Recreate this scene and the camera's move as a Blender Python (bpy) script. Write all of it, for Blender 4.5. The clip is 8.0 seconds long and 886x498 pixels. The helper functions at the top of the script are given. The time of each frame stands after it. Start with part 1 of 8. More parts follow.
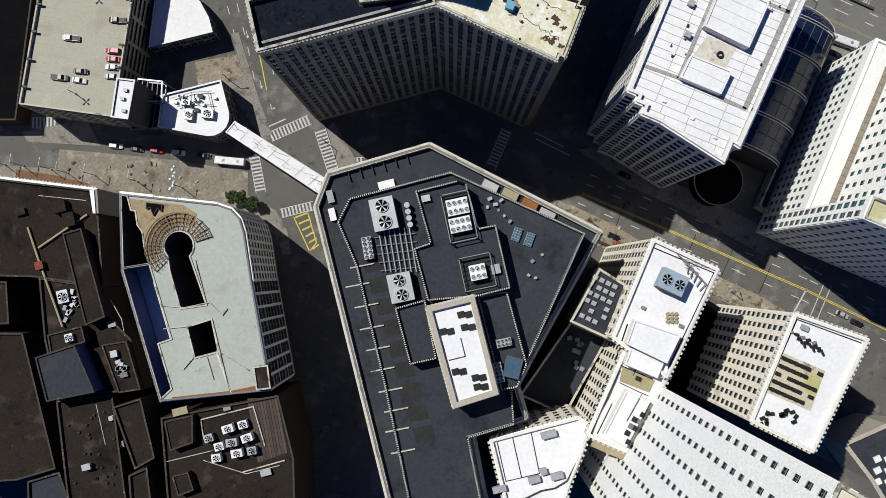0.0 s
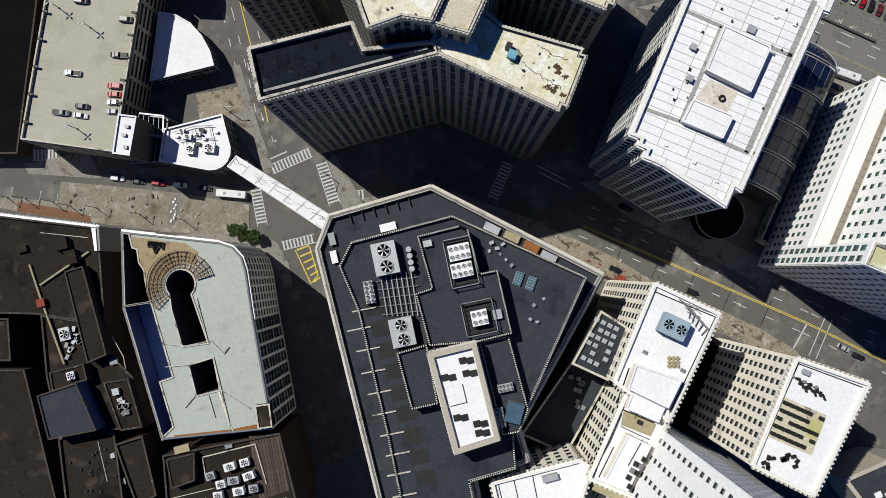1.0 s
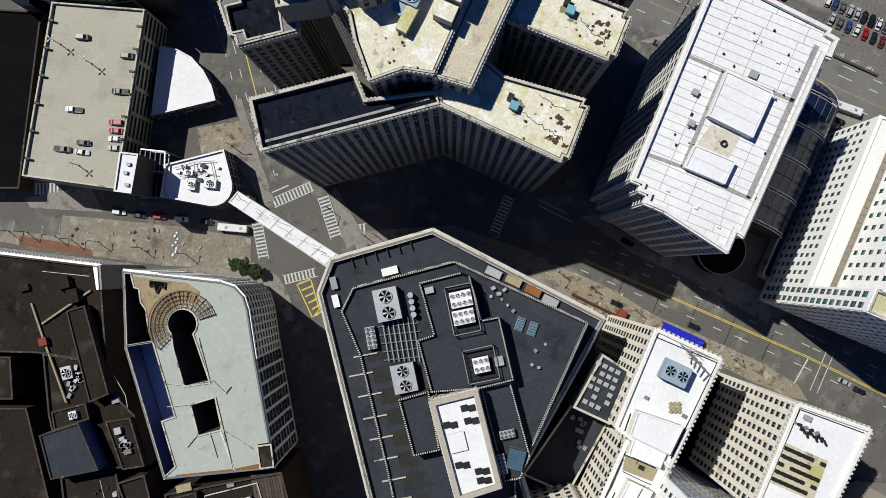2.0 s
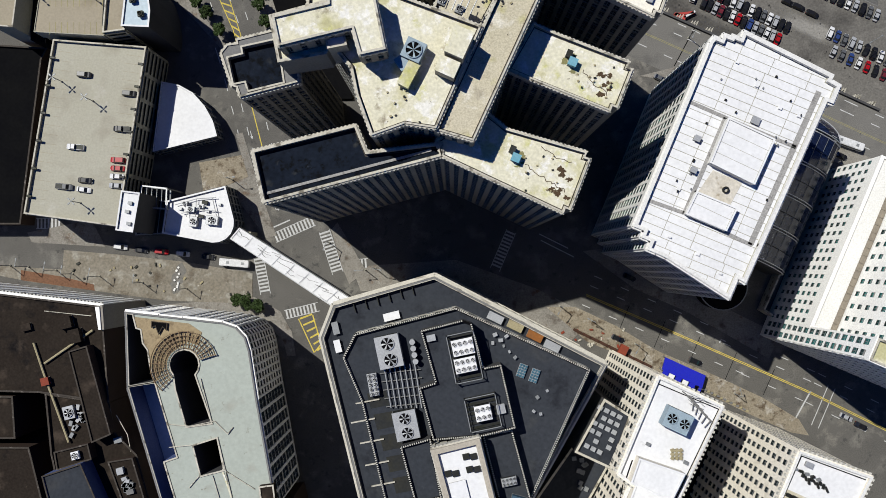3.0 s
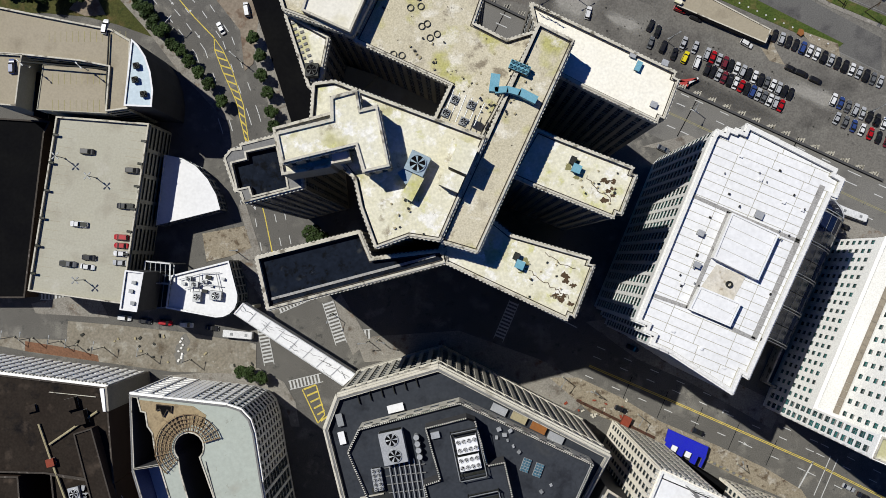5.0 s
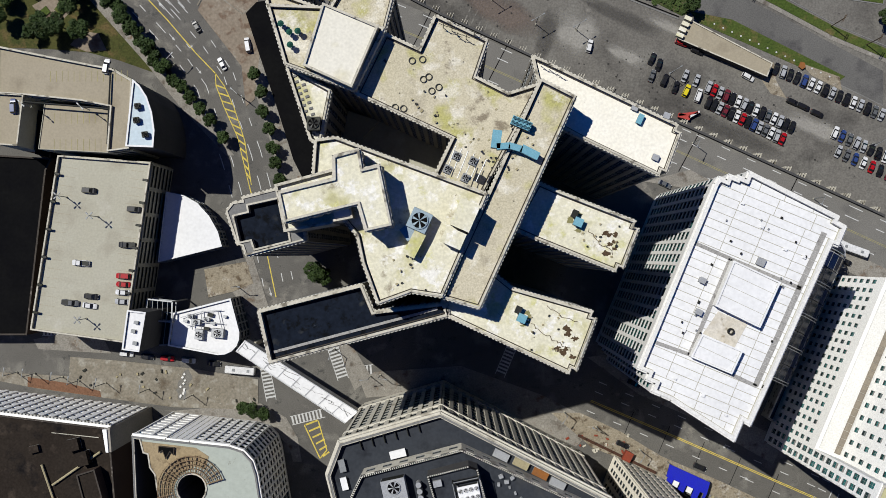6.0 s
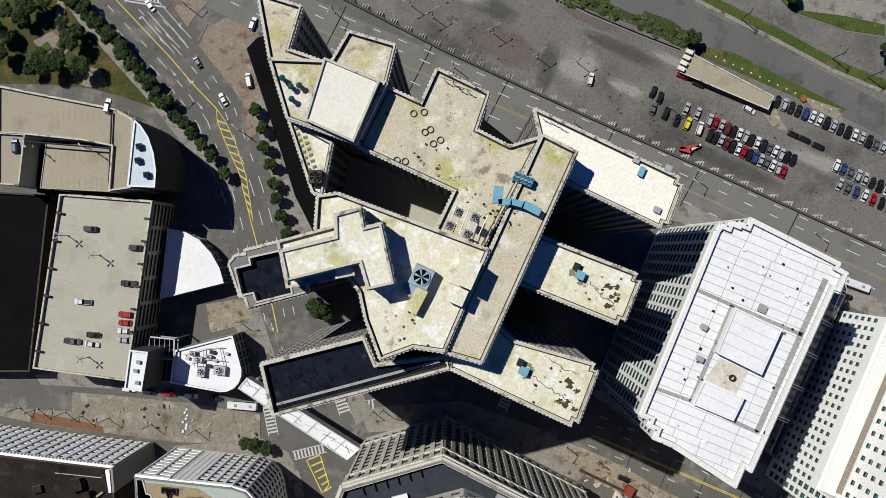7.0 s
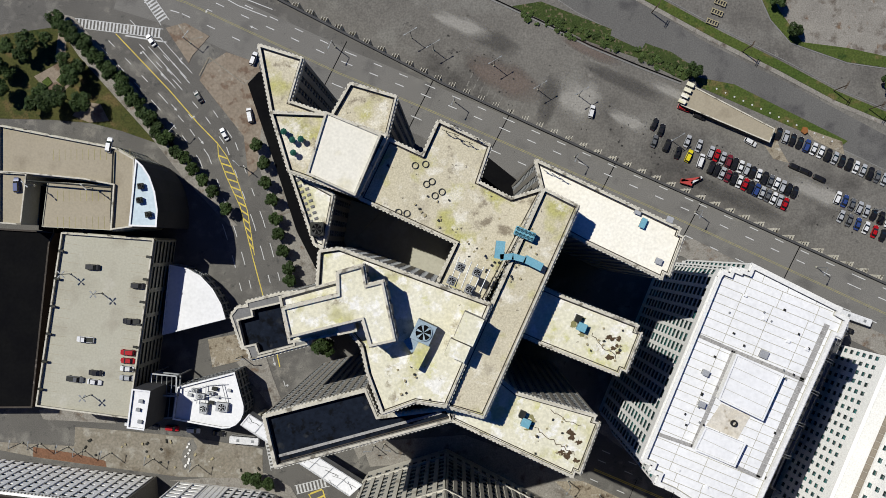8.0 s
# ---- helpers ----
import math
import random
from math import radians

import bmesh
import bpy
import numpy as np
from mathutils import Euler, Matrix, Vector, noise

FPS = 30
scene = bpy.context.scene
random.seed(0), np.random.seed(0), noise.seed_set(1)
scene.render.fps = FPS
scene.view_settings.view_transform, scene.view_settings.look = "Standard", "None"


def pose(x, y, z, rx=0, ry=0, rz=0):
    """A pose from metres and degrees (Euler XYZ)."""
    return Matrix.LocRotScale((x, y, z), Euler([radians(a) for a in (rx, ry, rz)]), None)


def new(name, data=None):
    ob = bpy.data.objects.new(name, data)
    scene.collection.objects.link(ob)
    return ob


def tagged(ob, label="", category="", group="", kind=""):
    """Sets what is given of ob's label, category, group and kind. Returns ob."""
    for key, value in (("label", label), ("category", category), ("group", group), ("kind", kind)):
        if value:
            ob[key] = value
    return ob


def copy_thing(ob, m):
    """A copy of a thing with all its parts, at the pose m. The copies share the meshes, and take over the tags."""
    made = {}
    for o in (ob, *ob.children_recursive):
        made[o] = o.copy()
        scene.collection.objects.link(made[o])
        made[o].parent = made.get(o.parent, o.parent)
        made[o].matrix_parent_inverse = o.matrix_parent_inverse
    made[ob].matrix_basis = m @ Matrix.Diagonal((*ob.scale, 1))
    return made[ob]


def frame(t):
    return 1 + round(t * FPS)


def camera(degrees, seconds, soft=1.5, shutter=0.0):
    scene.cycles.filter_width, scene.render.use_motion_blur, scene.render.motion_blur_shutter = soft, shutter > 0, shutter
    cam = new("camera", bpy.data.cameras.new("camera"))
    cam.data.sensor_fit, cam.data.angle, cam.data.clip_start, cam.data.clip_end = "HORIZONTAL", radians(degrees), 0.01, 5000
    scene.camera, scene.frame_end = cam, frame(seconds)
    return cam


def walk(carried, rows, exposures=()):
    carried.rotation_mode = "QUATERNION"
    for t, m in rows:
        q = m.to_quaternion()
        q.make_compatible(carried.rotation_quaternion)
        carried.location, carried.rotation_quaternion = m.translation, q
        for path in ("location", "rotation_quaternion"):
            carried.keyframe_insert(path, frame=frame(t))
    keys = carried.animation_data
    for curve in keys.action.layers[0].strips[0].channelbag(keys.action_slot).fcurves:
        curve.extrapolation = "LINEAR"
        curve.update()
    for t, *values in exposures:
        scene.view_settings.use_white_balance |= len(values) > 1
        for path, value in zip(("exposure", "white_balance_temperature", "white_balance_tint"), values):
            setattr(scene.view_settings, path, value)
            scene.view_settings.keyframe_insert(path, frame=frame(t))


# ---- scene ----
cam = camera(58.0, 8.0, soft=0.5)
# seconds, x, y, z of the eye, and its three turns in degrees
PATH = [
    (0.0, 0.00, 0.00, 276.66, 1.765, 0.600, 0.001),
    (0.5, -0.14, 6.13, 276.86, 1.662, 0.619, 0.018),
    (1.0, -0.29, 12.38, 277.06, 1.556, 0.638, 0.030),
    (1.5, -0.45, 18.75, 277.26, 1.448, 0.657, 0.035),
    (2.0, -0.61, 25.22, 277.46, 1.337, 0.676, 0.034),
    (2.5, -0.78, 31.77, 277.66, 1.224, 0.696, 0.028),
    (3.0, -0.95, 38.40, 277.85, 1.108, 0.717, 0.015),
    (3.5, -1.12, 45.09, 278.04, 0.989, 0.737, -0.004),
    (4.0, -1.28, 51.83, 278.22, 0.868, 0.758, -0.029),
    (4.5, -1.45, 58.61, 278.40, 0.744, 0.780, -0.060),
    (5.0, -1.60, 65.41, 278.57, 0.617, 0.802, -0.097),
    (5.5, -1.75, 72.22, 278.73, 0.488, 0.824, -0.140),
    (6.0, -1.89, 79.03, 278.88, 0.357, 0.847, -0.189),
    (6.5, -2.01, 85.82, 279.03, 0.223, 0.870, -0.245),
    (7.0, -2.12, 92.59, 279.16, 0.086, 0.894, -0.306),
    (7.5, -2.22, 99.32, 279.28, -0.054, 0.918, -0.374),
    (8.0, -2.29, 106.00, 279.40, -0.196, 0.942, -0.447),
]
walk(cam, [(t, pose(x, y, z, rx, ry, rz)) for t, x, y, z, rx, ry, rz in PATH])

# ---- light ----
SUN_DIR = Vector((0.79, -0.61, 0)).normalized()      # the way that shadows fall on the ground
SUN_UP = 55.5
world = bpy.data.worlds.new("world")
scene.world = world
world.use_nodes = True
wn = world.node_tree.nodes
sky = wn.new("ShaderNodeTexSky")
sky.sky_type = "NISHITA"
sky.sun_disc = False
sky.sun_elevation = radians(SUN_UP)
sky.sun_rotation = math.atan2(-SUN_DIR.x, -SUN_DIR.y)
wn["Background"].inputs["Strength"].default_value = 0.05
sky.ozone_density, sky.dust_density = 8.0, 0.0
clear = wn.new("ShaderNodeHueSaturation")
clear.inputs["Saturation"].default_value = 3.2
clear.inputs["Hue"].default_value = 0.522
world.node_tree.links.new(sky.outputs[0], clear.inputs["Color"])
world.node_tree.links.new(clear.outputs[0], wn["Background"].inputs["Color"])
sun = new("sun", bpy.data.lights.new("sun", "SUN"))
sun.data.energy, sun.data.angle, sun.data.color = 4.7, radians(0.5), (1.0, 0.985, 0.935)
down = Vector((SUN_DIR.x * math.cos(radians(SUN_UP)), SUN_DIR.y * math.cos(radians(SUN_UP)), -math.sin(radians(SUN_UP))))
sun.rotation_mode = "QUATERNION"
sun.rotation_quaternion = down.to_track_quat("-Z", "Y")
scene.view_settings.exposure = 0.24


# ---- materials ----
def mat(name, colour, second=None, rough=0.85, grain=2.0, stain=0.12, mix=0.5, bump=0.15, metal=0.0, third=None, edge=(0.55, 0.7), vary=0.0, spec=0.12, more=(), contrast=0.16, aged=0.72):
    """A matt surface: grain and stains at two scales, an optional second and third tone in patches, fine relief."""
    def grime(c):
        return tuple(v * aged for v in c) if c else None

    colour, second, third = grime(colour), grime(second), grime(third)
    more = [(grime(c), *rest) for c, *rest in more]
    m = bpy.data.materials.new(name)
    m.use_nodes = True
    n, l = m.node_tree.nodes, m.node_tree.links
    b = n["Principled BSDF"]
    pos = n.new("ShaderNodeNewGeometry")
    fine, wide = n.new("ShaderNodeTexNoise"), n.new("ShaderNodeTexNoise")
    fine.inputs["Scale"].default_value, fine.inputs["Detail"].default_value = grain, 6
    wide.inputs["Scale"].default_value, wide.inputs["Detail"].default_value, wide.inputs["Roughness"].default_value = stain, 8, 0.65
    for t in (fine, wide):
        l.new(pos.outputs["Position"], t.inputs["Vector"])

    def blend(fac, a, c, kind="MIX"):
        x = n.new("ShaderNodeMix")
        x.data_type, x.blend_type = "RGBA", kind
        for sock, v in ((x.inputs["Factor"], fac), (x.inputs["A"], a), (x.inputs["B"], c)):
            if isinstance(v, (int, float)):
                sock.default_value = v
            elif isinstance(v, tuple):
                sock.default_value = (*v[:3], 1)
            else:
                l.new(v, sock)
        return x.outputs["Result"]

    def ramp(src, lo, hi, a=0.0, c=1.0):
        r = n.new("ShaderNodeMapRange")
        r.inputs["From Min"].default_value, r.inputs["From Max"].default_value = lo, hi
        r.inputs["To Min"].default_value, r.inputs["To Max"].default_value = a, c
        l.new(src, r.inputs["Value"])
        return r.outputs["Result"]

    second = second or tuple(v * 0.8 for v in colour)
    out = blend(ramp(wide.outputs["Fac"], 0.5 - mix * 0.3, 0.5 + mix * 0.3), colour, second)
    if third:
        spots = n.new("ShaderNodeTexNoise")
        spots.inputs["Scale"].default_value, spots.inputs["Detail"].default_value = stain * 2.3, 9
        l.new(pos.outputs["Position"], spots.inputs["Vector"])
        out = blend(ramp(spots.outputs["Fac"], *edge), out, third)
    for i, (tone, scale, lo, hi) in enumerate(more):
        shifted = n.new("ShaderNodeVectorMath")
        shifted.operation = "ADD"
        shifted.inputs[1].default_value = (31.7 * (i + 1), 17.3 * (i + 1), 5.1)
        l.new(pos.outputs["Position"], shifted.inputs[0])
        blot = n.new("ShaderNodeTexNoise")
        blot.inputs["Scale"].default_value, blot.inputs["Detail"].default_value, blot.inputs["Roughness"].default_value = scale, 10, 0.68
        l.new(shifted.outputs[0], blot.inputs["Vector"])
        out = blend(ramp(blot.outputs["Fac"], lo, hi), out, tone)
    grey = ramp(fine.outputs["Fac"], 0.3, 0.7, 1.02 - contrast, 1.0 + contrast * 0.8)
    cmb = n.new("ShaderNodeCombineColor")
    for i in range(3):
        l.new(grey, cmb.inputs[i])
    out = blend(1.0, out, cmb.outputs[0], "MULTIPLY")
    if vary:
        info = n.new("ShaderNodeObjectInfo")
        v = ramp(info.outputs["Random"], 0, 1, 1 - vary, 1 + vary)
        c2 = n.new("ShaderNodeCombineColor")
        for i in range(3):
            l.new(v, c2.inputs[i])
        out = blend(1.0, out, c2.outputs[0], "MULTIPLY")
    l.new(out, b.inputs["Base Color"])
    b.inputs["Roughness"].default_value, b.inputs["Metallic"].default_value = rough, metal
    b.inputs["Specular IOR Level"].default_value = spec
    if bump:
        bp = n.new("ShaderNodeBump")
        bp.inputs["Strength"].default_value, bp.inputs["Distance"].default_value = bump, 0.05
        l.new(fine.outputs["Fac"], bp.inputs["Height"])
        l.new(bp.outputs[0], b.inputs["Normal"])
    return m


ASPHALT = mat("asphalt", (0.105, 0.1, 0.09), (0.15, 0.143, 0.127), 0.9, 3.0, 0.05, 0.8, third=(0.205, 0.195, 0.17), edge=(0.55, 0.68), more=(((0.08, 0.078, 0.072), 0.35, 0.58, 0.66), ((0.225, 0.21, 0.18), 0.12, 0.57, 0.68)), contrast=0.22)
LOT = mat("lot_asphalt", (0.145, 0.136, 0.12), (0.18, 0.17, 0.15), 0.95, 1.5, 0.03, 0.8, third=(0.2, 0.192, 0.17), edge=(0.56, 0.7), more=(((0.085, 0.08, 0.072), 0.03, 0.5, 0.66), ((0.2, 0.19, 0.165), 0.035, 0.55, 0.7), ((0.05, 0.048, 0.045), 0.22, 0.63, 0.7), ((0.03, 0.03, 0.028), 0.7, 0.66, 0.7), ((0.23, 0.215, 0.19), 0.16, 0.63, 0.72)), contrast=0.25)
WALK = mat("pavement_concrete", (0.21, 0.195, 0.17), (0.3, 0.28, 0.24), 0.9, 2.0, 0.12, 0.8, third=(0.12, 0.1, 0.08), edge=(0.55, 0.7), more=(((0.16, 0.1, 0.06), 0.25, 0.58, 0.7), ((0.36, 0.34, 0.3), 0.4, 0.6, 0.7)), contrast=0.25)
DIRT = mat("building_site_dirt", (0.27, 0.245, 0.2), (0.21, 0.185, 0.14), 0.95, 1.2, 0.12, 0.8, third=(0.33, 0.31, 0.26), edge=(0.54, 0.66), more=(((0.13, 0.105, 0.075), 0.12, 0.56, 0.68), ((0.42, 0.4, 0.34), 0.4, 0.63, 0.7)), contrast=0.25)
PLAZA = mat("plaza_paving", (0.22, 0.175, 0.13), (0.28, 0.235, 0.18), 0.9, 1.0, 0.1, 0.8, third=(0.17, 0.12, 0.085), edge=(0.54, 0.62), more=(((0.33, 0.29, 0.23), 0.15, 0.58, 0.64),), contrast=0.22)
PAINT_W = mat("road_paint_white", (0.62, 0.62, 0.6), (0.45, 0.45, 0.43), 0.8, 2.0, 0.6)
PAINT_YF = mat("faded_yellow_paint", (0.38, 0.34, 0.14), (0.24, 0.22, 0.12), 0.85, 2.0, 0.5)
PAINT_Y = mat("road_paint_yellow", (0.72, 0.56, 0.1), (0.48, 0.38, 0.09), 0.8, 2.0, 0.6)
GRASS = mat("grass_ground", (0.05, 0.085, 0.016), (0.085, 0.105, 0.025), 0.95, 1.5, 0.08, 0.8, third=(0.14, 0.115, 0.045), edge=(0.56, 0.68), more=(((0.025, 0.05, 0.012), 0.3, 0.55, 0.68), ((0.19, 0.16, 0.09), 0.5, 0.64, 0.72)), contrast=0.35)
REDSOIL = mat("red_brown_soil", (0.22, 0.11, 0.065), (0.16, 0.09, 0.055), 0.95, 1.5, 0.2, 0.9, contrast=0.25)
STONE = mat("limestone", (0.36, 0.33, 0.28), (0.25, 0.235, 0.2), 0.85, 2.0, 0.06, 0.7)
STONE_W = mat("pale_limestone", (0.8, 0.79, 0.75), (0.72, 0.71, 0.67), 0.85, 2.0, 0.06, 0.7, aged=0.75)
STONE_F = mat("white_limestone", (0.82, 0.81, 0.77), (0.75, 0.74, 0.7), 0.85, 2.0, 0.06, 0.7, aged=0.95)
STONE_H = mat("cream_terracotta", (0.82, 0.77, 0.66), (0.72, 0.67, 0.56), 0.85, 2.0, 0.08, 0.7, third=(0.55, 0.5, 0.4), edge=(0.6, 0.75), aged=0.9)
SPAN = mat("dark_bronze_spandrel", (0.08, 0.075, 0.067), (0.11, 0.1, 0.09), 0.7, 2.0, 0.15, 0.8)
STONE_G = mat("weathered_grey_stone", (0.66, 0.63, 0.54), (0.54, 0.51, 0.43), 0.85, 2.0, 0.08, 0.8, third=(0.36, 0.33, 0.27), edge=(0.58, 0.72))
STONE_C = mat("cream_brick", (0.5, 0.45, 0.36), (0.43, 0.39, 0.32), 0.85, 2.0, 0.08, 0.7)
CREAM = mat("cream_roof_gravel", (0.63, 0.575, 0.435), (0.54, 0.49, 0.345), 0.95, 2.5, 0.05, 0.9, third=(0.48, 0.455, 0.18), edge=(0.53, 0.65), more=(((0.24, 0.21, 0.16), 0.06, 0.555, 0.74), ((0.74, 0.7, 0.58), 0.12, 0.53, 0.62), ((0.27, 0.23, 0.165), 0.2, 0.57, 0.66), ((0.08, 0.07, 0.055), 0.45, 0.65, 0.69)), contrast=0.22)
PALE = mat("pale_roof_membrane", (0.79, 0.765, 0.625), (0.7, 0.66, 0.47), 0.9, 1.5, 0.05, 0.8, third=(0.55, 0.52, 0.29), edge=(0.54, 0.66), more=(((0.56, 0.55, 0.19), 0.1, 0.57, 0.68), ((0.27, 0.225, 0.15), 0.14, 0.59, 0.69), ((0.86, 0.84, 0.76), 0.3, 0.53, 0.62), ((0.1, 0.075, 0.05), 0.4, 0.65, 0.69)), contrast=0.16)
CREAMW = mat("smooth_cream_membrane", (0.76, 0.73, 0.63), (0.7, 0.67, 0.56), 0.9, 1.5, 0.06, 0.8, third=(0.6, 0.56, 0.4), edge=(0.6, 0.74), more=(((0.4, 0.35, 0.25), 0.2, 0.66, 0.75),), contrast=0.1, aged=0.78)
CLEAN = mat("clean_pale_membrane", (0.83, 0.8, 0.7), (0.77, 0.73, 0.6), 0.9, 1.5, 0.06, 0.8, third=(0.7, 0.66, 0.54), edge=(0.58, 0.72), more=(((0.45, 0.4, 0.3), 0.15, 0.64, 0.74), ((0.16, 0.13, 0.1), 0.45, 0.68, 0.72)), contrast=0.12, aged=0.82)
WHITE = mat("white_roof_membrane", (0.8, 0.8, 0.79), (0.72, 0.72, 0.71), 0.75, 1.0, 0.1, 0.6, more=(((0.5, 0.49, 0.46), 0.4, 0.63, 0.76),), contrast=0.08, aged=0.78)
BLACK = mat("black_roof_membrane", (0.036, 0.041, 0.05), (0.047, 0.052, 0.06), 0.75, 1.0, 0.04, 0.9, third=(0.06, 0.062, 0.062), edge=(0.58, 0.74), more=(((0.075, 0.08, 0.086), 0.25, 0.66, 0.76), ((0.02, 0.022, 0.027), 0.08, 0.55, 0.7)), contrast=0.16, spec=0.06)
BLACKB = mat("blue_black_roof_membrane", (0.0075, 0.011, 0.019), (0.0115, 0.016, 0.026), 0.75, 1.0, 0.12, 0.8, third=(0.04, 0.042, 0.042), edge=(0.62, 0.75), more=(((0.06, 0.066, 0.075), 0.5, 0.66, 0.74), ((0.005, 0.006, 0.008), 0.3, 0.52, 0.6)), contrast=0.3, spec=0.03)
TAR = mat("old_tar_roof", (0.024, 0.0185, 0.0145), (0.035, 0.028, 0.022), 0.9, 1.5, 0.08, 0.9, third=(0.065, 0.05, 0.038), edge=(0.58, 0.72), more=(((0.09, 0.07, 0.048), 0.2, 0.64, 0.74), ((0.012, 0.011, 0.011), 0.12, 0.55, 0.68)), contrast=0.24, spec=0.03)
DECKC = mat("deck_concrete", (0.46, 0.445, 0.36), (0.42, 0.4, 0.31), 0.9, 1.5, 0.05, 0.9, third=(0.37, 0.345, 0.27), edge=(0.55, 0.72), more=(((0.27, 0.25, 0.2), 0.2, 0.66, 0.78), ((0.5, 0.48, 0.4), 0.1, 0.56, 0.7)), contrast=0.1)
DECKT = mat("tan_deck_concrete", (0.39, 0.345, 0.255), (0.35, 0.305, 0.22), 0.9, 1.5, 0.05, 0.9, third=(0.29, 0.25, 0.18), edge=(0.58, 0.74), contrast=0.1)
COPE = mat("coping_stone", (0.66, 0.62, 0.52), (0.48, 0.45, 0.36), 0.85, 2.0, 0.2, 0.8, third=(0.2, 0.18, 0.14), edge=(0.56, 0.66))
COPE_D = mat("grey_coping", (0.16, 0.16, 0.158), (0.24, 0.235, 0.22), 0.7, 2.0, 0.2, 0.8)
BRICK = mat("brown_brick", (0.04, 0.027, 0.021), (0.062, 0.04, 0.03), 0.9, 4.0, 0.1, 0.8)
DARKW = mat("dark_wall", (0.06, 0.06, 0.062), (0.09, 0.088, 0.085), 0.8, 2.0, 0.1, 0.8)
GREY = mat("grey_painted_metal", (0.32, 0.33, 0.33), (0.25, 0.26, 0.26), 0.5, 3.0, 0.4, 0.7, metal=0.3)
GALV = mat("galvanised_metal", (0.55, 0.56, 0.56), (0.42, 0.43, 0.43), 0.45, 3.0, 0.4, 0.7, metal=0.4)
DARKM = mat("dark_metal", (0.03, 0.032, 0.02), (0.05, 0.05, 0.052), 0.5, 3.0, 0.4, 0.7, metal=0.5)
TEAL = mat("blue_green_metal", (0.14, 0.36, 0.45), (0.2, 0.42, 0.5), 0.5, 3.0, 0.4, 0.7)
BLUE = mat("blue_tarpaulin", (0.015, 0.02, 0.5), (0.02, 0.03, 0.4), 0.5, 3.0, 0.4, 0.6)
# tar joints and black trim, and also surfaces blackened to pass for deep shade
BITUMEN_SHADE = mat("bitumen_and_shade", (0.005, 0.005, 0.006), (0.008, 0.008, 0.008), 0.9, 1.0, 0.1, 0.6, spec=0.02)
RUST = mat("rust_stain", (0.35, 0.13, 0.03), (0.22, 0.1, 0.04), 0.9, 2.0, 0.5, 0.8)
TIMBER = mat("weathered_timber", (0.24, 0.16, 0.09), (0.3, 0.22, 0.13), 0.85, 2.0, 0.4, 0.8)
OCHRE = mat("ochre_terrace_paving", (0.4, 0.31, 0.18), (0.32, 0.25, 0.15), 0.9, 1.5, 0.15, 0.9, third=(0.2, 0.15, 0.09), edge=(0.54, 0.66))
MAYR = mat("grey_green_roof", (0.45, 0.49, 0.43), (0.41, 0.44, 0.38), 0.9, 1.0, 0.05, 0.8, third=(0.35, 0.34, 0.28), edge=(0.6, 0.78), more=(((0.22, 0.2, 0.15), 0.4, 0.62, 0.72),), contrast=0.08)
GLASS = mat("window_glass", (0.02, 0.024, 0.028), (0.02, 0.04, 0.045), 0.12, 0.6, 0.2, 0.8, bump=0.0, vary=0.5, spec=0.5)
VAULT = mat("dark_vault_glass", (0.008, 0.011, 0.03), (0.014, 0.022, 0.05), 0.15, 0.8, 0.2, 0.8, bump=0.0, spec=0.6, vary=0.3)
TARB = mat("yellowish_tar_patch", (0.042, 0.04, 0.028), (0.022, 0.025, 0.03), 0.85, 1.5, 0.25, 0.9)
TAN = mat("tan_paint", (0.42, 0.37, 0.22), (0.33, 0.28, 0.17), 0.8, 2.0, 0.4, 0.8)
PALEBLUE = mat("blue_grey_metal", (0.36, 0.45, 0.5), (0.28, 0.36, 0.41), 0.5, 3.0, 0.4, 0.8)
GREEN = mat("green_canvas", (0.02, 0.1, 0.07), (0.015, 0.07, 0.05), 0.8, 3.0, 0.6, 0.7)
TIMBERD = mat("dark_boards", (0.07, 0.055, 0.042), (0.1, 0.08, 0.06), 0.9, 3.0, 0.5, 0.8, vary=0.25)
REDP = mat("red_brown_paint", (0.3, 0.06, 0.03), (0.2, 0.05, 0.03), 0.7, 2.0, 0.5, 0.8)
REDC = mat("red_machine_paint", (0.5, 0.07, 0.06), (0.4, 0.06, 0.05), 0.45, 2.0, 0.5, 0.7)
TANROOF = mat("tan_grey_roof", (0.3, 0.26, 0.2), (0.24, 0.21, 0.17), 0.9, 2.0, 0.2, 0.8)
COPE_T = mat("dark_tile_coping", (0.05, 0.042, 0.035), (0.08, 0.068, 0.055), 0.8, 2.0, 0.3, 0.8, third=(0.16, 0.14, 0.12), edge=(0.6, 0.7))
ROADP = mat("pale_worn_asphalt", (0.115, 0.112, 0.105), (0.15, 0.146, 0.135), 0.9, 2.0, 0.05, 0.8, third=(0.085, 0.082, 0.08), edge=(0.56, 0.7), contrast=0.22)
STREETP = mat("pale_street_asphalt", (0.165, 0.158, 0.142), (0.19, 0.182, 0.165), 0.9, 3.0, 0.05, 0.8, third=(0.13, 0.125, 0.115), edge=(0.55, 0.7), more=(((0.22, 0.21, 0.185), 0.12, 0.58, 0.7), ((0.09, 0.087, 0.08), 0.4, 0.64, 0.7)), contrast=0.2)
SHRUB = mat("weedy_ground", (0.03, 0.05, 0.014), (0.06, 0.08, 0.022), 0.95, 2.0, 0.3, 0.9, third=(0.16, 0.13, 0.08), edge=(0.55, 0.68), contrast=0.4)
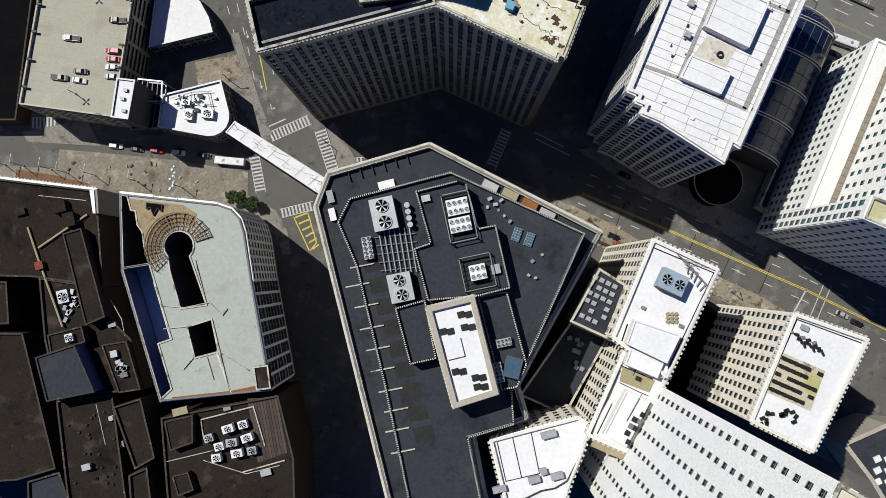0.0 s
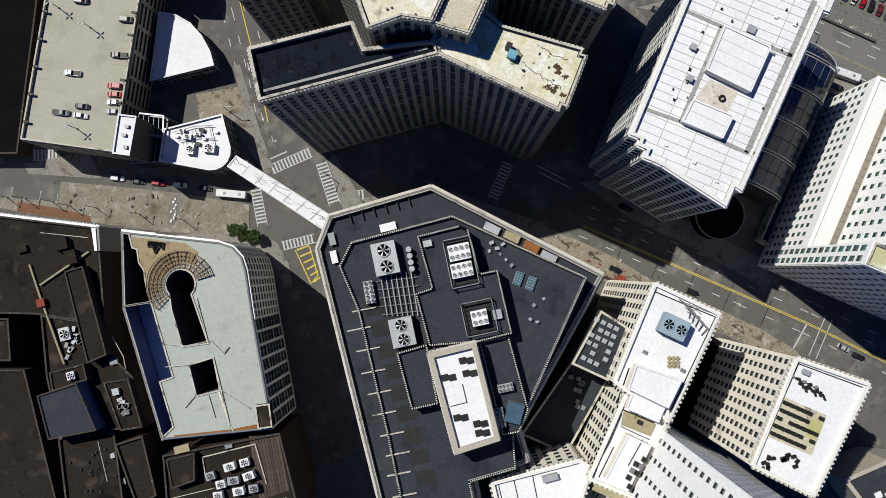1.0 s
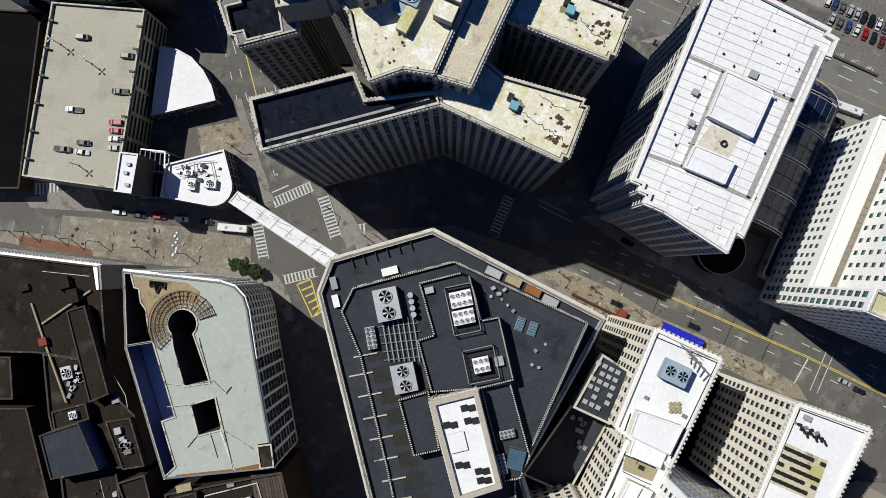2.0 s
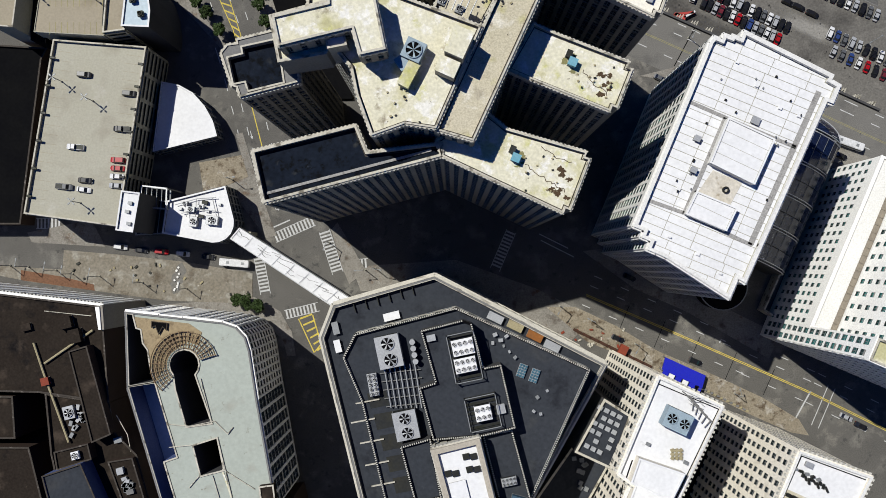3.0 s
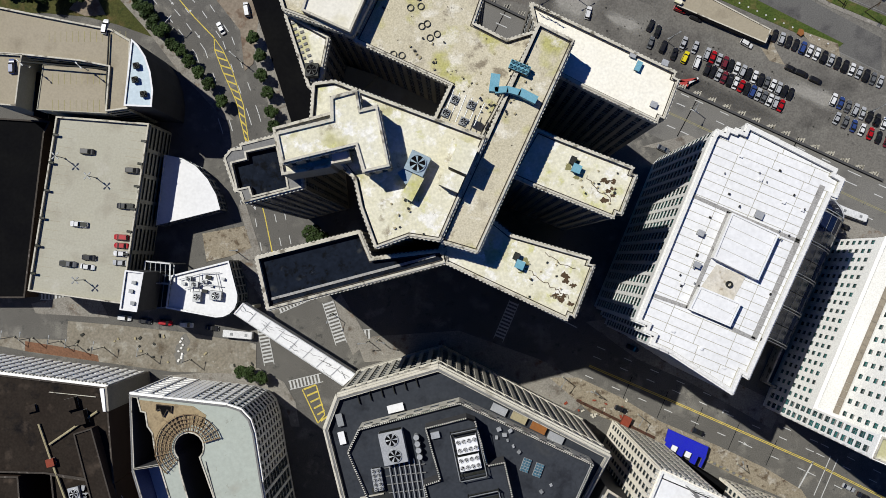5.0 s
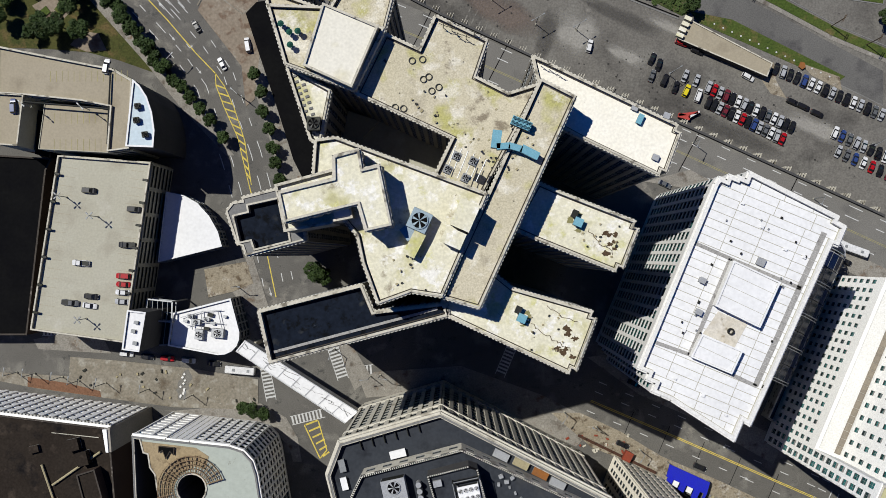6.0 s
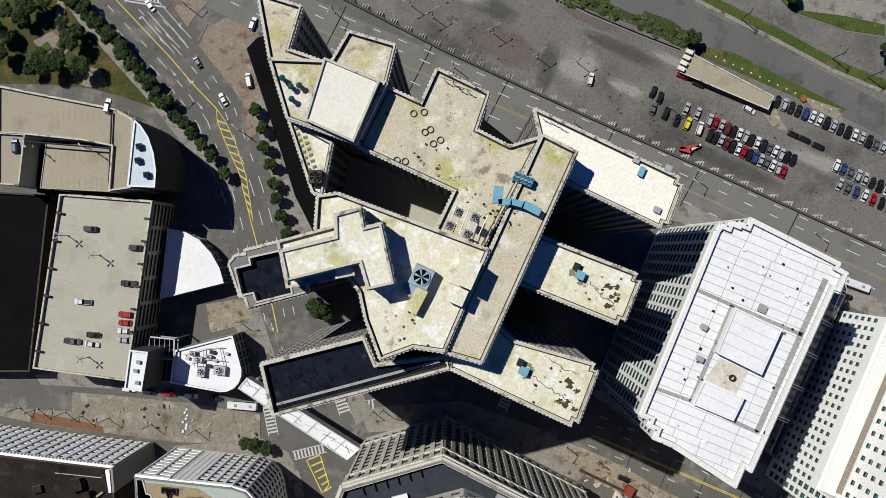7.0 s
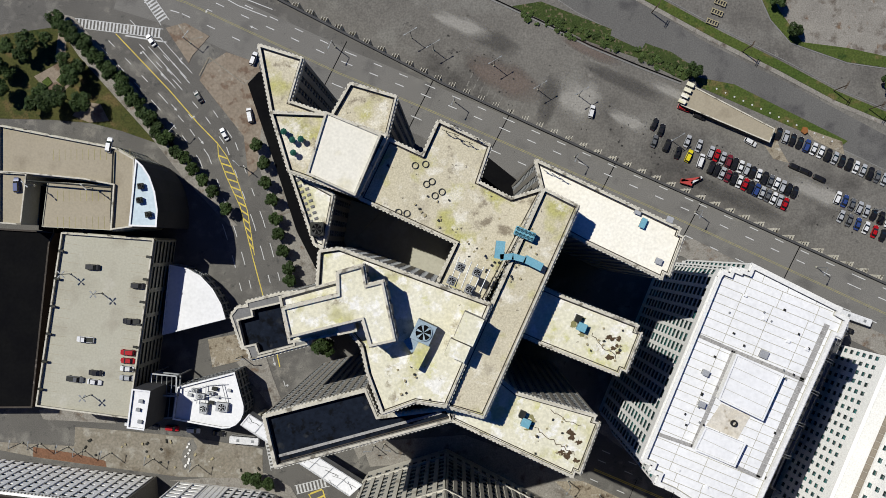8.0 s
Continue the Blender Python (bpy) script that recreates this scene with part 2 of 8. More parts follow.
DRYGRASS = mat("dry_park_grass", (0.08, 0.075, 0.024), (0.055, 0.065, 0.018), 0.95, 1.5, 0.07, 0.9, third=(0.13, 0.095, 0.04), edge=(0.54, 0.66), more=(((0.03, 0.045, 0.012), 0.25, 0.54, 0.66),), contrast=0.3)
# blue of skylit shade on pale walls, put into the colour
SHADEBLUE = mat("shade_blue_wall", (0.08, 0.11, 0.24), (0.1, 0.13, 0.26), 0.85, 2.0, 0.2, 0.7)
DARKTEAL = mat("dark_blue_green_metal", (0.05, 0.09, 0.13), (0.07, 0.13, 0.18), 0.5, 3.0, 0.4, 0.8)
TANWALK = mat("tan_weathered_paving", (0.33, 0.29, 0.22), (0.24, 0.2, 0.14), 0.9, 2.0, 0.15, 0.9, third=(0.12, 0.09, 0.06), edge=(0.54, 0.66), more=(((0.42, 0.39, 0.33), 0.3, 0.56, 0.66), ((0.08, 0.05, 0.035), 0.45, 0.6, 0.67)), contrast=0.28)

PAD_G = mat("grey_walk_pad", (0.4, 0.39, 0.37), (0.32, 0.31, 0.29), 0.9, 2.0, 0.3, 0.8, third=(0.2, 0.19, 0.18), edge=(0.58, 0.72), contrast=0.25)


# ---- building tools ----
def part(name, bm, material, parent=None, label="", smooth=False):
    """Links a bmesh (or a mesh) as one mesh object, under a thing or a part."""
    if isinstance(bm, bpy.types.Mesh):
        me = bm
    else:
        me = bpy.data.meshes.new(name)
        bm.to_mesh(me)
        bm.free()
    if material and not me.materials:
        for m in material if isinstance(material, (list, tuple)) else [material]:
            me.materials.append(m)
    if smooth:
        me.shade_smooth()
    ob = new(name, me)
    if parent:
        ob.parent = parent
        up = parent.matrix_basis if not parent.parent else parent.parent.matrix_basis
        ob.matrix_parent_inverse = up.inverted()
    if label:
        ob["label"] = label
    return ob


def thing(name, label, category, at=(0, 0, 0), turn=0.0, group="", kind=""):
    """An Empty at the thing's base."""
    ob = new(name)
    ob.matrix_basis = pose(*at, 0, 0, turn)
    return tagged(ob, label, category, group, kind)


def ccw(poly):
    area = sum(a[0] * b[1] - b[0] * a[1] for a, b in zip(poly, poly[1:] + poly[:1]))
    return list(poly) if area > 0 else list(poly)[::-1]


def inset(poly, w):
    """The polygon (counter-clockwise) moved inwards by w."""
    out = []
    k = len(poly)
    for i in range(k):
        a, b, c = Vector(poly[i - 1]), Vector(poly[i]), Vector(poly[(i + 1) % k])
        u, v = (b - a).normalized(), (c - b).normalized()
        n1, n2 = Vector((-u.y, u.x)), Vector((-v.y, v.x))
        m = n1 + n2
        d = max(0.35, m.dot(n1))
        out.append(tuple(b + m * (w / d)))
    return out


def face(bm, pts, mi=0):
    f = bm.faces.new([bm.verts.new(p) for p in pts])
    f.material_index = mi
    return f


def box(bm, x0, x1, y0, y1, z0, z1, mi=0):
    v = [bm.verts.new((x, y, z)) for z in (z0, z1) for x, y in ((x0, y0), (x1, y0), (x1, y1), (x0, y1))]
    for q in ((3, 2, 1, 0), (4, 5, 6, 7), (0, 1, 5, 4), (1, 2, 6, 5), (2, 3, 7, 6), (3, 0, 4, 7)):
        f = bm.faces.new([v[i] for i in q])
        f.material_index = mi


def prism_bm(poly, z0, z1, bm=None):
    """A solid over a polygon."""
    bm = bm or bmesh.new()
    poly = ccw(poly)
    lo = [bm.verts.new((x, y, z0)) for x, y in poly]
    hi = [bm.verts.new((x, y, z1)) for x, y in poly]
    k = len(poly)
    for i in range(k):
        j = (i + 1) % k
        bm.faces.new((lo[i], lo[j], hi[j], hi[i]))
    top = bm.faces.new(hi)
    low = bm.faces.new(lo[::-1])
    top.normal_update()
    low.normal_update()
    bmesh.ops.triangulate(bm, faces=[top, low])
    return bm


def ring_bm(poly, w, z0, z1, bm=None):
    """A closed rim of width w inside a polygon."""
    bm = bm or bmesh.new()
    o = ccw(poly)
    i_ = inset(o, w)
    k = len(o)
    V = [[bm.verts.new((x, y, z)) for x, y in p] for p, z in ((o, z0), (o, z1), (i_, z1), (i_, z0))]
    for a in range(4):
        b = (a + 1) % 4
        for i in range(k):
            j = (i + 1) % k
            bm.faces.new((V[a][i], V[a][j], V[b][j], V[b][i]))
    return bm


def block(parent, poly, z0, z1, wall, roof, cope, lip=1.0, rim=0.4, name="wall", drop=0.0):
    """A building's block: outer wall up to a parapet, a roof deck behind it, and a coping on the parapet."""
    poly = ccw(poly)
    inner = inset(poly, rim)
    bm = bmesh.new()
    V = [[bm.verts.new((x, y, z)) for x, y in p] for p, z in ((poly, z0), (poly, z1), (inner, z1), (inner, z1 - lip))]
    k = len(poly)
    for a in range(3):
        for i in range(k):
            j = (i + 1) % k
            bm.faces.new((V[a][i], V[a][j], V[a + 1][j], V[a + 1][i]))
    w = part(name, bm, wall, parent)
    bm = bmesh.new()
    f = bm.faces.new([bm.verts.new((x, y, z1 - lip + 0.02)) for x, y in inset(poly, rim - 0.05)])
    f.normal_update()
    bmesh.ops.triangulate(bm, faces=[f])
    r = part("roof", bm, roof, parent)
    if cope:
        part("coping", ring_bm(inset(poly, -0.08), rim + 0.14, z1 + 0.01, z1 + 0.16), cope, parent)
    return w, r

# ---- plan ----
LM_ARM = [(-49.0, 65.5), (-46.2, 53.1), (-3.6, 64.3), (-3.6, 67.3), (-21.5, 65.2), (-24.2, 71.7)]
LM_SPINE = [(18.0, 118.9), (-4.8, 69.2), (3.7, 66.7), (25.8, 114.9)]
LM_CORE = [(-33.6, 105.1), (-34.3, 95.4), (-24.1, 83.4), (-22.8, 77.2), (-19.4, 67.8), (-11.9, 70.5), (-4.8, 69.4), (5.4, 92.6), (-29.1, 105.7)]
LM_PENT = [(-28.4, 100.5), (-28.3, 95.6), (-40.5, 92.7), (-39.1, 86.2), (-23.0, 90.1), (-21.3, 84.2), (-15.7, 85.4), (-18.4, 98.5), (-22.1, 97.6), (-22.8, 102.0)]
LM_MAIN = [(-25.3, 117.7), (-2.2, 106.8), (-7.1, 96.7), (3.4, 91.2), (18.4, 119.5), (11.0, 117.3), (3.1, 121.4), (6.1, 130.0), (-6.3, 136.1), (-10.1, 127.9), (-18.3, 131.8)]
LM_NW = [(-45.8, 138.0), (-41.7, 124.1), (-25.6, 118.1), (-18.5, 132.3), (-32.8, 137.4)]
LM_TIP = [(-49.6, 155.0), (-46.7, 138.7), (-31.7, 133.0), (-31.7, 137.5), (-42.3, 141.3), (-39.1, 151.6)]
LM_N2 = [(-27.6, 145.6), (-32.4, 137.5), (-18.9, 132.6), (-16.4, 142.2)]
LM_STRIP = [(-42.3, 124.3), (-36.6, 106.8), (-34.5, 105.7), (-31.9, 118.7)]
POST_BOX = [(71.5, 77.0), (66.6, 65.2), (78.2, 59.4), (83.6, 71.3)]
POST_BOX2 = [(63.2, 57.6), (60.3, 51.7), (70.9, 47.2), (73.8, 53.2)]
HIG_BLK = [(1.5, 24.0), (-9.3, 21.3), (-5.5, 7.9), (-9.7, 6.5), (-6.1, -6.9), (6.7, -5.8), (15.1, -3.7), (11.4, 12.6), (7.0, 11.7), (3.8, 23.2)]
HIG_PENT = [(-6.4, -8.6), (0.5, -33.8), (11.8, -30.2), (5.7, -5.6)]
HIG_LOW = [(-14.6, -8.9), (-10.7, -23.4), (-3.9, -21.9), (-6.8, -6.7)]
HIG_E = [(6.8, -6.0), (12.9, -30.1), (17.0, -29.3), (19.5, -23.5), (14.4, -4.6)]
WB1 = [(53.2, 9.0), (42.4, -16.7), (56.6, -27.1), (70.2, 1.0)]
WBSP = [(46.5, -19.0), (35.9, -42.5), (46.3, -46.9), (57.6, -26.9)]
WBL = [(10.5, -44.6), (14.3, -60.2), (16.6, -70.0), (26.0, -70.0), (30.4, -60.1), (31.6, -56.1), (35.0, -47.8), (37.3, -40.6), (33.8, -38.5)]
WB2 = [(90.1, -10.6), (78.3, -38.4), (94.3, -46.4), (109.0, -17.3)]
DECKW = [(40.6, 1.5), (32.5, -13.1), (42.5, -17.7), (47.9, -3.1)]
PLZ = [(35.2, -14.2), (20.1, -35.8), (33.4, -41.6), (46.0, -19.2)]
DECK = [(-130.9, 111.5), (-139.9, 54.9), (-109.3, 50.7), (-100.6, 109.0)]
STAIR = [(-105.3, 61.6), (-107.0, 49.2), (-101.6, 48.5), (-99.5, 60.9)]
BRIDGE = [(-71.8, 50.5), (-74.8, 46.9), (-38.6, 23.0), (-34.2, 26.8)]
GA = [(-148.2, 145.9), (-131.8, 142.5), (-110.8, 138.3), (-104.5, 134.6), (-105.4, 113.0), (-112.4, 112.1), (-111.3, 126.4), (-120.9, 128.3), (-139.2, 130.3), (-148.3, 130.9)]
GB = [(-148.3, 130.9), (-139.2, 130.3), (-141.2, 114.0), (-148.5, 114.6)]
GC = [(-134.1, 127.9), (-112.4, 126.6), (-113.4, 112.0), (-136.1, 113.3)]
GW = [(-102.7, 134.1), (-100.6, 132.2), (-98.3, 128.6), (-96.7, 123.8), (-95.9, 118.1), (-96.3, 112.8), (-105.0, 113.2)]
CAS = [(-99.8, 100.4), (-102.6, 76.6), (-80.9, 81.9), (-82.3, 86.9), (-85.2, 92.1), (-89.2, 96.5), (-94.0, 99.2)]
WEL = [(-76.7, 64.4), (-96.1, 59.5), (-97.6, 48.8), (-81.0, 45.7), (-78.6, 45.9), (-76.4, 46.9), (-74.8, 48.6), (-73.9, 50.8), (-73.8, 53.2)]
LINK = [(-106.2, 61.1), (-107.5, 48.2), (-98.3, 48.7), (-97.0, 59.5)]
ANX = [(123.9, -53.8), (137.9, -47.6), (154.3, -49.3), (153.8, -74.2), (137.8, -74.2), (132.6, -65.4)]
HURON_Y = [(-119.2, 199.5), (-96.3, 192.3), (-42.8, 166.9), (-15.2, 155.3), (12.3, 143.2), (78.9, 113.1), (133.3, 87.5), (160.4, 75.0)]
ONTARIO_Y = [(-121.4, 181.7), (-102.6, 161.6), (-92.7, 150.0), (-85.8, 140.0), (-80.5, 124.7), (-76.7, 113.8), (-73.8, 103.8), (-67.8, 80.0), (-64.5, 64.1)]
PROSPECT_Y = [(45.2, 27.8), (72.5, 16.1), (121.9, -5.6), (153.7, -21.3)]
PARK = [(-194.7, 180.6), (-162.5, 181.8), (-144.8, 184.0), (-132.4, 181.8), (-117.5, 163.8), (-102.7, 141.4), (-119.7, 147.5), (-130.7, 150.4), (-144.7, 151.7), (-162.8, 152.3), (-195.0, 154.7)]
MEDIAN = [(-145.3, 189.9), (-136.3, 187.8), (-119.5, 168.8), (-105.7, 150.7), (-96.8, 135.8), (-79.0, 113.8), (-82.0, 113.8), (-98.8, 131.8), (-109.7, 145.8), (-134.5, 173.9)]
EASTWALK = [(-74.8, 145.5), (-69.0, 127.6), (-63.2, 107.7), (-54.4, 89.8), (-43.5, 89.7), (-51.0, 133.3), (-66.8, 153.3)]
XWA = [(-63.2, 47.6), (-49.4, 53.7)]
XWB = [(-45.8, 50.1), (-41.0, 35.3)]
XWC = [(-68.7, 40.9), (-66.2, 28.0)]
XWD = [(-59.3, 20.9), (-47.7, 23.7)]
XWF = [(19.3, 50.0), (13.6, 36.6)]
XWT = [(-136.4, 185.8), (-104.8, 181.5)]
XWL = [(-146.9, 52.7), (-138.1, 52.7)]
XWN = [(-109.9, 194.4), (-103.9, 185.4)]
PAD = [(-38.2, 38.2), (-30.4, 38.9)]
YBOX = [(-54.7, 19.5), (-49.8, 20.9), (-46.8, 10.7), (-49.2, 7.8)]
STOP = [(122.3, -5.2), (117.0, -14.6)]
XWG = [(128.3, -3.3), (122.4, -16.9)]
PLZC = [(-89.7, 74.0), (-74.9, 76.6), (-72.4, 69.0), (-79.7, 66.1), (-88.2, 64.1)]
VERGE = [(84.2, 167.3), (99.5, 164.1), (140.2, 143.1), (137.1, 140.7), (87.2, 163.2)]
VERGE3 = [(107.9, 198.9), (112.9, 187.5), (120.0, 179.2), (140.3, 171.8), (154.2, 169.6), (154.2, 173.7), (140.4, 176.9), (124.1, 179.2), (116.0, 190.6), (112.0, 198.8)]
ROADT = [(58.8, 199.5), (87.3, 180.6), (119.9, 163.8), (154.0, 145.0), (153.9, 132.7), (115.8, 151.6), (85.2, 168.3), (42.3, 191.5), (30.0, 199.9)]
DOCK = [(82.5, 163.6), (112.7, 147.4), (110.7, 142.5), (79.0, 156.3)]


# ---- ground and streets ----
PLATEAU_EDGE = [(-900.0, 632.0), (-68.4, 194.9), (-6.4, 162.3), (43.8, 138.6), (85.8, 119.5), (146.5, 91.4), (1500.0, -560.0)]
LOW = -13.5


def slab(name, poly, z0, z1, material, label, kind="structure", category=""):
    return tagged(part(name, prism_bm(poly, z0, z1), material), label, category or name, kind=kind)


bm = bmesh.new()
face(bm, [(-4900, -4900, LOW), (4900, -4900, LOW), (4900, 4900, LOW), (-4900, 4900, LOW)])
tagged(part("ground", bm, LOT), "worn pale grey asphalt of a large lower car park", "ground", kind="structure")
upper = [(-4800.0, 2682.0)] + PLATEAU_EDGE + [(4800.0, -2150.0), (4800.0, -4800.0), (2.0, -4800.0), (2.0, -84.0), (-10.0, -80.0), (-32.0, 6.0), (-64.0, 6.0), (-56.0, -36.0), (-50.0, -74.0), (-50.0, -4800.0), (-4800.0, -4800.0)]
slab("road", upper, LOW - 0.5, 0.0, ASPHALT, "grey asphalt city streets on the upper level")


# made-up slope: lowered until the stores' shadows cover the visible street
bm = bmesh.new()
for (y0, h0), (y1, h1) in zip(((6.05, 0.0), (-30.0, -6.0), (-80.0, -12.0)), ((-30.0, -6.0), (-80.0, -12.0), (-4790.0, -12.5))):
    face(bm, [(-65.0, y0, h0), (-65.0, y1, h1), (4.0, y1, h1), (4.0, y0, h0)])
tagged(part("road", bm, ASPHALT), "asphalt street between two stores, sunk to lie in their shade", "road", kind="structure")


def line_bm(bm, pts, w, z, dash=0.0, gap=0.0):
    """A painted line of width w along points, whole or dashed, as thin raised strips."""
    run = 0.0
    for a, b in zip(pts, pts[1:]):
        a, b = Vector(a), Vector(b)
        length = (b - a).length
        u = (b - a) / length
        s = Vector((-u.y, u.x)) * w / 2
        t = 0.0
        while t < length:
            e = length if not dash else min(length, t + dash)
            p, q = a + u * t, a + u * e
            v = [bm.verts.new((*c, z)) for c in (p - s, q - s, q + s, p + s)]
            bm.faces.new(v)
            t = e + gap if dash else length
    return bm


def shift(pts, d):
    """The points of a line moved to its left by d."""
    out = []
    for i, p in enumerate(pts):
        a, b = Vector(pts[max(0, i - 1)]), Vector(pts[min(len(pts) - 1, i + 1)])
        u = (b - a).normalized()
        out.append((p[0] - u.y * d, p[1] + u.x * d))
    return out


def marking(pts, w, material, label, dash=0.0, gap=0.0, z=0.012):
    return tagged(part("road_marking", line_bm(bmesh.new(), pts, w, z, dash, gap), material), label, "road marking", kind="structure")


slab("road", shift(HURON_Y, 8.8) + shift(HURON_Y, -9.5)[::-1], -0.2, 0.005, STREETP, "pale worn asphalt of the wide street")
for d in (-0.22, 0.22):
    marking(shift(HURON_Y, d), 0.16, PAINT_YF, "faded double yellow centre line on the wide street")
for d in (-0.24, 0.24):
    marking(shift(PROSPECT_Y, d), 0.26, PAINT_Y, "double yellow centre line of the street")
marking(ONTARIO_Y[:3] + [(-85.7, 142.7)], 0.36, PAINT_Y, "thin yellow centre line of the curving street")
marking([(-73.9, 103.4)] + ONTARIO_Y[-2:], 0.36, PAINT_Y, "thin yellow centre line of the curving street")
for d in (4.2, 7.8, -4.2):
    marking(shift(HURON_Y, d), 0.3, PAINT_W, "white dashed lane line on the wide street", 3.2, 6.5)
for d in (3.6, -3.6, 7.2):
    marking(shift(PROSPECT_Y, d), 0.27, PAINT_W, "white dashed lane line on the street", 3.0, 7.0)
for d in (3.5, 7.0, -3.5, -7.0):
    marking(shift(ONTARIO_Y, d), 0.27, PAINT_W, "white dashed lane line on the curving street", 3.0, 5.5)
for d in (3.1, 5.8, 8.4, 11.0):
    a, b = Vector((-110.5, 176.5)), Vector((-99.0, 163.5))
    s = Vector((0.75, 0.66)) * (d - 5.0)
    marking([tuple(a + s), tuple(b + s)], 0.24, PAINT_W, "white line between turning lanes")
marking([(-118.0, 181.0), (-103.5, 178.5)], 0.5, PAINT_W, "white stop line across the street")
marking(STOP, 0.5, PAINT_W, "white stop line across the street")
marking(XWG, 0.3, PAINT_W, "white edge line of a pedestrian crossing")
marking(shift(XWG, 2.6), 0.3, PAINT_W, "white edge line of a pedestrian crossing")
marking([(-92.0, 199.0), (-78.0, 191.0), (-68.0, 187.0)], 0.3, PAINT_W, "white lane edge near the junction")
marking([(-89.0, 200.5), (-76.0, 193.5), (-66.0, 189.5)], 0.3, PAINT_W, "white lane edge near the junction")
marking([(29.0, 49.0), (39.0, 44.0)], 0.35, PAINT_W, "worn white stop line in the shade")
marking([(29.5, 46.8), (41.0, 41.0)], 0.35, PAINT_W, "worn white stop line in the shade")
ISLE_W, ISLE_E = [(-85.7, 142.7), (-85.5, 138.4), (-82.8, 131.2), (-78.0, 120.5), (-73.9, 103.4)], [(-85.7, 142.7), (-82.6, 138.3), (-79.2, 130.8), (-75.4, 118.9), (-73.1, 103.4)]
marking(ISLE_W, 0.3, PAINT_Y, "yellow edge of a hatched island")
marking(ISLE_E, 0.3, PAINT_Y, "yellow edge of a hatched island")


def along(pts, f):
    """The point at a share of a line's length."""
    V = [Vector(p) for p in pts]
    s = f * sum((b - a).length for a, b in zip(V, V[1:]))
    for a, b in zip(V, V[1:]):
        d = (b - a).length
        if s <= d:
            return tuple(a.lerp(b, s / d))
        s -= d
    return tuple(V[-1])


for i in range(12):
    f = 0.1 + i * 0.072
    marking([along(ISLE_W, f), along(ISLE_E, f + 0.055)], 0.5, PAINT_Y, "yellow hatching stripe", z=0.016)
for i in range(6):
    y = 19.5 - i * 2.2
    marking([(-54.2 + i * 1.2, y), (-50.0 + i * 0.8, y + 1.6)], 0.6, PAINT_Y, "yellow hatching stripe of a no-stopping box", z=0.016)
marking([YBOX[0], YBOX[3], YBOX[2], YBOX[1]], 0.4, PAINT_Y, "yellow edge of a no-stopping box")


def lane_arrow(x, y, turn, bend):
    """A painted lane arrow: a shaft and a head, straight on or bent aside."""
    bm = bmesh.new()
    face(bm, [(-1.5, -0.12, 0), (0.5, -0.12, 0), (0.5, 0.12, 0), (-1.5, 0.12, 0)])
    if bend:
        s = 1 if bend > 0 else -1
        face(bm, [(0.26, 0.12 * s, 0), (0.5, 0.12 * s, 0), (0.5, 0.7 * s, 0), (0.26, 0.7 * s, 0)][::s])
        face(bm, [(-0.1, 0.7 * s, 0), (0.86, 0.7 * s, 0), (0.38, 1.4 * s, 0)][::s])
    else:
        face(bm, [(0.5, -0.5, 0), (1.6, 0.0, 0), (0.5, 0.5, 0)])
    ob = tagged(part("road_arrow", bm, PAINT_W), "white painted lane arrow on the asphalt", "road marking", kind="structure")
    ob.matrix_basis = pose(x, y, 0.02, 0, 0, turn)


for x, y, turn, bend in ((-111.6, 175.1, 130, 1), (-104.7, 166.5, 130, 0), (-102.5, 168.1, 130, 0), (-100.5, 170.2, 130, 0), (-98.7, 171.8, 130, -1), (-101.0, 155.6, -50, 0), (-91.6, 143.8, -52, 0), (-88.6, 189.7, 155, 1), (-72.7, 183.2, 155, 0), (-71.5, 83.7, -76, 0), (-62.8, 57.8, -75, 1), (-66.5, 66.0, -75, 0), (-95.0, 152.0, -52, 1), (92.0, 12.4, 155, 1), (98.0, 1.2, -24, 0)):
    lane_arrow(x, y, turn, bend)
for a, b in (((-9.8, 164.2), (-18.6, 147.2)), ((17.6, 153.6), (8.6, 136.6)), ((54.4, 136.3), (45.6, 119.2)), ((84.6, 123.4), (76.0, 107.4)), ((-40.0, 178.0), (-48.8, 161.0)), ((118.0, 107.0), (110.0, 91.0))):
    marking([a, b], 0.34, BITUMEN_SHADE, "dark tarred joint across the wide street", z=0.006)
for a, b in (((60.0, 24.0), (56.5, 15.5)), ((72.5, 19.0), (68.6, 9.8)), ((84.5, 13.6), (80.6, 4.4)), ((97.0, 8.0), (93.0, -1.2)), ((110.0, 2.4), (106.0, -6.6))):
    marking([a, b], 0.2, BITUMEN_SHADE, "dark tarred joint across the street", z=0.006)
marking([(-64.6, 50.9), (-57.8, 53.9)], 0.45, PAINT_W, "white stop line before a crossing")


def crosswalk(a, b, width, step=1.25, bar=0.62):
    """A pedestrian crossing: white bars side by side, each a piece of its own."""
    a, b = Vector(a), Vector(b)
    u = (b - a).normalized()
    n = Vector((-u.y, u.x))
    root = thing("crosswalk", "white zebra bars of a pedestrian crossing", "crosswalk", kind="structure")
    me = None
    for i in range(int((b - a).length / step)):
        if me is None:
            bm = bmesh.new()
            box(bm, -bar / 2, bar / 2, -width / 2, width / 2, 0.0, 0.018)
            ob = part("bar", bm, PAINT_W, root)
            me = ob.data
        else:
            ob = part("bar", me, None, root)
        c = a + u * (i + 0.5) * step
        ob.matrix_basis = pose(c.x, c.y, 0.0, 0, 0, math.degrees(math.atan2(u.y, u.x)))
    for s in (-1, 1):
        m = n * s * (width / 2 + 0.1)
        part("edge_line", line_bm(bmesh.new(), [tuple(a + m), tuple(b + m)], 0.22, 0.021), PAINT_W, root)


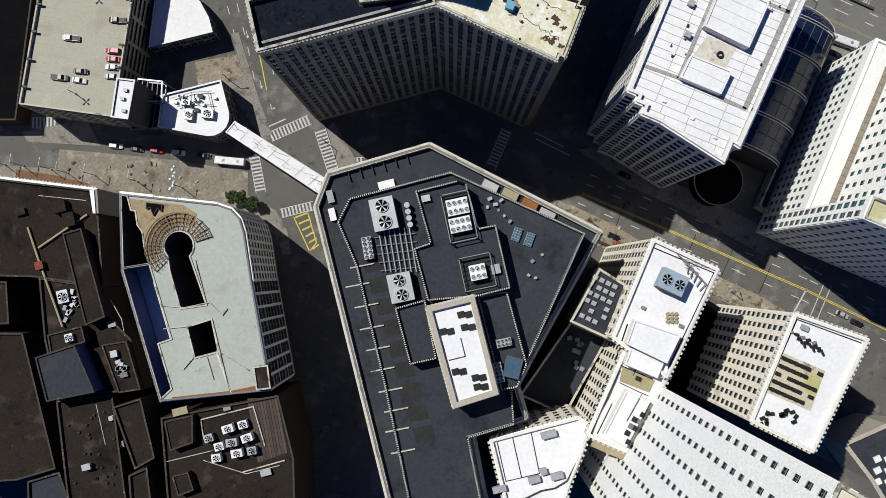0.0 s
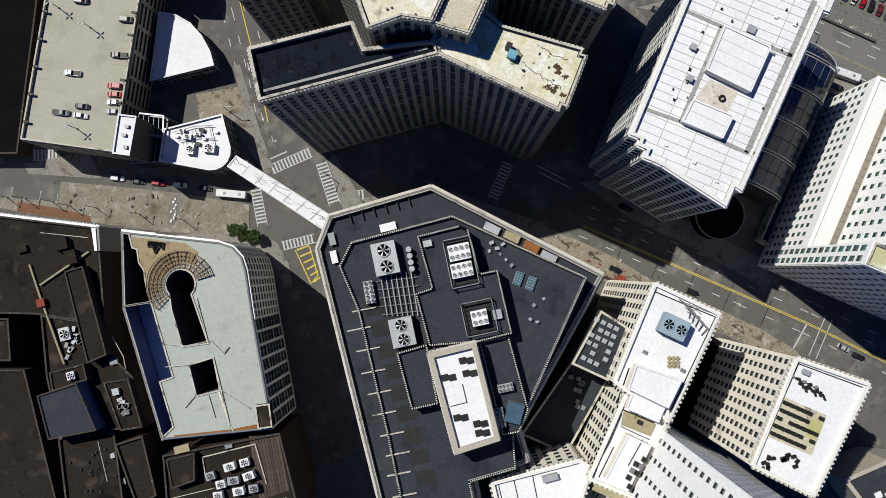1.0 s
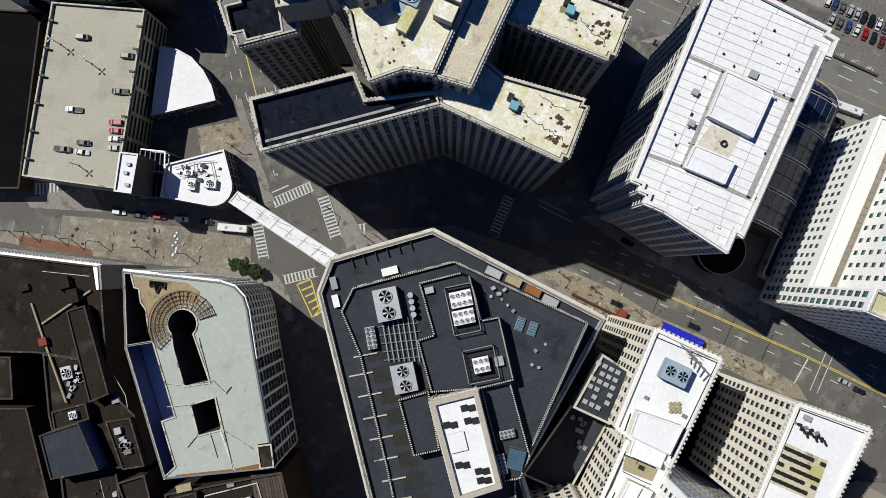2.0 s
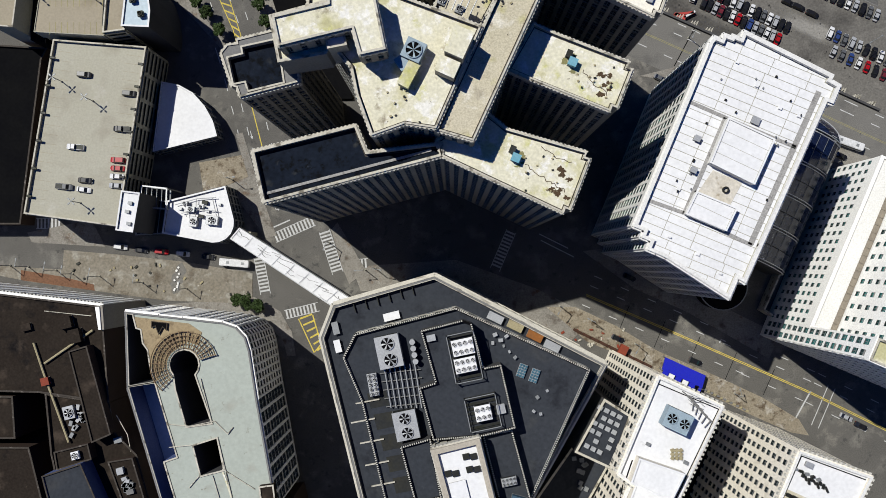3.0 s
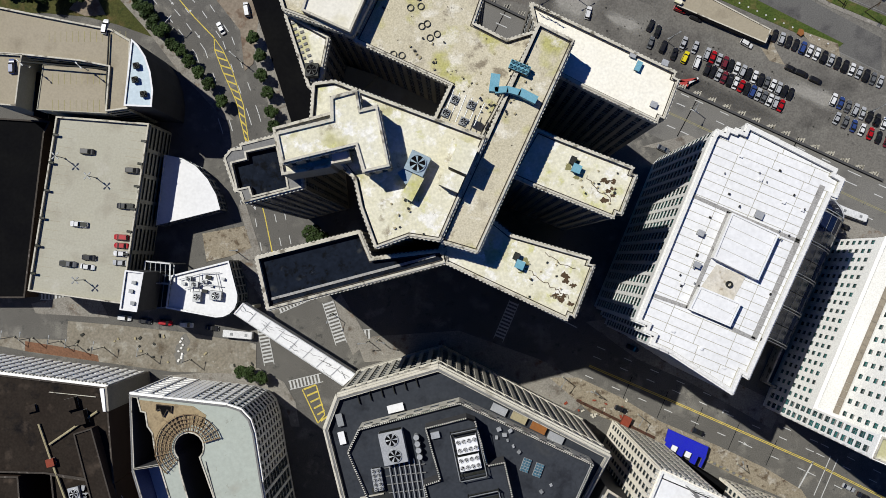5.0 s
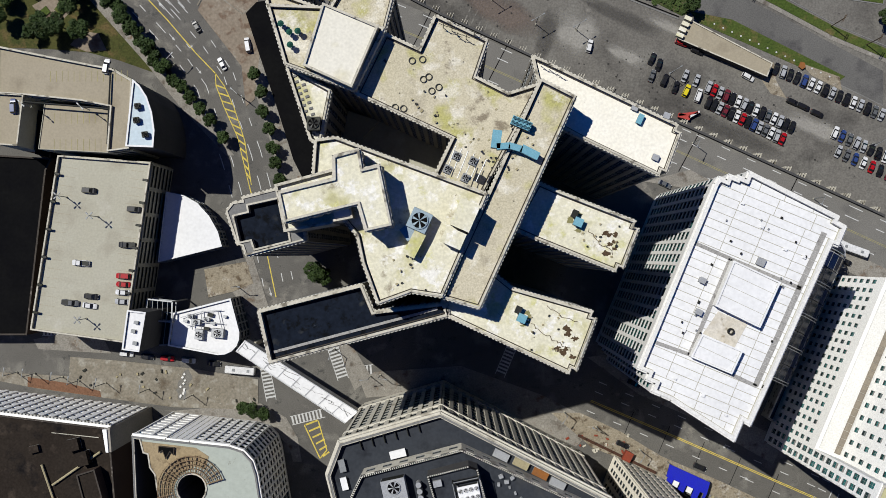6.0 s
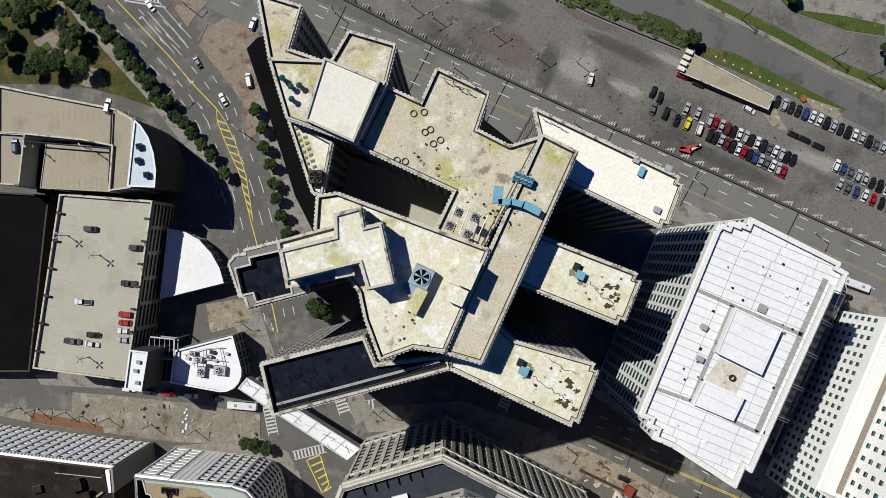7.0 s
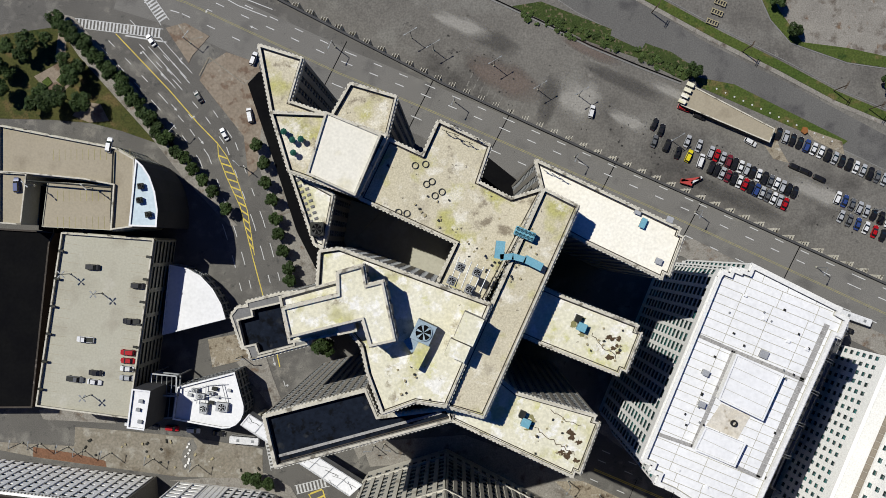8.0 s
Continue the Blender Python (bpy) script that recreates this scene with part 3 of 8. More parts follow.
for a, b, w in ((*XWA, 3.2), (*XWB, 3.6), (*XWC, 3.2), (*XWD, 2.8), (*XWF, 3.2), (*XWT, 3.0), (*XWL, 3.4), (*XWN, 3.2), (*PAD, 3.0)):
    crosswalk(a, b, w)

# pavements, kerbs and plots
LOTP = mat("pale_lot_patch", (0.21, 0.2, 0.178), (0.165, 0.158, 0.14), 0.95, 1.5, 0.2, 0.9, contrast=0.2)
slab("pavement", [(-103.7, 183.5), (-96.8, 185.2), (-88.3, 180.4), (-94.4, 173.6), (-95.7, 171.0)], -0.3, 0.15, PLAZA, "brown paved traffic island at the junction")
slab("pavement", [(-91.9, 165.0), (-89.2, 170.5), (-82.3, 174.7), (-71.2, 170.8), (-70.0, 165.6), (-70.0, 150.0), (-71.9, 133.5), (-74.9, 131.0), (-76.5, 145.2)], -0.3, 0.15, PLAZA, "brown brick-paved corner plaza by the street")
for a, b in (((-88.5, 173.0), (-76.0, 163.4)), ((-76.0, 163.4), (-70.6, 167.6)), ((-92.0, 166.6), (-88.5, 173.0)), ((-99.2, 184.6), (-95.4, 179.2)), ((-95.4, 179.2), (-90.6, 180.2))):
    marking([a, b], 0.5, DIRT, "pale stone kerb across a brown plaza", z=0.17)
slab("pavement", [(-152.0, 32.9), (-126.0, 29.2), (-126.4, 31.4), (-138.0, 34.2), (-152.0, 36.4)], -0.2, 0.19, REDSOIL, "strip of red-brown dug soil beside the old block")
slab("pavement", EASTWALK, -0.3, 0.14, WALK, "pale concrete pavement with street trees")
slab("pavement", [(-137.0, 43.4), (-118.7, 41.9), (-94.6, 39.3), (-70.8, 35.4), (-70.8, 24.8), (-100.5, 25.7), (-148.2, 32.2), (-165.0, 35.5), (-165.0, 38.2), (-137.4, 36.6)], -0.3, 0.16, DIRT, "dusty torn-up pavement of a building site")
slab("pavement", [(-150.0, 49.5), (-127.5, 54.0), (-122.4, 44.5), (-148.3, 46.1)], -0.3, 0.13, WALK, "grey concrete pavement beside the parking garage")
slab("pavement", [(-41.2, 53.0), (-31.2, 36.3), (-37.0, 31.5), (-39.2, 36.5), (-43.4, 50.5)], -0.3, 0.14, WALK, "grey concrete street corner with a kerb ramp")
slab("pavement", PLZC, -0.3, 0.2, TANWALK, "bare brown plot of packed earth")
slab("pavement", [(31.4, 23.7), (41.5, 23.7), (55.6, 17.1), (69.6, 8.6), (89.6, 0.1), (105.6, -7.4), (118.1, -14.9), (121.5, -20.4), (115.5, -19.4), (101.6, -13.4), (85.6, -5.4), (70.6, 0.5), (58.5, 6.6), (45.5, 11.6)], -0.3, 0.15, TANWALK, "wide weathered tan pavement along the street")
slab("pavement", [(-79.8, 66.0), (-72.4, 69.0), (-74.9, 76.6), (-77.0, 84.0), (-74.5, 84.5), (-67.5, 62.0), (-62.5, 48.5), (-66.0, 47.5)], -0.3, 0.12, WALK, "light concrete pavement beside the street")
slab("pavement", [(-35.0, 34.5), (-30.0, 38.0), (0.0, 40.0), (28.0, 30.0), (48.0, 20.0), (40.0, 12.0), (-4.0, 31.0), (-33.0, 29.0)], -0.3, 0.13, WALK, "grey concrete pavement round the department store")
slab("pavement", [(-70.0, 27.0), (-100.0, 24.5), (-104.0, 24.5), (-68.0, 20.0), (-60.0, 12.0), (-58.6, 6.6), (-55.6, 6.6), (-57.0, 15.0), (-61.0, 22.0)], -0.3, 0.13, WALK, "grey concrete pavement round the old store")
slab("pavement", [(44.0, 43.0), (62.0, 30.0), (80.0, 22.0), (108.0, 6.0), (112.0, 14.0), (76.0, 32.0), (52.0, 44.0)], -0.3, 0.13, WALK, "shaded concrete pavement in front of the tower")
slab("pavement", [(64.0, 104.0), (80.0, 108.0), (130.0, 82.0), (150.0, 72.0), (147.0, 66.0), (100.0, 90.0), (76.0, 102.0)], -0.3, 0.13, WALK, "concrete pavement along the wide street")
slab("lawn", PARK, -0.3, 0.1, DRYGRASS, "dry mown grass of a small city park", category="lawn")
slab("pavement", MEDIAN, -0.3, 0.14, WALK, "pale pavement under a row of trees")
slab("pavement", [(-150.5, 167.0), (-140.0, 172.5), (-136.5, 165.0), (-141.0, 160.5), (-147.0, 163.0)], -0.2, 0.14, PLAZA, "paved brown garden terrace in the park")
slab("pavement", [(-143.0, 172.0), (-141.5, 184.0), (-138.5, 184.0), (-139.5, 171.5)], -0.2, 0.145, PLAZA, "brown garden path in the park")
slab("pavement", [(-131.0, 150.5), (-137.0, 153.0), (-133.0, 158.0), (-127.0, 157.0), (-124.0, 151.0)], -0.2, 0.15, PLAZA, "bare trodden earth at the park's edge")
slab("flower_bed", [(-142.5, 165.5), (-139.5, 169.0), (-137.6, 165.5), (-140.0, 163.2)], 0.0, 0.5, GRASS, "square planted bed in a garden terrace", kind="")
slab("flower_bed", [(-147.6, 165.0), (-145.4, 166.8), (-143.8, 164.6), (-145.8, 163.0)], 0.0, 0.5, GRASS, "square planted bed in a garden terrace", kind="")
slab("verge", VERGE, LOW - 0.3, LOW + 0.12, GRASS, "green grass verge between car park and road")
ROADSIDE = [(40.0, 209.0), (67.2, 194.1), (93.0, 179.6), (115.3, 168.2), (135.1, 157.3), (160.0, 146.5)]
slab("verge", shift(ROADSIDE, 0.9) + shift(ROADSIDE, 4.2)[::-1], LOW - 0.3, LOW + 0.12, GRASS, "narrow grass verge beside a road")
slab("verge", VERGE3, LOW - 0.3, LOW + 0.12, GRASS, "curving grass verge beside a road")
slab("road", ROADT, LOW - 0.3, LOW + 0.03, ROADP, "smooth grey lower road past the car park")
slab("verge", [(18.7, 193.6), (29.4, 195.2), (56.5, 184.2), (69.5, 178.7), (76.5, 176.3), (88.0, 168.6), (81.2, 165.6), (64.7, 174.1), (47.1, 180.2), (31.7, 187.5)], LOW - 0.3, LOW + 0.1, SHRUB, "overgrown weedy strip above the car park")
marking(ROADSIDE, 1.5, WALK, "pale concrete footpath along the road", z=LOW + 0.16)
slab("pavement", [(113.1, 194.7), (117.8, 187.6), (123.6, 179.3), (160.0, 172.0), (200.0, 160.0), (200.0, 215.0), (113.0, 215.0)], LOW - 0.3, LOW + 0.06, WALK, "pale worn upper car park with dirt banks")
LOT_EDGE = [(-24.0, 212.0), (11.7, 195.8), (27.6, 188.2), (47.1, 178.3), (65.5, 170.4), (80.0, 164.6)]
marking(LOT_EDGE, 0.5, COPE_D, "grey concrete kerb along the car park's edge", z=LOW + 0.2)
marking(shift(LOT_EDGE, 0.7), 0.45, BITUMEN_SHADE, "dark drain channel behind the kerb", z=LOW + 0.12)
marking(shift(ROADSIDE, 5.0), 0.3, COPE_D, "pale kerb of the upper verge", z=LOW + 0.15)
marking(shift(VERGE3[:6], -0.4), 0.35, COPE_D, "pale kerb round a grass verge", z=LOW + 0.15)
marking(shift(ROADT[4:], 0.3), 0.3, COPE_D, "pale kerb of the lower road", z=LOW + 0.06)
# stall lines in the lower car park
for i in range(26):
    a = Vector((62.0, 151.0)) + Vector((0.9, -0.436)) * i * 2.6
    marking([tuple(a), tuple(a + Vector((-0.436, -0.9)) * 5.0)], 0.1, LOTP, "faint white parking stall line", z=LOW + 0.02)
for r in range(4):
    for i in range(9):
        a = Vector((2.0, 164.5)) + Vector((0.9, -0.436)) * i * 2.7 + Vector((0.436, 0.9)) * r * 3.4
        marking([tuple(a), tuple(a + Vector((0.436, 0.9)) * 2.2)], 0.45, LOTP, "faint white parking stall line", z=LOW + 0.02)
for i in range(14):
    a = Vector((8.0, 172.0)) + Vector((0.9, -0.436)) * i * 2.7
    marking([tuple(a), tuple(a + Vector((-0.436, -0.9)) * 4.5)], 0.1, LOTP, "faint white parking stall line", z=LOW + 0.02)

# worn zones, tar seams, oil spots and covers of the lower car park
LOTD = mat("dark_oil_stain", (0.05, 0.048, 0.044), (0.035, 0.034, 0.032), 0.95, 1.5, 0.06, 0.9, third=(0.145, 0.138, 0.125), edge=(0.55, 0.72), contrast=0.22)
slab("pavement", [(55.4, 186.2), (68.1, 180.8), (65.7, 177.1), (54.6, 182.4)], LOW - 0.3, LOW + 0.14, ROADP, "bare grey concrete pad in the weedy strip")
slab("pavement", [(114.5, 148.6), (108.4, 144.6), (113.4, 136.9), (118.9, 135.4), (115.4, 141.6)], LOW - 0.3, LOW + 0.012, TANWALK, "tan worn ground at the end of the loading hall")
slab("pavement", [(124.0, 148.2), (138.2, 143.0), (139.0, 138.0), (128.0, 143.6)], LOW - 0.3, LOW + 0.13, TANWALK, "trodden dry ground beside the grass verge")


def soft_tone(name, tone, reach=0.9):
    """Dust or dirt that thins out towards the rim of its sheet."""
    m = mat(name, tone, tuple(v * 0.86 for v in tone), 0.95, 1.5, 0.15, 0.9, contrast=0.22)
    n, l = m.node_tree.nodes, m.node_tree.links
    co, mp, ball, noise = n.new("ShaderNodeTexCoord"), n.new("ShaderNodeMapping"), n.new("ShaderNodeTexGradient"), n.new("ShaderNodeTexNoise")
    mp.inputs["Location"].default_value, mp.inputs["Scale"].default_value = (-1.0, -1.0, 0.0), (2.0, 2.0, 0.0)
    ball.gradient_type = "SPHERICAL"
    noise.inputs["Scale"].default_value, noise.inputs["Detail"].default_value = 3.0, 6
    add, cap = n.new("ShaderNodeMath"), n.new("ShaderNodeMapRange")
    add.operation = "MULTIPLY_ADD"
    add.inputs[1].default_value = 1.0
    cap.inputs["From Min"].default_value, cap.inputs["From Max"].default_value, cap.inputs["To Max"].default_value = 0.55, 1.05, reach
    l.new(co.outputs["Generated"], mp.inputs["Vector"])
    l.new(mp.outputs[0], ball.inputs["Vector"])
    l.new(co.outputs["Generated"], noise.inputs["Vector"])
    l.new(ball.outputs["Fac"], add.inputs[0])
    l.new(noise.outputs["Fac"], add.inputs[2])
    l.new(add.outputs[0], cap.inputs["Value"])
    l.new(cap.outputs[0], n["Principled BSDF"].inputs["Alpha"])
    return m


DUSTY, SOOTY, RUSTY = soft_tone("pale_dust", (0.34, 0.325, 0.29)), soft_tone("dark_tyre_dirt", (0.09, 0.086, 0.08), 0.42), soft_tone("brown_dirt", (0.2, 0.16, 0.135), 0.7)
for k, (x, y, a, sx, sy, m, lb) in enumerate((
        (43.2, 159.0, -25, 21.0, 20.0, DUSTY, "pale dust round a lamp post"), (32.0, 159.5, 75, 24.0, 9.0, SOOTY, "dark tyre dirt on the car park"),
        (12.0, 181.0, -25, 26.0, 9.0, SOOTY, "dark tyre dirt on the car park"), (60.0, 165.0, -26, 40.0, 7.0, SOOTY, "dark tyre dirt on the car park"),
        (16.0, 167.0, -27, 36.0, 14.0, RUSTY, "brown dirt on empty stalls"), (61.0, 151.0, -27, 20.0, 7.0, DUSTY, "pale dust on empty stalls"),
        (48.0, 177.0, -24, 28.0, 7.0, RUSTY, "brown dirt along the car park's edge"), (130.0, 124.0, -26, 30.0, 9.0, DUSTY, "pale dust on the car park"),
        (100.0, 122.0, -26, 50.0, 8.0, SOOTY, "dark tyre dirt on the car park"), (0.0, 187.0, -24, 30.0, 8.0, DUSTY, "pale dust on the car park"),
        (80.0, 160.0, -26, 30.0, 6.0, DUSTY, "pale dust on the car park"))):
    bm = bmesh.new()
    face(bm, [(-sx / 2, -sy / 2, 0), (sx / 2, -sy / 2, 0), (sx / 2, sy / 2, 0), (-sx / 2, sy / 2, 0)])
    tagged(part("dirt_patch", bm, m), lb, "dirt patch", kind="structure").matrix_basis = pose(x, y, LOW + 0.04 + 0.005 * k, 0, 0, a)
spots = random.Random(77)
verts, faces = [], []
for i in range(110):
    f, g = spots.random(), spots.random()
    x, y = -6.0 + 150.0 * f, 172.0 - 62.0 * f - 5.0 + 17.0 * g
    if not (LOT_EDGE[0][1] - 0.45 * (x + 24.0) - 1.5 > y):
        continue
    r = spots.choice((0.15, 0.2, 0.28, 0.4))
    k = len(verts)
    verts += [(x + r * spots.uniform(0.7, 1.2) * math.cos(a * 0.785), y + r * spots.uniform(0.7, 1.2) * math.sin(a * 0.785), LOW + 0.115) for a in range(8)]
    faces.append(tuple(range(k, k + 8)))
spot_mesh = bpy.data.meshes.new("oil_spot")
spot_mesh.from_pydata(verts, [], faces)
spot_mesh.materials.append(LOTD)
tagged(new("oil_spot", spot_mesh), "dark oil spots scattered on the lower car park", "oil spots", kind="stuff")
for i in range(14):
    x = 93.0 + i * 3.2
    slab("marker_plate", [(x + 0.35 * math.cos(a * 1.047), 162.6 - 0.47 * (x - 93.0) + 0.35 * math.sin(a * 1.047)) for a in range(6)], LOW + 0.1, LOW + 0.2, PAINT_W, "small white marker plate on the grass verge", kind="", category="marker plate")
slab("dirt_pile", [(123.2, 146.6), (124.0, 148.4), (125.4, 148.0), (125.6, 146.4), (124.4, 145.6)], LOW + 0.1, LOW + 0.9, RUST, "orange-red heap beside the parked cars", kind="", category="heap")

# the wall between the upper street and the lower car park
edge = PLATEAU_EDGE[1:6]
for a, b in zip(edge, edge[1:]):
    a, b = Vector(a), Vector(b)
    u = (b - a).normalized()
    n = Vector((-u.y, u.x))
    slab("retaining_wall", [tuple(a), tuple(b), tuple(b + n * 0.75), tuple(a + n * 0.75)], LOW, 1.0, DARKW, "dark concrete parapet above the lower car park")
wall_post = None
for i in range(46):
    s = i * 5.6
    for a, b in zip(edge, edge[1:]):
        d = (Vector(b) - Vector(a)).length
        if s <= d:
            break
        s -= d
    else:
        break
    u = (Vector(b) - Vector(a)).normalized()
    p = Vector(a) + u * s + Vector((-u.y, u.x)) * 0.9
    ang = math.degrees(math.atan2(u.y, u.x))
    if wall_post is None:
        bm = bmesh.new()
        for k in range(3):
            box(bm, -1.0 + k * 0.9, -0.84 + k * 0.9, -0.2, 1.0 + 0.35 * k, -12.5, 0.8)
        box(bm, -1.0, 0.98, -0.3, -0.1, 0.2, 0.45)
        wall_post = tagged(part("buttress", bm, COPE), "pale steel buttress group on the parapet", "buttress", group="buttresses of the parapet")
        wall_post.matrix_basis = pose(p.x, p.y, 0.0, 0, 0, ang)
    else:
        copy_thing(wall_post, pose(p.x, p.y, 0.0, 0, 0, ang))

# ---- facades ----
def boxes_mesh(name, items, mats):
    """One mesh of many boxes: each is (origin, u, n, u0, u1, v0, v1, w0, w1, material index)."""
    V, F, M = [], [], []
    for o, u, n, u0, u1, v0, v1, w0, w1, mi in items:
        k = len(V)
        for w in (w0, w1):
            for a, v in ((u0, v0), (u1, v0), (u1, v1), (u0, v1)):
                V.append((o[0] + u[0] * a + n[0] * w, o[1] + u[1] * a + n[1] * w, o[2] + v))
        F += [(k + 4, k + 5, k + 6, k + 7), (k, k + 1, k + 5, k + 4), (k + 1, k + 2, k + 6, k + 5), (k + 2, k + 3, k + 7, k + 6), (k + 3, k, k + 4, k + 7)]
        M += [mi] * 5
    me = bpy.data.meshes.new(name)
    me.from_pydata(V, [], F)
    for m in mats:
        me.materials.append(m)
    me.polygons.foreach_set("material_index", M)
    me.update()
    return me


def window_mesh(w, h, style, mats):
    """A window as one skin: panes set back behind a cross of bars, with a sill."""
    xs, ys = (-w / 2, -0.05, 0.05, w / 2), (-0.14, 0.0, h * 0.5, h * 0.5 + 0.08, h)
    V, F, M, seen = [], [], [], {}

    def vert(x, y, d):
        key = (round(x, 4), round(y, 4), round(d, 4))
        if key not in seen:
            seen[key] = len(V)
            V.append((x, -d, y))
        return seen[key]

    def depth(i, j):
        if not (0 <= i < 3 and 0 <= j < 4):
            return 0.0
        return 0.3 if j == 0 else 0.12 if i == 1 or j == 2 else 0.05

    for i in range(3):
        for j in range(4):
            d, x0, x1, y0, y1 = depth(i, j), xs[i], xs[i + 1], ys[j], ys[j + 1]
            mi = 1 if d > 0.1 else 2 if style and j == 3 else 0
            F.append((vert(x0, y0, d), vert(x1, y0, d), vert(x1, y1, d), vert(x0, y1, d)))
            M.append(mi)
            for di, dj, a, b in ((-1, 0, (x0, y1), (x0, y0)), (1, 0, (x1, y0), (x1, y1)), (0, -1, (x0, y0), (x1, y0)), (0, 1, (x1, y1), (x0, y1))):
                e = depth(i + di, j + dj)
                if e < d:
                    F.append((vert(*a, d), vert(*a, e), vert(*b, e), vert(*b, d)))
                    M.append(mi)
    me = bpy.data.meshes.new("window")
    me.from_pydata(V, [], F)
    for m in mats:
        me.materials.append(m)
    me.polygons.foreach_set("material_index", M)
    me.update()
    return me


class Front:
    """Gathers the piers, bands, dentils and windows of one building's fronts, and then builds them."""

    def __init__(self, root, stone, glass, most=225):
        self.root, self.stone, self.glass, self.most = root, stone, glass, most
        self.bands, self.dents, self.wins, self.piers = [], [], [], []
        self.meshes = {}
        self.spandrel = stone

    def side(self, a, b, z0, z1, bay, w, h, floor, depth, band=0.6, base=0.0, dent=0.0, top=0.0, sill=0.5, jut=0.14):
        a, b = Vector((*a, 0)), Vector((*b, 0))
        length = (b - a).length
        if length < 1.5:
            return
        u = (b - a) / length
        n = Vector((u.y, -u.x, 0))
        zt = z1 - top
        rows = max(1, round((zt - z0) / floor))
        fh = (zt - z0) / rows
        cols = max(1, round(length / bay))
        bw = length / cols
        w = min(w, bw * 0.85)
        o = (a.x, a.y, z0)
        half = (bw - w) / 2
        for i in range(cols + 1):
            u0, u1 = max(0.0, i * bw - half), min(length, i * bw + half)
            self.piers.append((o, u, n, u0, u1, 0.0, zt - z0, 0.0, depth))
        for r in range(rows + 1):
            v0 = r * fh - (fh - h) * (1 - sill) if r else 0.0
            v1 = r * fh + (fh - h) * sill if r < rows else zt - z0
            self.bands.append((o, u, n, 0.0, length, v0, v1, 0.0, depth * band, 0))
        if top:
            self.bands.append((o, u, n, -0.1, length + 0.1, zt - z0, z1 - z0, 0.0, depth, 1))
            self.bands.append((o, u, n, -0.3, length + 0.3, z1 - z0 - 0.8, z1 - z0 - 0.02, 0.0, depth + 0.06, 1))
        if dent:
            k = int(length / dent)
            for i in range(k):
                c = (i + 0.5) * length / k
                self.dents.append((o, u, n, c - dent * 0.25, c + dent * 0.25, z1 - z0 - 1.1, z1 - z0 - 0.1, 0.0, depth + jut, 0))
        for r in range(rows - 1, -1, -1):
            for i in range(cols):
                self.wins.append((r * fh + z0, (a.x + u.x * (i + 0.5) * bw, a.y + u.y * (i + 0.5) * bw, z0 + r * fh + (fh - h) * sill), u, n, round(w, 2), round(h, 2)))

    def window_items(self, w, h, style):
        z = (0.0, 0.0, 0.0)
        u, n = (1, 0, 0), (0, -1, 0)
        it = [(z, u, n, -w / 2, w / 2, 0, h, 0.0, 0.05, 0)]
        it += [(z, u, n, -0.05, 0.05, 0, h, 0.05, 0.12, 1), (z, u, n, -w / 2, w / 2, h * 0.5, h * 0.5 + 0.08, 0.05, 0.12, 1)]
        it += [(z, u, n, -w / 2 - 0.1, w / 2 + 0.1, -0.14, 0.0, 0.0, 0.3, 1)]
        if style == 1:
            it += [(z, u, n, -w / 2, w / 2, h * 0.55, h, 0.05, 0.09, 2)]
        return it

    def build(self):
        root = self.root
        rng = random.Random(7)
        if self.bands:
            tagged(part("spandrel_band", boxes_mesh("spandrel_band", self.bands, [self.spandrel, COPE if self.stone == STONE else self.stone]), None, root), kind="stuff")
        if self.dents:
            tagged(part("dentil", boxes_mesh("dentil", self.dents, [DENT]), None, root), kind="stuff")
        piers = sorted(self.piers, key=lambda p: -p[6])
        for p in piers[:90]:
            o, u, n, u0, u1, v0, v1, w0, w1 = p
            key = (round(u1 - u0, 2), round(v1 - v0, 1), round(w1, 2))
            if key not in self.meshes:
                self.meshes[key] = boxes_mesh("pier", [((0, 0, 0), (1, 0, 0), (0, -1, 0), 0, key[0], 0, key[1], 0, key[2], 0)], [self.stone])
            ob = part("pier", self.meshes[key], None, root)
            ob.matrix_basis = Matrix(((u.x, -n.x, 0, o[0] + u.x * u0), (u.y, -n.y, 0, o[1] + u.y * u0), (0, 0, 1, o[2]), (0, 0, 0, 1)))
        rest = [(*p, 0) for p in piers[90:]]
        if rest:
            tagged(part("pier", boxes_mesh("pier", rest, [self.stone]), None, root), kind="stuff")
        self.wins.sort(key=lambda q: -q[0])
        mats = [self.glass, GREY, BLIND]
        temp = {}
        for i, (_, c, u, n, w, h) in enumerate(self.wins[: self.most]):
            key = (w, h, 1 if rng.random() < 0.3 else 0)
            if key not in temp:
                temp[key] = window_mesh(*key, mats)
            ob = part("window", temp[key], None, root)
            ob.matrix_basis = Matrix(((u.x, -n.x, 0, c[0]), (u.y, -n.y, 0, c[1]), (0, 0, 1, c[2]), (0, 0, 0, 1)))
        more = []
        for _, c, u, n, w, h in self.wins[self.most:]:
            for it in self.window_items(w, h, 1 if rng.random() < 0.3 else 0):
                more.append((c, u, n, *it[3:]))
        if more:
            tagged(part("window", boxes_mesh("window", more, mats), None, root), kind="stuff")


DENT = mat("pale_dentil_stone", (0.7, 0.68, 0.6), (0.5, 0.48, 0.42), 0.85, 2.0, 0.3, 0.8)
BLIND = mat("window_blind", (0.4, 0.39, 0.35), (0.3, 0.29, 0.27), 0.8, 1.0, 0.5, 0.8)
TEALGLASS = mat("green_glass", (0.02, 0.05, 0.05), (0.03, 0.2, 0.19), 0.12, 0.5, 0.22, 0.2, bump=0.0, spec=0.5)


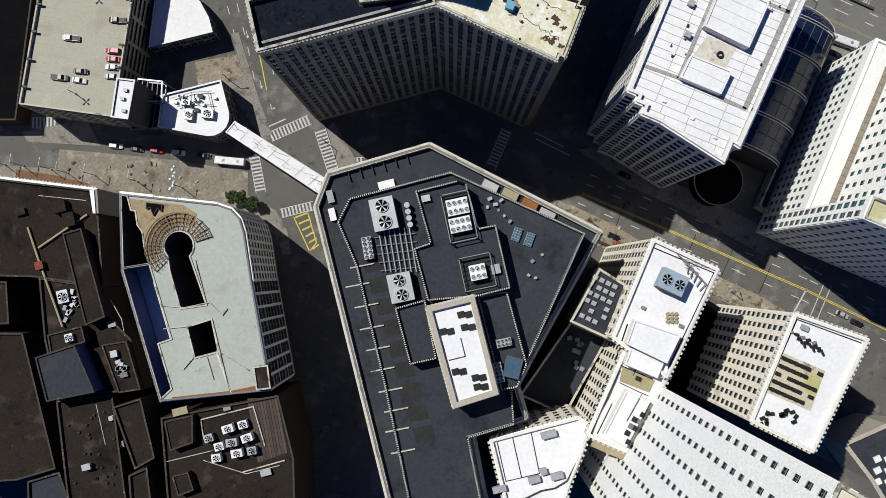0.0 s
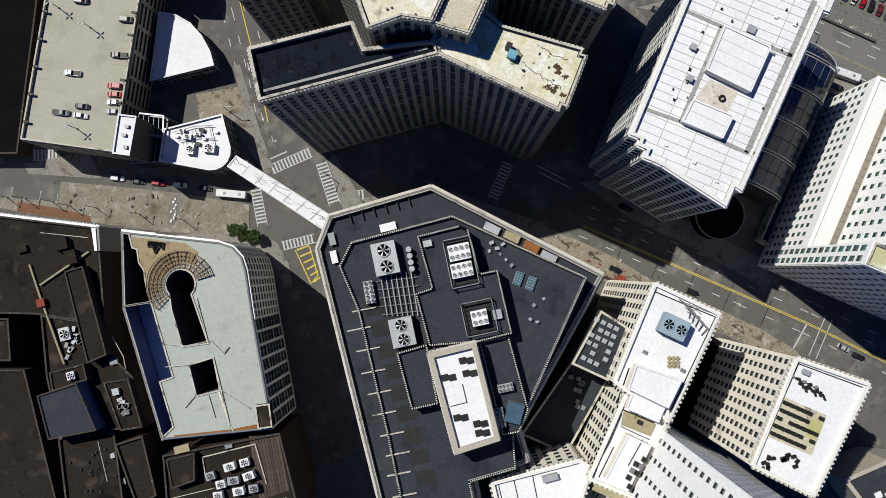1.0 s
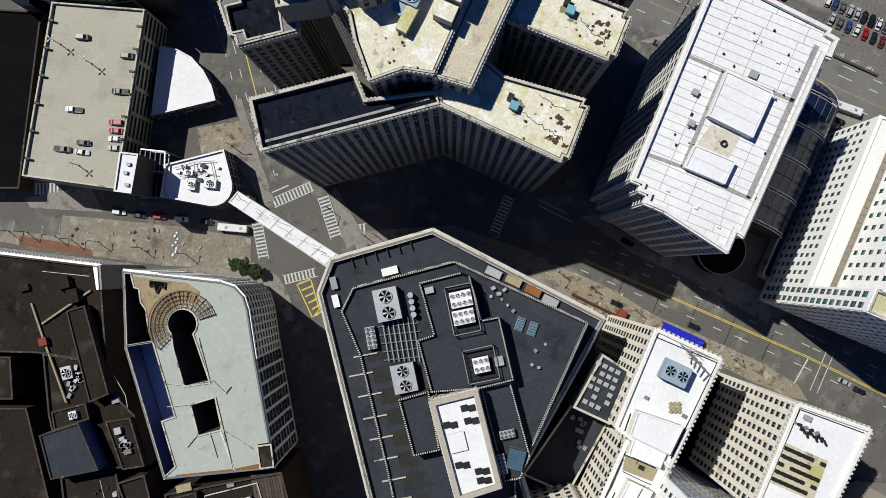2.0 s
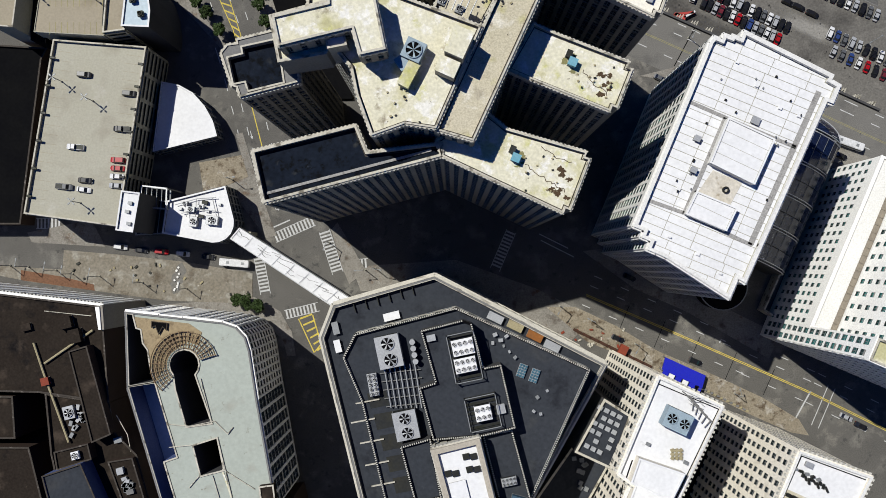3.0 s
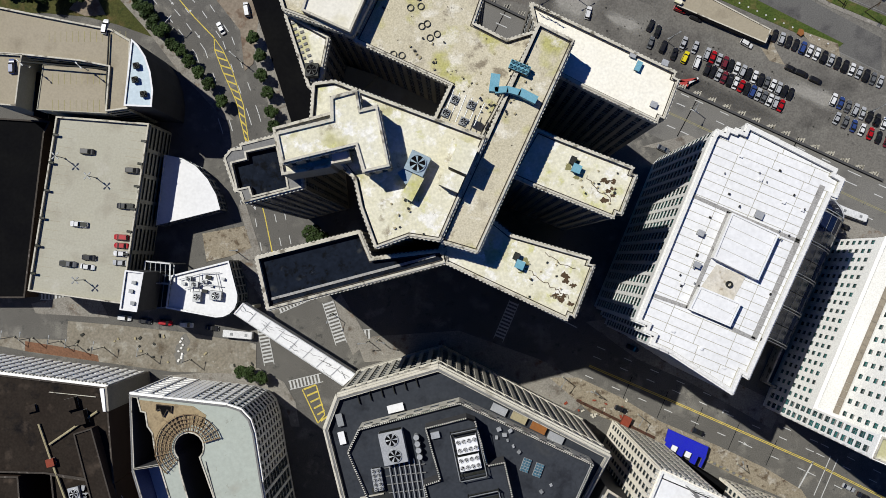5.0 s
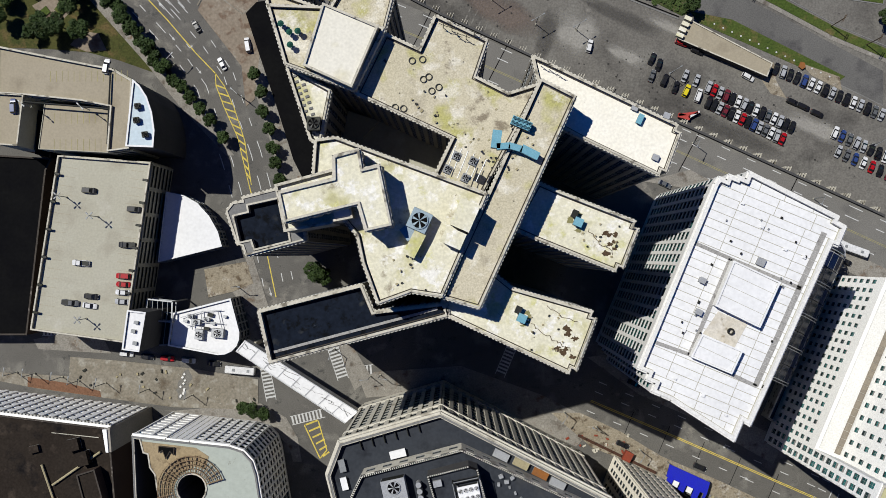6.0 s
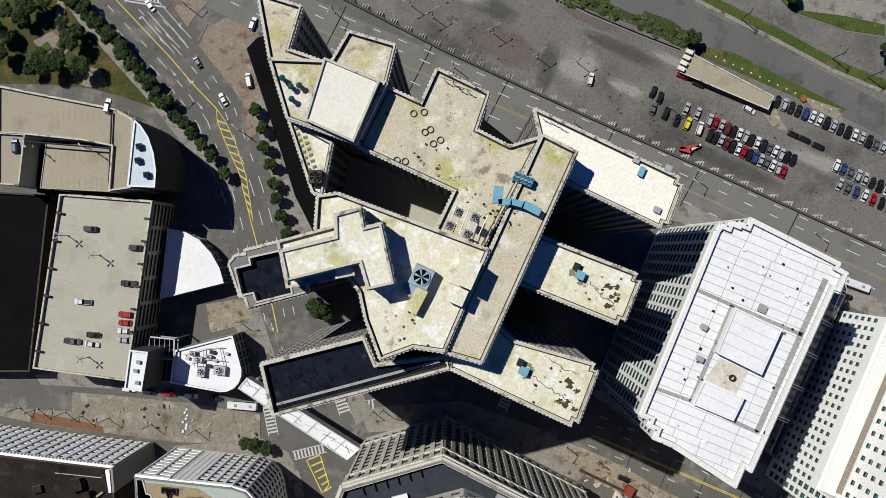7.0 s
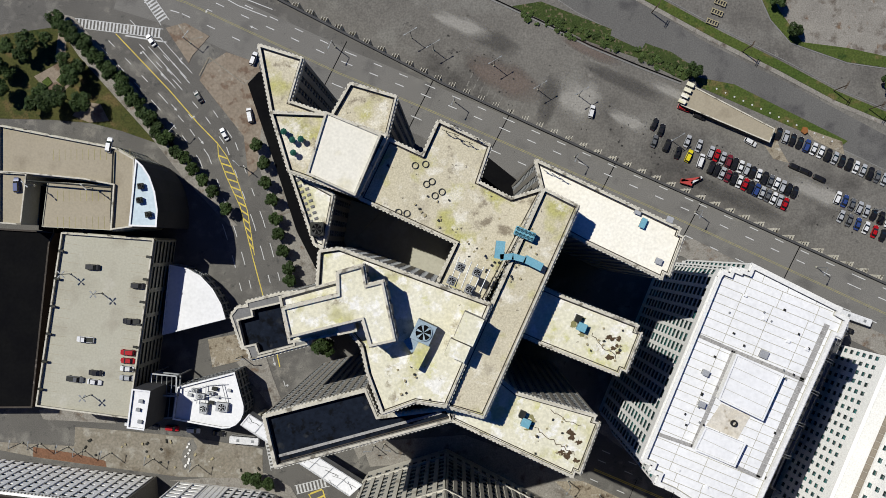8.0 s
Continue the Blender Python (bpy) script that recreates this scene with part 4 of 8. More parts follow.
def fronts(front, poly, z0, z1, skip=(), only=None, **style):
    poly = ccw(poly)
    k = len(poly)
    for i in range(k):
        if i in skip or (only is not None and i not in only):
            continue
        front.side(poly[i], poly[(i + 1) % k], z0, z1, **style)


def building(name, label, poly):
    c = sum((Vector(p) for p in poly), Vector((0, 0))) / len(poly)
    return thing(name, label, "building", (c.x, c.y, 0.0))


def notched(poly, corners, d=1.3):
    """The polygon with small square notches in the named corners."""
    out = []
    for i, p in enumerate(poly):
        if i in corners:
            p, a, b = Vector(p), Vector(poly[i - 1]), Vector(poly[(i + 1) % len(poly)])
            u, v = (a - p).normalized() * d, (b - p).normalized() * d
            out += [tuple(p + u), tuple(p + u + v), tuple(p + v)]
        else:
            out.append(p)
    return out


LM_F1 = notched([(-3.6, 64.3), (26.45, 50.08), (32.1, 64.74), (12.0, 70.6), (5.7, 75.7), (-4.9, 67.9)], (1, 2))
LM_F2 = notched([(12.1, 85.1), (18.2, 82.4), (37.65, 74.45), (42.3, 86.1), (23.6, 93.5), (18.3, 95.9)], (2, 3))
LM_F3 = notched([(17.0, 126.5), (20.5, 111.4), (29.3, 106.6), (48.3, 97.3), (52.7, 109.1)], (3, 4))
LM_WEST = [(-57.2, 89.6), (-54.5, 81.6), (-53.2, 81.2), (-52.4, 78.9), (-38.1, 82.6), (-39.5, 95.2), (-45.0, 94.9), (-53.4, 92.8), (-53.2, 91.9), (-55.6, 91.6)]

# the large office block with three fingers
lm = building("office_block", "cream stone office block with finger wings and flat gravel roofs", LM_CORE)
front = Front(lm, STONE, GLASS)
front.spandrel = SPAN
LMS = dict(bay=2.6, w=1.35, h=2.2, floor=3.9, depth=0.3, band=0.45, dent=0.95, top=3.2, jut=0.24)
for poly, z, rf in ((LM_ARM, 88, BLACKB), (LM_F1, 88, PALE), (LM_F2, 88, PALE), (LM_F3, 87, CLEAN), (LM_SPINE, 96, CREAM), (LM_CORE, 97, PALE), (LM_MAIN, 88, CREAM), (LM_NW, 91, CREAM), (LM_TIP, 87, CREAM), (LM_N2, 86.5, CREAM), (LM_STRIP, 86.5, PALE)):
    block(lm, poly, 0.0, z, STONE, rf, COPE, lip=1.6 if poly is LM_ARM else 0.9, rim=0.45 if poly is LM_ARM else 0.28)
    # dark ring inside each parapet, painting the coping's shadow line
    edge_in = inset(ccw(poly), 0.62 if poly is LM_ARM else 0.45)
    part("gutter", ring_bm(edge_in, 0.24, z - (1.56 if poly is LM_ARM else 0.86), z - (1.5 if poly is LM_ARM else 0.8)), COPE_T, lm)
    fronts(front, poly, 4.0, z - 0.2, **LMS)
fronts(front, LM_WEST, 4.0, 85.8, **LMS)
block(lm, LM_PENT, 96.2, 104.7, STONE_C, PALE, COPE, lip=0.45, rim=0.4)
fronts(front, LM_PENT, 97.5, 104.3, bay=3.5, w=1.2, h=2.4, floor=6.0, depth=0.3, dent=1.4, top=1.2)
block(lm, [(-32.5, 137.7), (-19.6, 132.2), (-25.8, 118.0), (-37.1, 123.2)], 90.0, 93.2, STONE_C, CREAMW, COPE, lip=0.4, rim=0.4)
block(lm, [(-29.6, 90.0), (-28.8, 86.4), (-24.6, 87.2), (-25.4, 91.0)], 88.0, 101.5, STONE_C, WHITE, COPE, lip=0.3, rim=0.3)
block(lm, [(-42.7, 94.9), (-29.2, 98.5), (-27.0, 92.0), (-29.6, 86.0), (-40.6, 84.2)], 86.0, 98.2, STONE, PALE, COPE, lip=0.9, rim=0.5)
part("gutter", prism_bm([(-45.6, 55.2), (-6.0, 65.6), (-6.2, 66.2), (-45.8, 55.8)], 86.38, 86.7), PAD_G, lm)
front.build()
# invented low slab, black only to darken the notch
slab("podium", [(7.9, 137.0), (3.2, 122.0), (11.0, 118.0), (18.2, 120.2), (17.2, 126.3), (20.9, 126.4)], 0.0, 7.0, BITUMEN_SHADE, "black slab added to keep the notch of the office block dark", category="podium")
# court floor, and a low black slab beside the block
slab("courtyard", [(-40.0, 122.0), (-22.9, 116.3), (-33.0, 106.0)], 0.0, 56.0, DECKC, "grey floor of a deep light court", category="courtyard")
slab("courtyard", [(-22.9, 116.3), (-2.4, 106.9), (-7.2, 96.9), (-33.0, 106.0)], 0.0, 55.0, DECKC, "grey floor of a deep light court", category="courtyard")
slab("podium", [(-74.6, 163.3), (-70.8, 167.2), (-66.0, 168.0), (-45.0, 152.0), (-40.0, 120.0), (-36.0, 96.0), (-50.0, 96.0), (-58.0, 112.0), (-63.0, 128.0)], -0.2, 1.5, BITUMEN_SHADE, "low black slab along the office block", category="podium")

# the white-roofed tower with its boxes and glass vault
LU, LC = Vector((0.385, 0.923)), Vector((0.923, -0.385))


def stairs(a, moves):
    """Corners of a stepped edge from a: moves are (along the long side, across)."""
    p, out = Vector(a), []
    for m, k in moves:
        p = p + LU * m + LC * k
        out.append((p.x, p.y))
    return out


POST = [(67.3, 97.4), (46.9, 48.5)] + stairs((46.9, 48.5), ((0, 3.0), (-1.9, 0), (0, 2.6), (-2.4, 0), (0, 2.6))) + [(55.4, 40.2), (72.0, 29.4), (74.3, 34.7), (76.2, 33.5), (98.0, 81.6), (99.6, 81.0), (101.6, 85.8), (99.2, 87.2), (99.8, 88.4), (76.4, 100.4)] + stairs((76.4, 100.4), ((-2.2, 0), (0, -2.4), (-0.6, 0), (0, -2.2), (-1.6, 0), (0, -2.2)))
PAD_T = mat("stained_membrane", (0.72, 0.69, 0.62), (0.55, 0.49, 0.38), 0.85, 1.5, 0.25, 0.8, third=(0.35, 0.3, 0.22), edge=(0.6, 0.75))
po = building("office_tower", "pale stone office tower with a white membrane roof", POST)
front = Front(po, STONE_W, TEALGLASS)
block(po, POST, 0.0, 66.0, STONE_W, DECKC, STONE_W, lip=1.3, rim=0.8)
fronts(front, POST, 5.0, 65.5, bay=3.3, w=2.3, h=2.6, floor=3.9, depth=0.5, band=0.8, top=3.0)
for poly, z in ((POST_BOX, 67.6), (POST_BOX2, 67.2)):
    block(po, poly, 64.6, z, STONE_W, DECKC, WHITE, lip=0.25, rim=0.3)
front.build()


def sheets(root, poly, z, along, width, material, gap=0.14, cuts=(), name="membrane_sheet", avoid=(), lift=0.05):
    """Roofing sheets side by side inside a polygon, each a thin slab of its own."""
    u = Vector(along).normalized()
    n = Vector((-u.y, u.x))
    P = [(Vector(p).dot(u), Vector(p).dot(n)) for p in poly]

    def clip(pts, axis, at, keep):
        """The part of a polygon on one side of a line across the given axis."""
        out = []
        for p, q in zip(pts, pts[1:] + pts[:1]):
            dp, dq = (p[axis] - at) * keep, (q[axis] - at) * keep
            if dp >= 0:
                out.append(p)
            if dp * dq < 0:
                f = dp / (dp - dq)
                out.append((p[0] + (q[0] - p[0]) * f, p[1] + (q[1] - p[1]) * f))
        return out

    lo, hi = min(p[1] for p in P), max(p[1] for p in P)
    k = max(1, round((hi - lo) / width))
    step = (hi - lo) / k
    rng = random.Random(3)
    for i in range(k):
        strip = clip(clip(P, 1, lo + i * step + gap / 2, 1), 1, lo + (i + 1) * step - gap / 2, -1)
        if len(strip) < 3:
            continue
        x0, x1 = min(p[0] for p in strip), max(p[0] for p in strip)
        stops = [x0] + [x0 + (x1 - x0) * f for f in cuts] + [x1]
        for a, b in zip(stops, stops[1:]):
            piece = clip(clip(strip, 0, a + gap / 2, 1), 0, b - gap / 2, -1) if cuts else strip
            if len(piece) < 3 or abs(sum(p[0] * q[1] - q[0] * p[1] for p, q in zip(piece, piece[1:] + piece[:1]))) < 1.0:
                continue
            part(name, prism_bm([tuple(u * p[0] + n * p[1]) for p in piece], z, z + lift + rng.random() * 0.02), material, root)


sheets(po, inset(ccw(POST), 1.0), 64.76, (0.923, -0.385), 2.35, WHITE, cuts=(0.22, 0.49, 0.8), gap=0.16)
for pts, w in (([(61.8, 81.9), (71.6, 77.5), (90.2, 69.5)], 1.0), ([(96.4, 84.4), (77.9, 43.6)], 1.5), ([(71.6, 77.5), (60.4, 51.7)], 1.1), ([(50.1, 55.8), (60.4, 52.1), (78.3, 43.5)], 1.0)):
    for a, b in zip(pts, pts[1:]):
        n_ = max(1, round((Vector(b) - Vector(a)).length / 2.0))
        for i in range(n_):
            p, q = Vector(a).lerp(Vector(b), i / n_), Vector(a).lerp(Vector(b), (i + 0.97) / n_)
            s_ = (q - p).normalized().orthogonal() * w / 2
            part("walk_pad", prism_bm([tuple(p - s_), tuple(q - s_), tuple(q + s_), tuple(p + s_)], 64.8, 64.92), PAD_G, po)
part("paving", prism_bm([(68.2, 63.5), (75.9, 60.1), (72.5, 53.9), (64.1, 57.6)], 64.8, 64.9), PAD_T, po, "tan-stained paving between roof boxes")
sheets(po, inset(ccw(POST_BOX), 0.4), 67.37, (0.9, -0.43), 3.0, WHITE, gap=0.12)
sheets(po, inset(ccw(POST_BOX2), 0.4), 66.97, (0.9, -0.43), 3.0, WHITE, gap=0.12)

# the dark-roofed department store
HIG = [(-6.0, 35.2), (-33.6, 27.2), (-37.0, 18.3), (-10.6, -86.0), (13.8, -86.0), (5.6, -43.6), (20.2, -39.0), (17.6, -30.4), (21.6, -22.9), (40.6, 11.2)]
HIG_IN = [(-0.2, 26.9), (-27.0, 19.9), (-30.1, 13.6), (-25.1, 2.0), (-17.6, -29.2), (-6.0, -84.0), (12.6, -84.0), (4.4, -43.0), (16.4, -39.5), (15.8, -30.9), (21.0, -20.6), (35.2, 10.6)]
hg = building("department_store", "pale stone department store with a stepped black roof", HIG)
front = Front(hg, STONE_G, GLASS)
block(hg, HIG, 0.0, 60.0, STONE_G, BLACK, COPE_D, lip=1.4, rim=0.8)
part("coping_edge", ring_bm(inset(ccw(HIG), -0.1), 0.16, 60.1, 60.3), COPE, hg)
part("coping_edge", ring_bm(inset(ccw(HIG), 0.66), 0.16, 60.1, 60.3), COPE, hg)
fronts(front, HIG, 6.0, 59.5, bay=3.1, w=1.8, h=2.6, floor=4.2, depth=0.5, band=0.45, dent=0.0, top=1.6)
ring = ccw(HIG)
for i in range(len(ring)):
    a, b = Vector((*ring[i], 0)), Vector((*ring[(i + 1) % len(ring)], 0))
    u, length = (b - a).normalized(), (b - a).length
    for z, h, out in ((11.0, 1.0, 0.75), (48.0, 0.8, 0.7), (56.6, 1.3, 1.0)):
        front.bands.append(((a.x, a.y, z), u, Vector((u.y, -u.x, 0)), -0.2, length + 0.2, 0.0, h, 0.0, out, 0))
fronts(front, HIG_IN, 58.6, 65.4, bay=4.6, w=2.4, h=1.7, floor=6.6, depth=0.2, band=0.9, sill=0.6)
for poly, z0, z, rf, wl in ((HIG_IN, 58.0, 66.0, BLACK, STONE_W), (HIG_BLK, 64.0, 71.0, BLACK, DARKW), (HIG_LOW, 64.0, 70.0, BLACK, DARKW), (HIG_E, 64.0, 69.0, BLACK, DARKW)):
    block(hg, poly, z0, z, wl, rf, BITUMEN_SHADE, lip=0.9, rim=0.4)
    ring = ccw(poly)
    for i in range(len(ring)):
        a, b = Vector((*ring[i], 0)), Vector((*ring[(i + 1) % len(ring)], 0))
        if (b - a).length > 3:
            u = (b - a).normalized()
            n = Vector((u.y, -u.x, 0))
            k = int((b - a).length / 0.55)
            front.dents += [((a.x, a.y, z - 0.4), u, n, (j + 0.24) * (b - a).length / k, (j + 0.76) * (b - a).length / k, 0.3, 0.6, -0.36, 0.04, 0) for j in range(k)]
block(hg, HIG_PENT, 64.0, 75.0, STONE_C, WHITE, STONE_C, lip=1.1, rim=1.2)
fronts(front, HIG_PENT, 66.0, 74.0, bay=3.0, w=1.2, h=2.0, floor=7.0, depth=0.3, dent=1.0, top=1.0)
front.build()

# the white railway-tower group
wb = building("hotel_wing", "white brick hotel wings with white roofs round light courts", WB1)
front = Front(wb, STONE_H, GLASS)
WBS = dict(bay=2.9, w=1.45, h=2.1, floor=3.8, depth=0.35, band=0.8, dent=1.3, top=2.5, jut=0.6)
for poly, z, rf in ((WB1, 66.0, WHITE), (WBSP, 64.0, WHITE), (WBL, 61.0, WHITE), (WB2, 66.0, WHITE)):
    block(wb, poly, 0.0, z, STONE_H, rf, STONE_W, lip=0.9, rim=0.5)
    fronts(front, poly, 4.0, z - 0.2, **WBS)

front.build()
# court floor takes its deep shade from the black colour
slab("courtyard", [(70.6, 0.4), (57.4, -27.4), (62.0, -33.0), (80.0, -42.0), (78.6, -38.0), (89.4, -11.2)], 0.0, 9.0, BITUMEN_SHADE, "floor of a deep light court between hotel wings, blackened for shade", category="courtyard")
for poly, z, nm, lb in ((DECKW, 57.0, "low_roof", "black roof terrace crowded with small ventilators"), (PLZ, 40.0, "low_roof", "sunken black court roof with small vents")):
    root = building("annex", lb, poly)
    block(root, poly, 0.0, z, DARKW, BLACK, COPE, lip=0.8, rim=0.5)
tw = building("skyscraper", "tall white stone skyscraper shaft with rows of windows", [(55.9, -30.2), (39.2, -59.6), (80.0, -80.0), (97.0, -50.0)])
SHAFT = [(55.9, -30.2), (39.2, -61.0), (72.0, -79.0), (88.5, -48.5)]
front = Front(tw, STONE_F, GLASS)
block(tw, SHAFT, 0.0, 160.0, STONE_F, PALE, COPE)
fronts(front, SHAFT, 5.0, 160.0, bay=4.8, w=1.25, h=1.8, floor=4.4, depth=0.22, band=0.97)
front.build()

# the court house block with a setback
fd = building("court_house", "white stone block with a setback and square windows", [(108.5, 18.0), (150.0, 40.0)])
front = Front(fd, STONE_F, TEALGLASS)
FU = Vector((0.392, 0.92))
FN = Vector((0.92, -0.392))
fa = Vector((104.9, 14.2))


def fpt(a, b):
    p = fa + FU * a + FN * b
    return (p.x, p.y)


low = [fpt(6.0, 0.0), fpt(6.0, 60.0), fpt(62.0, 60.0), fpt(62.0, 0.0)]
high = [fpt(6.0, 7.6), fpt(6.0, 60.0), fpt(62.0, 60.0), fpt(62.0, 7.6)]
corner = [fpt(0.0, 0.0), fpt(0.0, 60.0), fpt(6.0, 60.0), fpt(6.0, 0.0)]
block(fd, low, 0.0, 35.0, STONE_F, STONE_W, STONE_F, lip=0.6, rim=0.5)
block(fd, high, 34.0, 73.0, STONE_F, PALE, COPE)
block(fd, corner, 0.0, 73.0, STONE_F, PALE, COPE)
front.side(fpt(62.0, 0.0), fpt(6.0, 0.0), 3.0, 34.8, bay=2.9, w=1.35, h=1.9, floor=3.9, depth=0.3, band=0.95, top=4.0)
front.side(fpt(62.0, 7.6), fpt(6.0, 7.6), 36.0, 72.8, bay=3.9, w=1.5, h=2.0, floor=4.2, depth=0.3, band=0.95, top=2.0)
front.side(fpt(6.0, 0.0), fpt(0.0, 0.0), 3.0, 72.8, bay=3.0, w=1.7, h=2.4, floor=4.1, depth=0.22, band=0.95, top=2.0)
front.side(fpt(0.0, 0.0), fpt(0.0, 60.0), 3.0, 72.8, bay=3.9, w=1.5, h=2.0, floor=4.2, depth=0.3, band=0.95, top=2.0)
front.build()
for i in range(22):
    part("roof_slab", prism_bm([fpt(7.0 + i * 2.5, 5.7), fpt(9.4 + i * 2.5, 5.7), fpt(9.4 + i * 2.5, 7.4), fpt(7.0 + i * 2.5, 7.4)], 34.45, 34.8), TANROOF, fd)


# the old department store with the curved corner and open wells
def deck_with_holes(outer, holes, z):
    """A flat roof with openings."""
    bm = bmesh.new()
    edges = []
    for loop in (outer, *holes):
        v = [bm.verts.new((x, y, z)) for x, y in loop]
        edges += [bm.edges.new((v[i], v[(i + 1) % len(v)])) for i in range(len(v))]
    bmesh.ops.triangle_fill(bm, edges=edges, use_beauty=True, use_dissolve=False, normal=(0, 0, 1))
    return bm


def well(root, poly, z0, z1, wall, floor, name="light_well"):
    """The inner walls and floor of an opening in a roof."""
    poly = ccw(poly)
    bm = bmesh.new()
    lo, hi = [bm.verts.new((x, y, z0)) for x, y in poly], [bm.verts.new((x, y, z1)) for x, y in poly]
    for i in range(len(poly)):
        j = (i + 1) % len(poly)
        bm.faces.new((hi[i], hi[j], lo[j], lo[i]))
    w = part(name, bm, wall, root)
    bm = bmesh.new()
    f = bm.faces.new([bm.verts.new((x, y, z0 + 0.02)) for x, y in poly])
    f.normal_update()
    bmesh.ops.triangulate(bm, faces=[f])
    part("well_floor", bm, floor, root)
    part("kerb", ring_bm(inset(poly, -0.45), 0.43, z1 - 0.1, z1 + 0.35), COPE, root)
    return w


# the stepped parapet of the office block's west wing
WEST_IN = [(-55.3, 88.3), (-53.9, 82.2), (-51.0, 82.8), (-50.3, 80.5), (-42.0, 82.5), (-43.6, 92.7), (-51.9, 90.9), (-51.6, 89.2)]
ring = ccw(LM_WEST)
bm = bmesh.new()
lo, hi = [bm.verts.new((x, y, 0.0)) for x, y in ring], [bm.verts.new((x, y, 86.0)) for x, y in ring]
for i in range(len(ring)):
    j = (i + 1) % len(ring)
    bm.faces.new((lo[i], lo[j], hi[j], hi[i]))
part("wall", bm, STONE, lm)
part("parapet_top", deck_with_holes(ring, [ccw(WEST_IN)], 86.0), COPE_D, lm)
part("coping", ring_bm(inset(ring, -0.08), 0.4, 86.0, 86.3), COPE, lm)
well(lm, WEST_IN, 84.4, 86.0, STONE, BLACKB, "parapet_face")

MAYP = [(-99.8, 24.0), (-98.9, 0.8), (-86.9, -38.0), (-54.0, -34.6), (-60.0, -2.0), (-62.3, 12.5), (-63.6, 16.5), (-66.3, 19.4), (-70.5, 20.8)]
my = building("old_store", "old terracotta store with a grey-green roof and open wells", MAYP)
front = Front(my, STONE_F, GLASS)
round_well = [(-81.8 + 4.3 * math.cos(a * math.pi / 8), 8.3 + 4.3 * math.sin(a * math.pi / 8)) for a in range(-2, 11)]
keyhole = round_well + [(-84.2, 0.8), (-80.9, -10.2), (-73.6, -9.2)]
square_well = [(-78.8, -16.1), (-76.5, -24.9), (-69.9, -23.2), (-71.9, -13.9)]
# two recesses added to hold the band of shade on the west roof
terrace = [(-98.4, 1.4), (-90.8, 2.6), (-84.0, -19.4), (-88.0, -20.8), (-83.8, -34.3), (-86.6, -37.0)]
shade_court = [(-99.2, 23.4), (-97.7, 23.2), (-96.6, 19.0), (-95.2, 18.6), (-94.6, 14.6), (-93.1, 12.5), (-92.4, 8.0), (-91.0, 3.2), (-98.3, 2.0)]
bm = bmesh.new()
ring = ccw(MAYP)
lo, hi = [bm.verts.new((x, y, 0.0)) for x, y in ring], [bm.verts.new((x, y, 37.6)) for x, y in ring]
for i in range(len(ring)):
    j = (i + 1) % len(ring)
    bm.faces.new((lo[i], lo[j], hi[j], hi[i]))
part("wall", bm, STONE_W, my)
part("roof", deck_with_holes(ring, [ccw(keyhole), ccw(square_well), ccw(terrace), ccw(shade_court)], 37.6), MAYR, my)
part("coping", ring_bm(inset(ring, -0.15), 0.5, 37.5, 38.0), COPE_D, my)
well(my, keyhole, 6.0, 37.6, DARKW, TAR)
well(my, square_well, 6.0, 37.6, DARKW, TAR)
# blue and dark walls, dark tar floor: shade put into the recesses' colour
well(my, terrace, 28.0, 37.6, SHADEBLUE, WHITE)
well(my, shade_court, 24.0, 37.6, DARKW, TAR)
store_side = ccw(MAYP)
for a, b in zip(store_side, store_side[1:] + store_side[:1]):
    if a == (-70.5, 20.8):
        # street front: hooded windows, a plain stone bay with deep joints, and broad louvred windows
        a, b = Vector(a), Vector(b)
        c, d = a.lerp(b, 0.41), a.lerp(b, 0.66)
        front.side(tuple(a), tuple(c), 3.0, 37.4, bay=3.0, w=2.1, h=1.5, floor=3.8, depth=0.7, band=0.55, top=2.0)
        front.side(tuple(c), tuple(d), 3.0, 37.4, bay=1.9, w=0.3, h=32.0, floor=40.0, depth=0.55, band=0.3, top=1.0)
        front.side(tuple(d), tuple(b), 3.0, 37.4, bay=5.0, w=4.2, h=1.3, floor=3.3, depth=0.8, band=0.7, top=1.6)
    elif a[0] > -71 and b[1] > -3.0 and a[1] > -3.0:
        front.side(a, b, 3.0, 37.4, bay=2.6, w=1.7, h=1.9, floor=3.8, depth=0.6, band=0.6, top=1.4)
    else:
        front.side(a, b, 3.0, 37.4, bay=3.9, w=3.3, h=3.5, floor=4.0, depth=0.35, band=0.6, top=0.6)
front.build()
# tan roof terrace with a curved timber pergola round the keyhole well
part("terrace_floor", prism_bm([(-97.3, 22.6), (-80.5, 20.6), (-76.6, 18.0), (-77.5, 14.0), (-81.0, 15.0), (-86.0, 12.0), (-88.0, 7.0), (-90.2, 3.6), (-90.8, 3.6), (-92.2, 8.1), (-92.8, 12.6), (-94.3, 14.8), (-94.9, 18.8), (-96.3, 19.3)], 37.6, 37.75), OCHRE, my)
block(my, [(-91.5, 21.3), (-86.8, 20.8), (-87.0, 18.6), (-88.2, 19.6), (-89.4, 17.4), (-90.4, 19.9), (-91.6, 19.4)], 37.7, 38.3, TIMBERD, BITUMEN_SHADE, TIMBERD, lip=0.1, rim=0.1, name="awning")
bm = bmesh.new()
prism_bm([(r * math.cos(a), r * math.sin(a)) for r, a in ((5.2, 0.0), (9.6, 0.0), (9.6, 0.02), (5.2, 0.035))], 38.4, 38.52, bm)
board = part("board", bm, TIMBER, my)
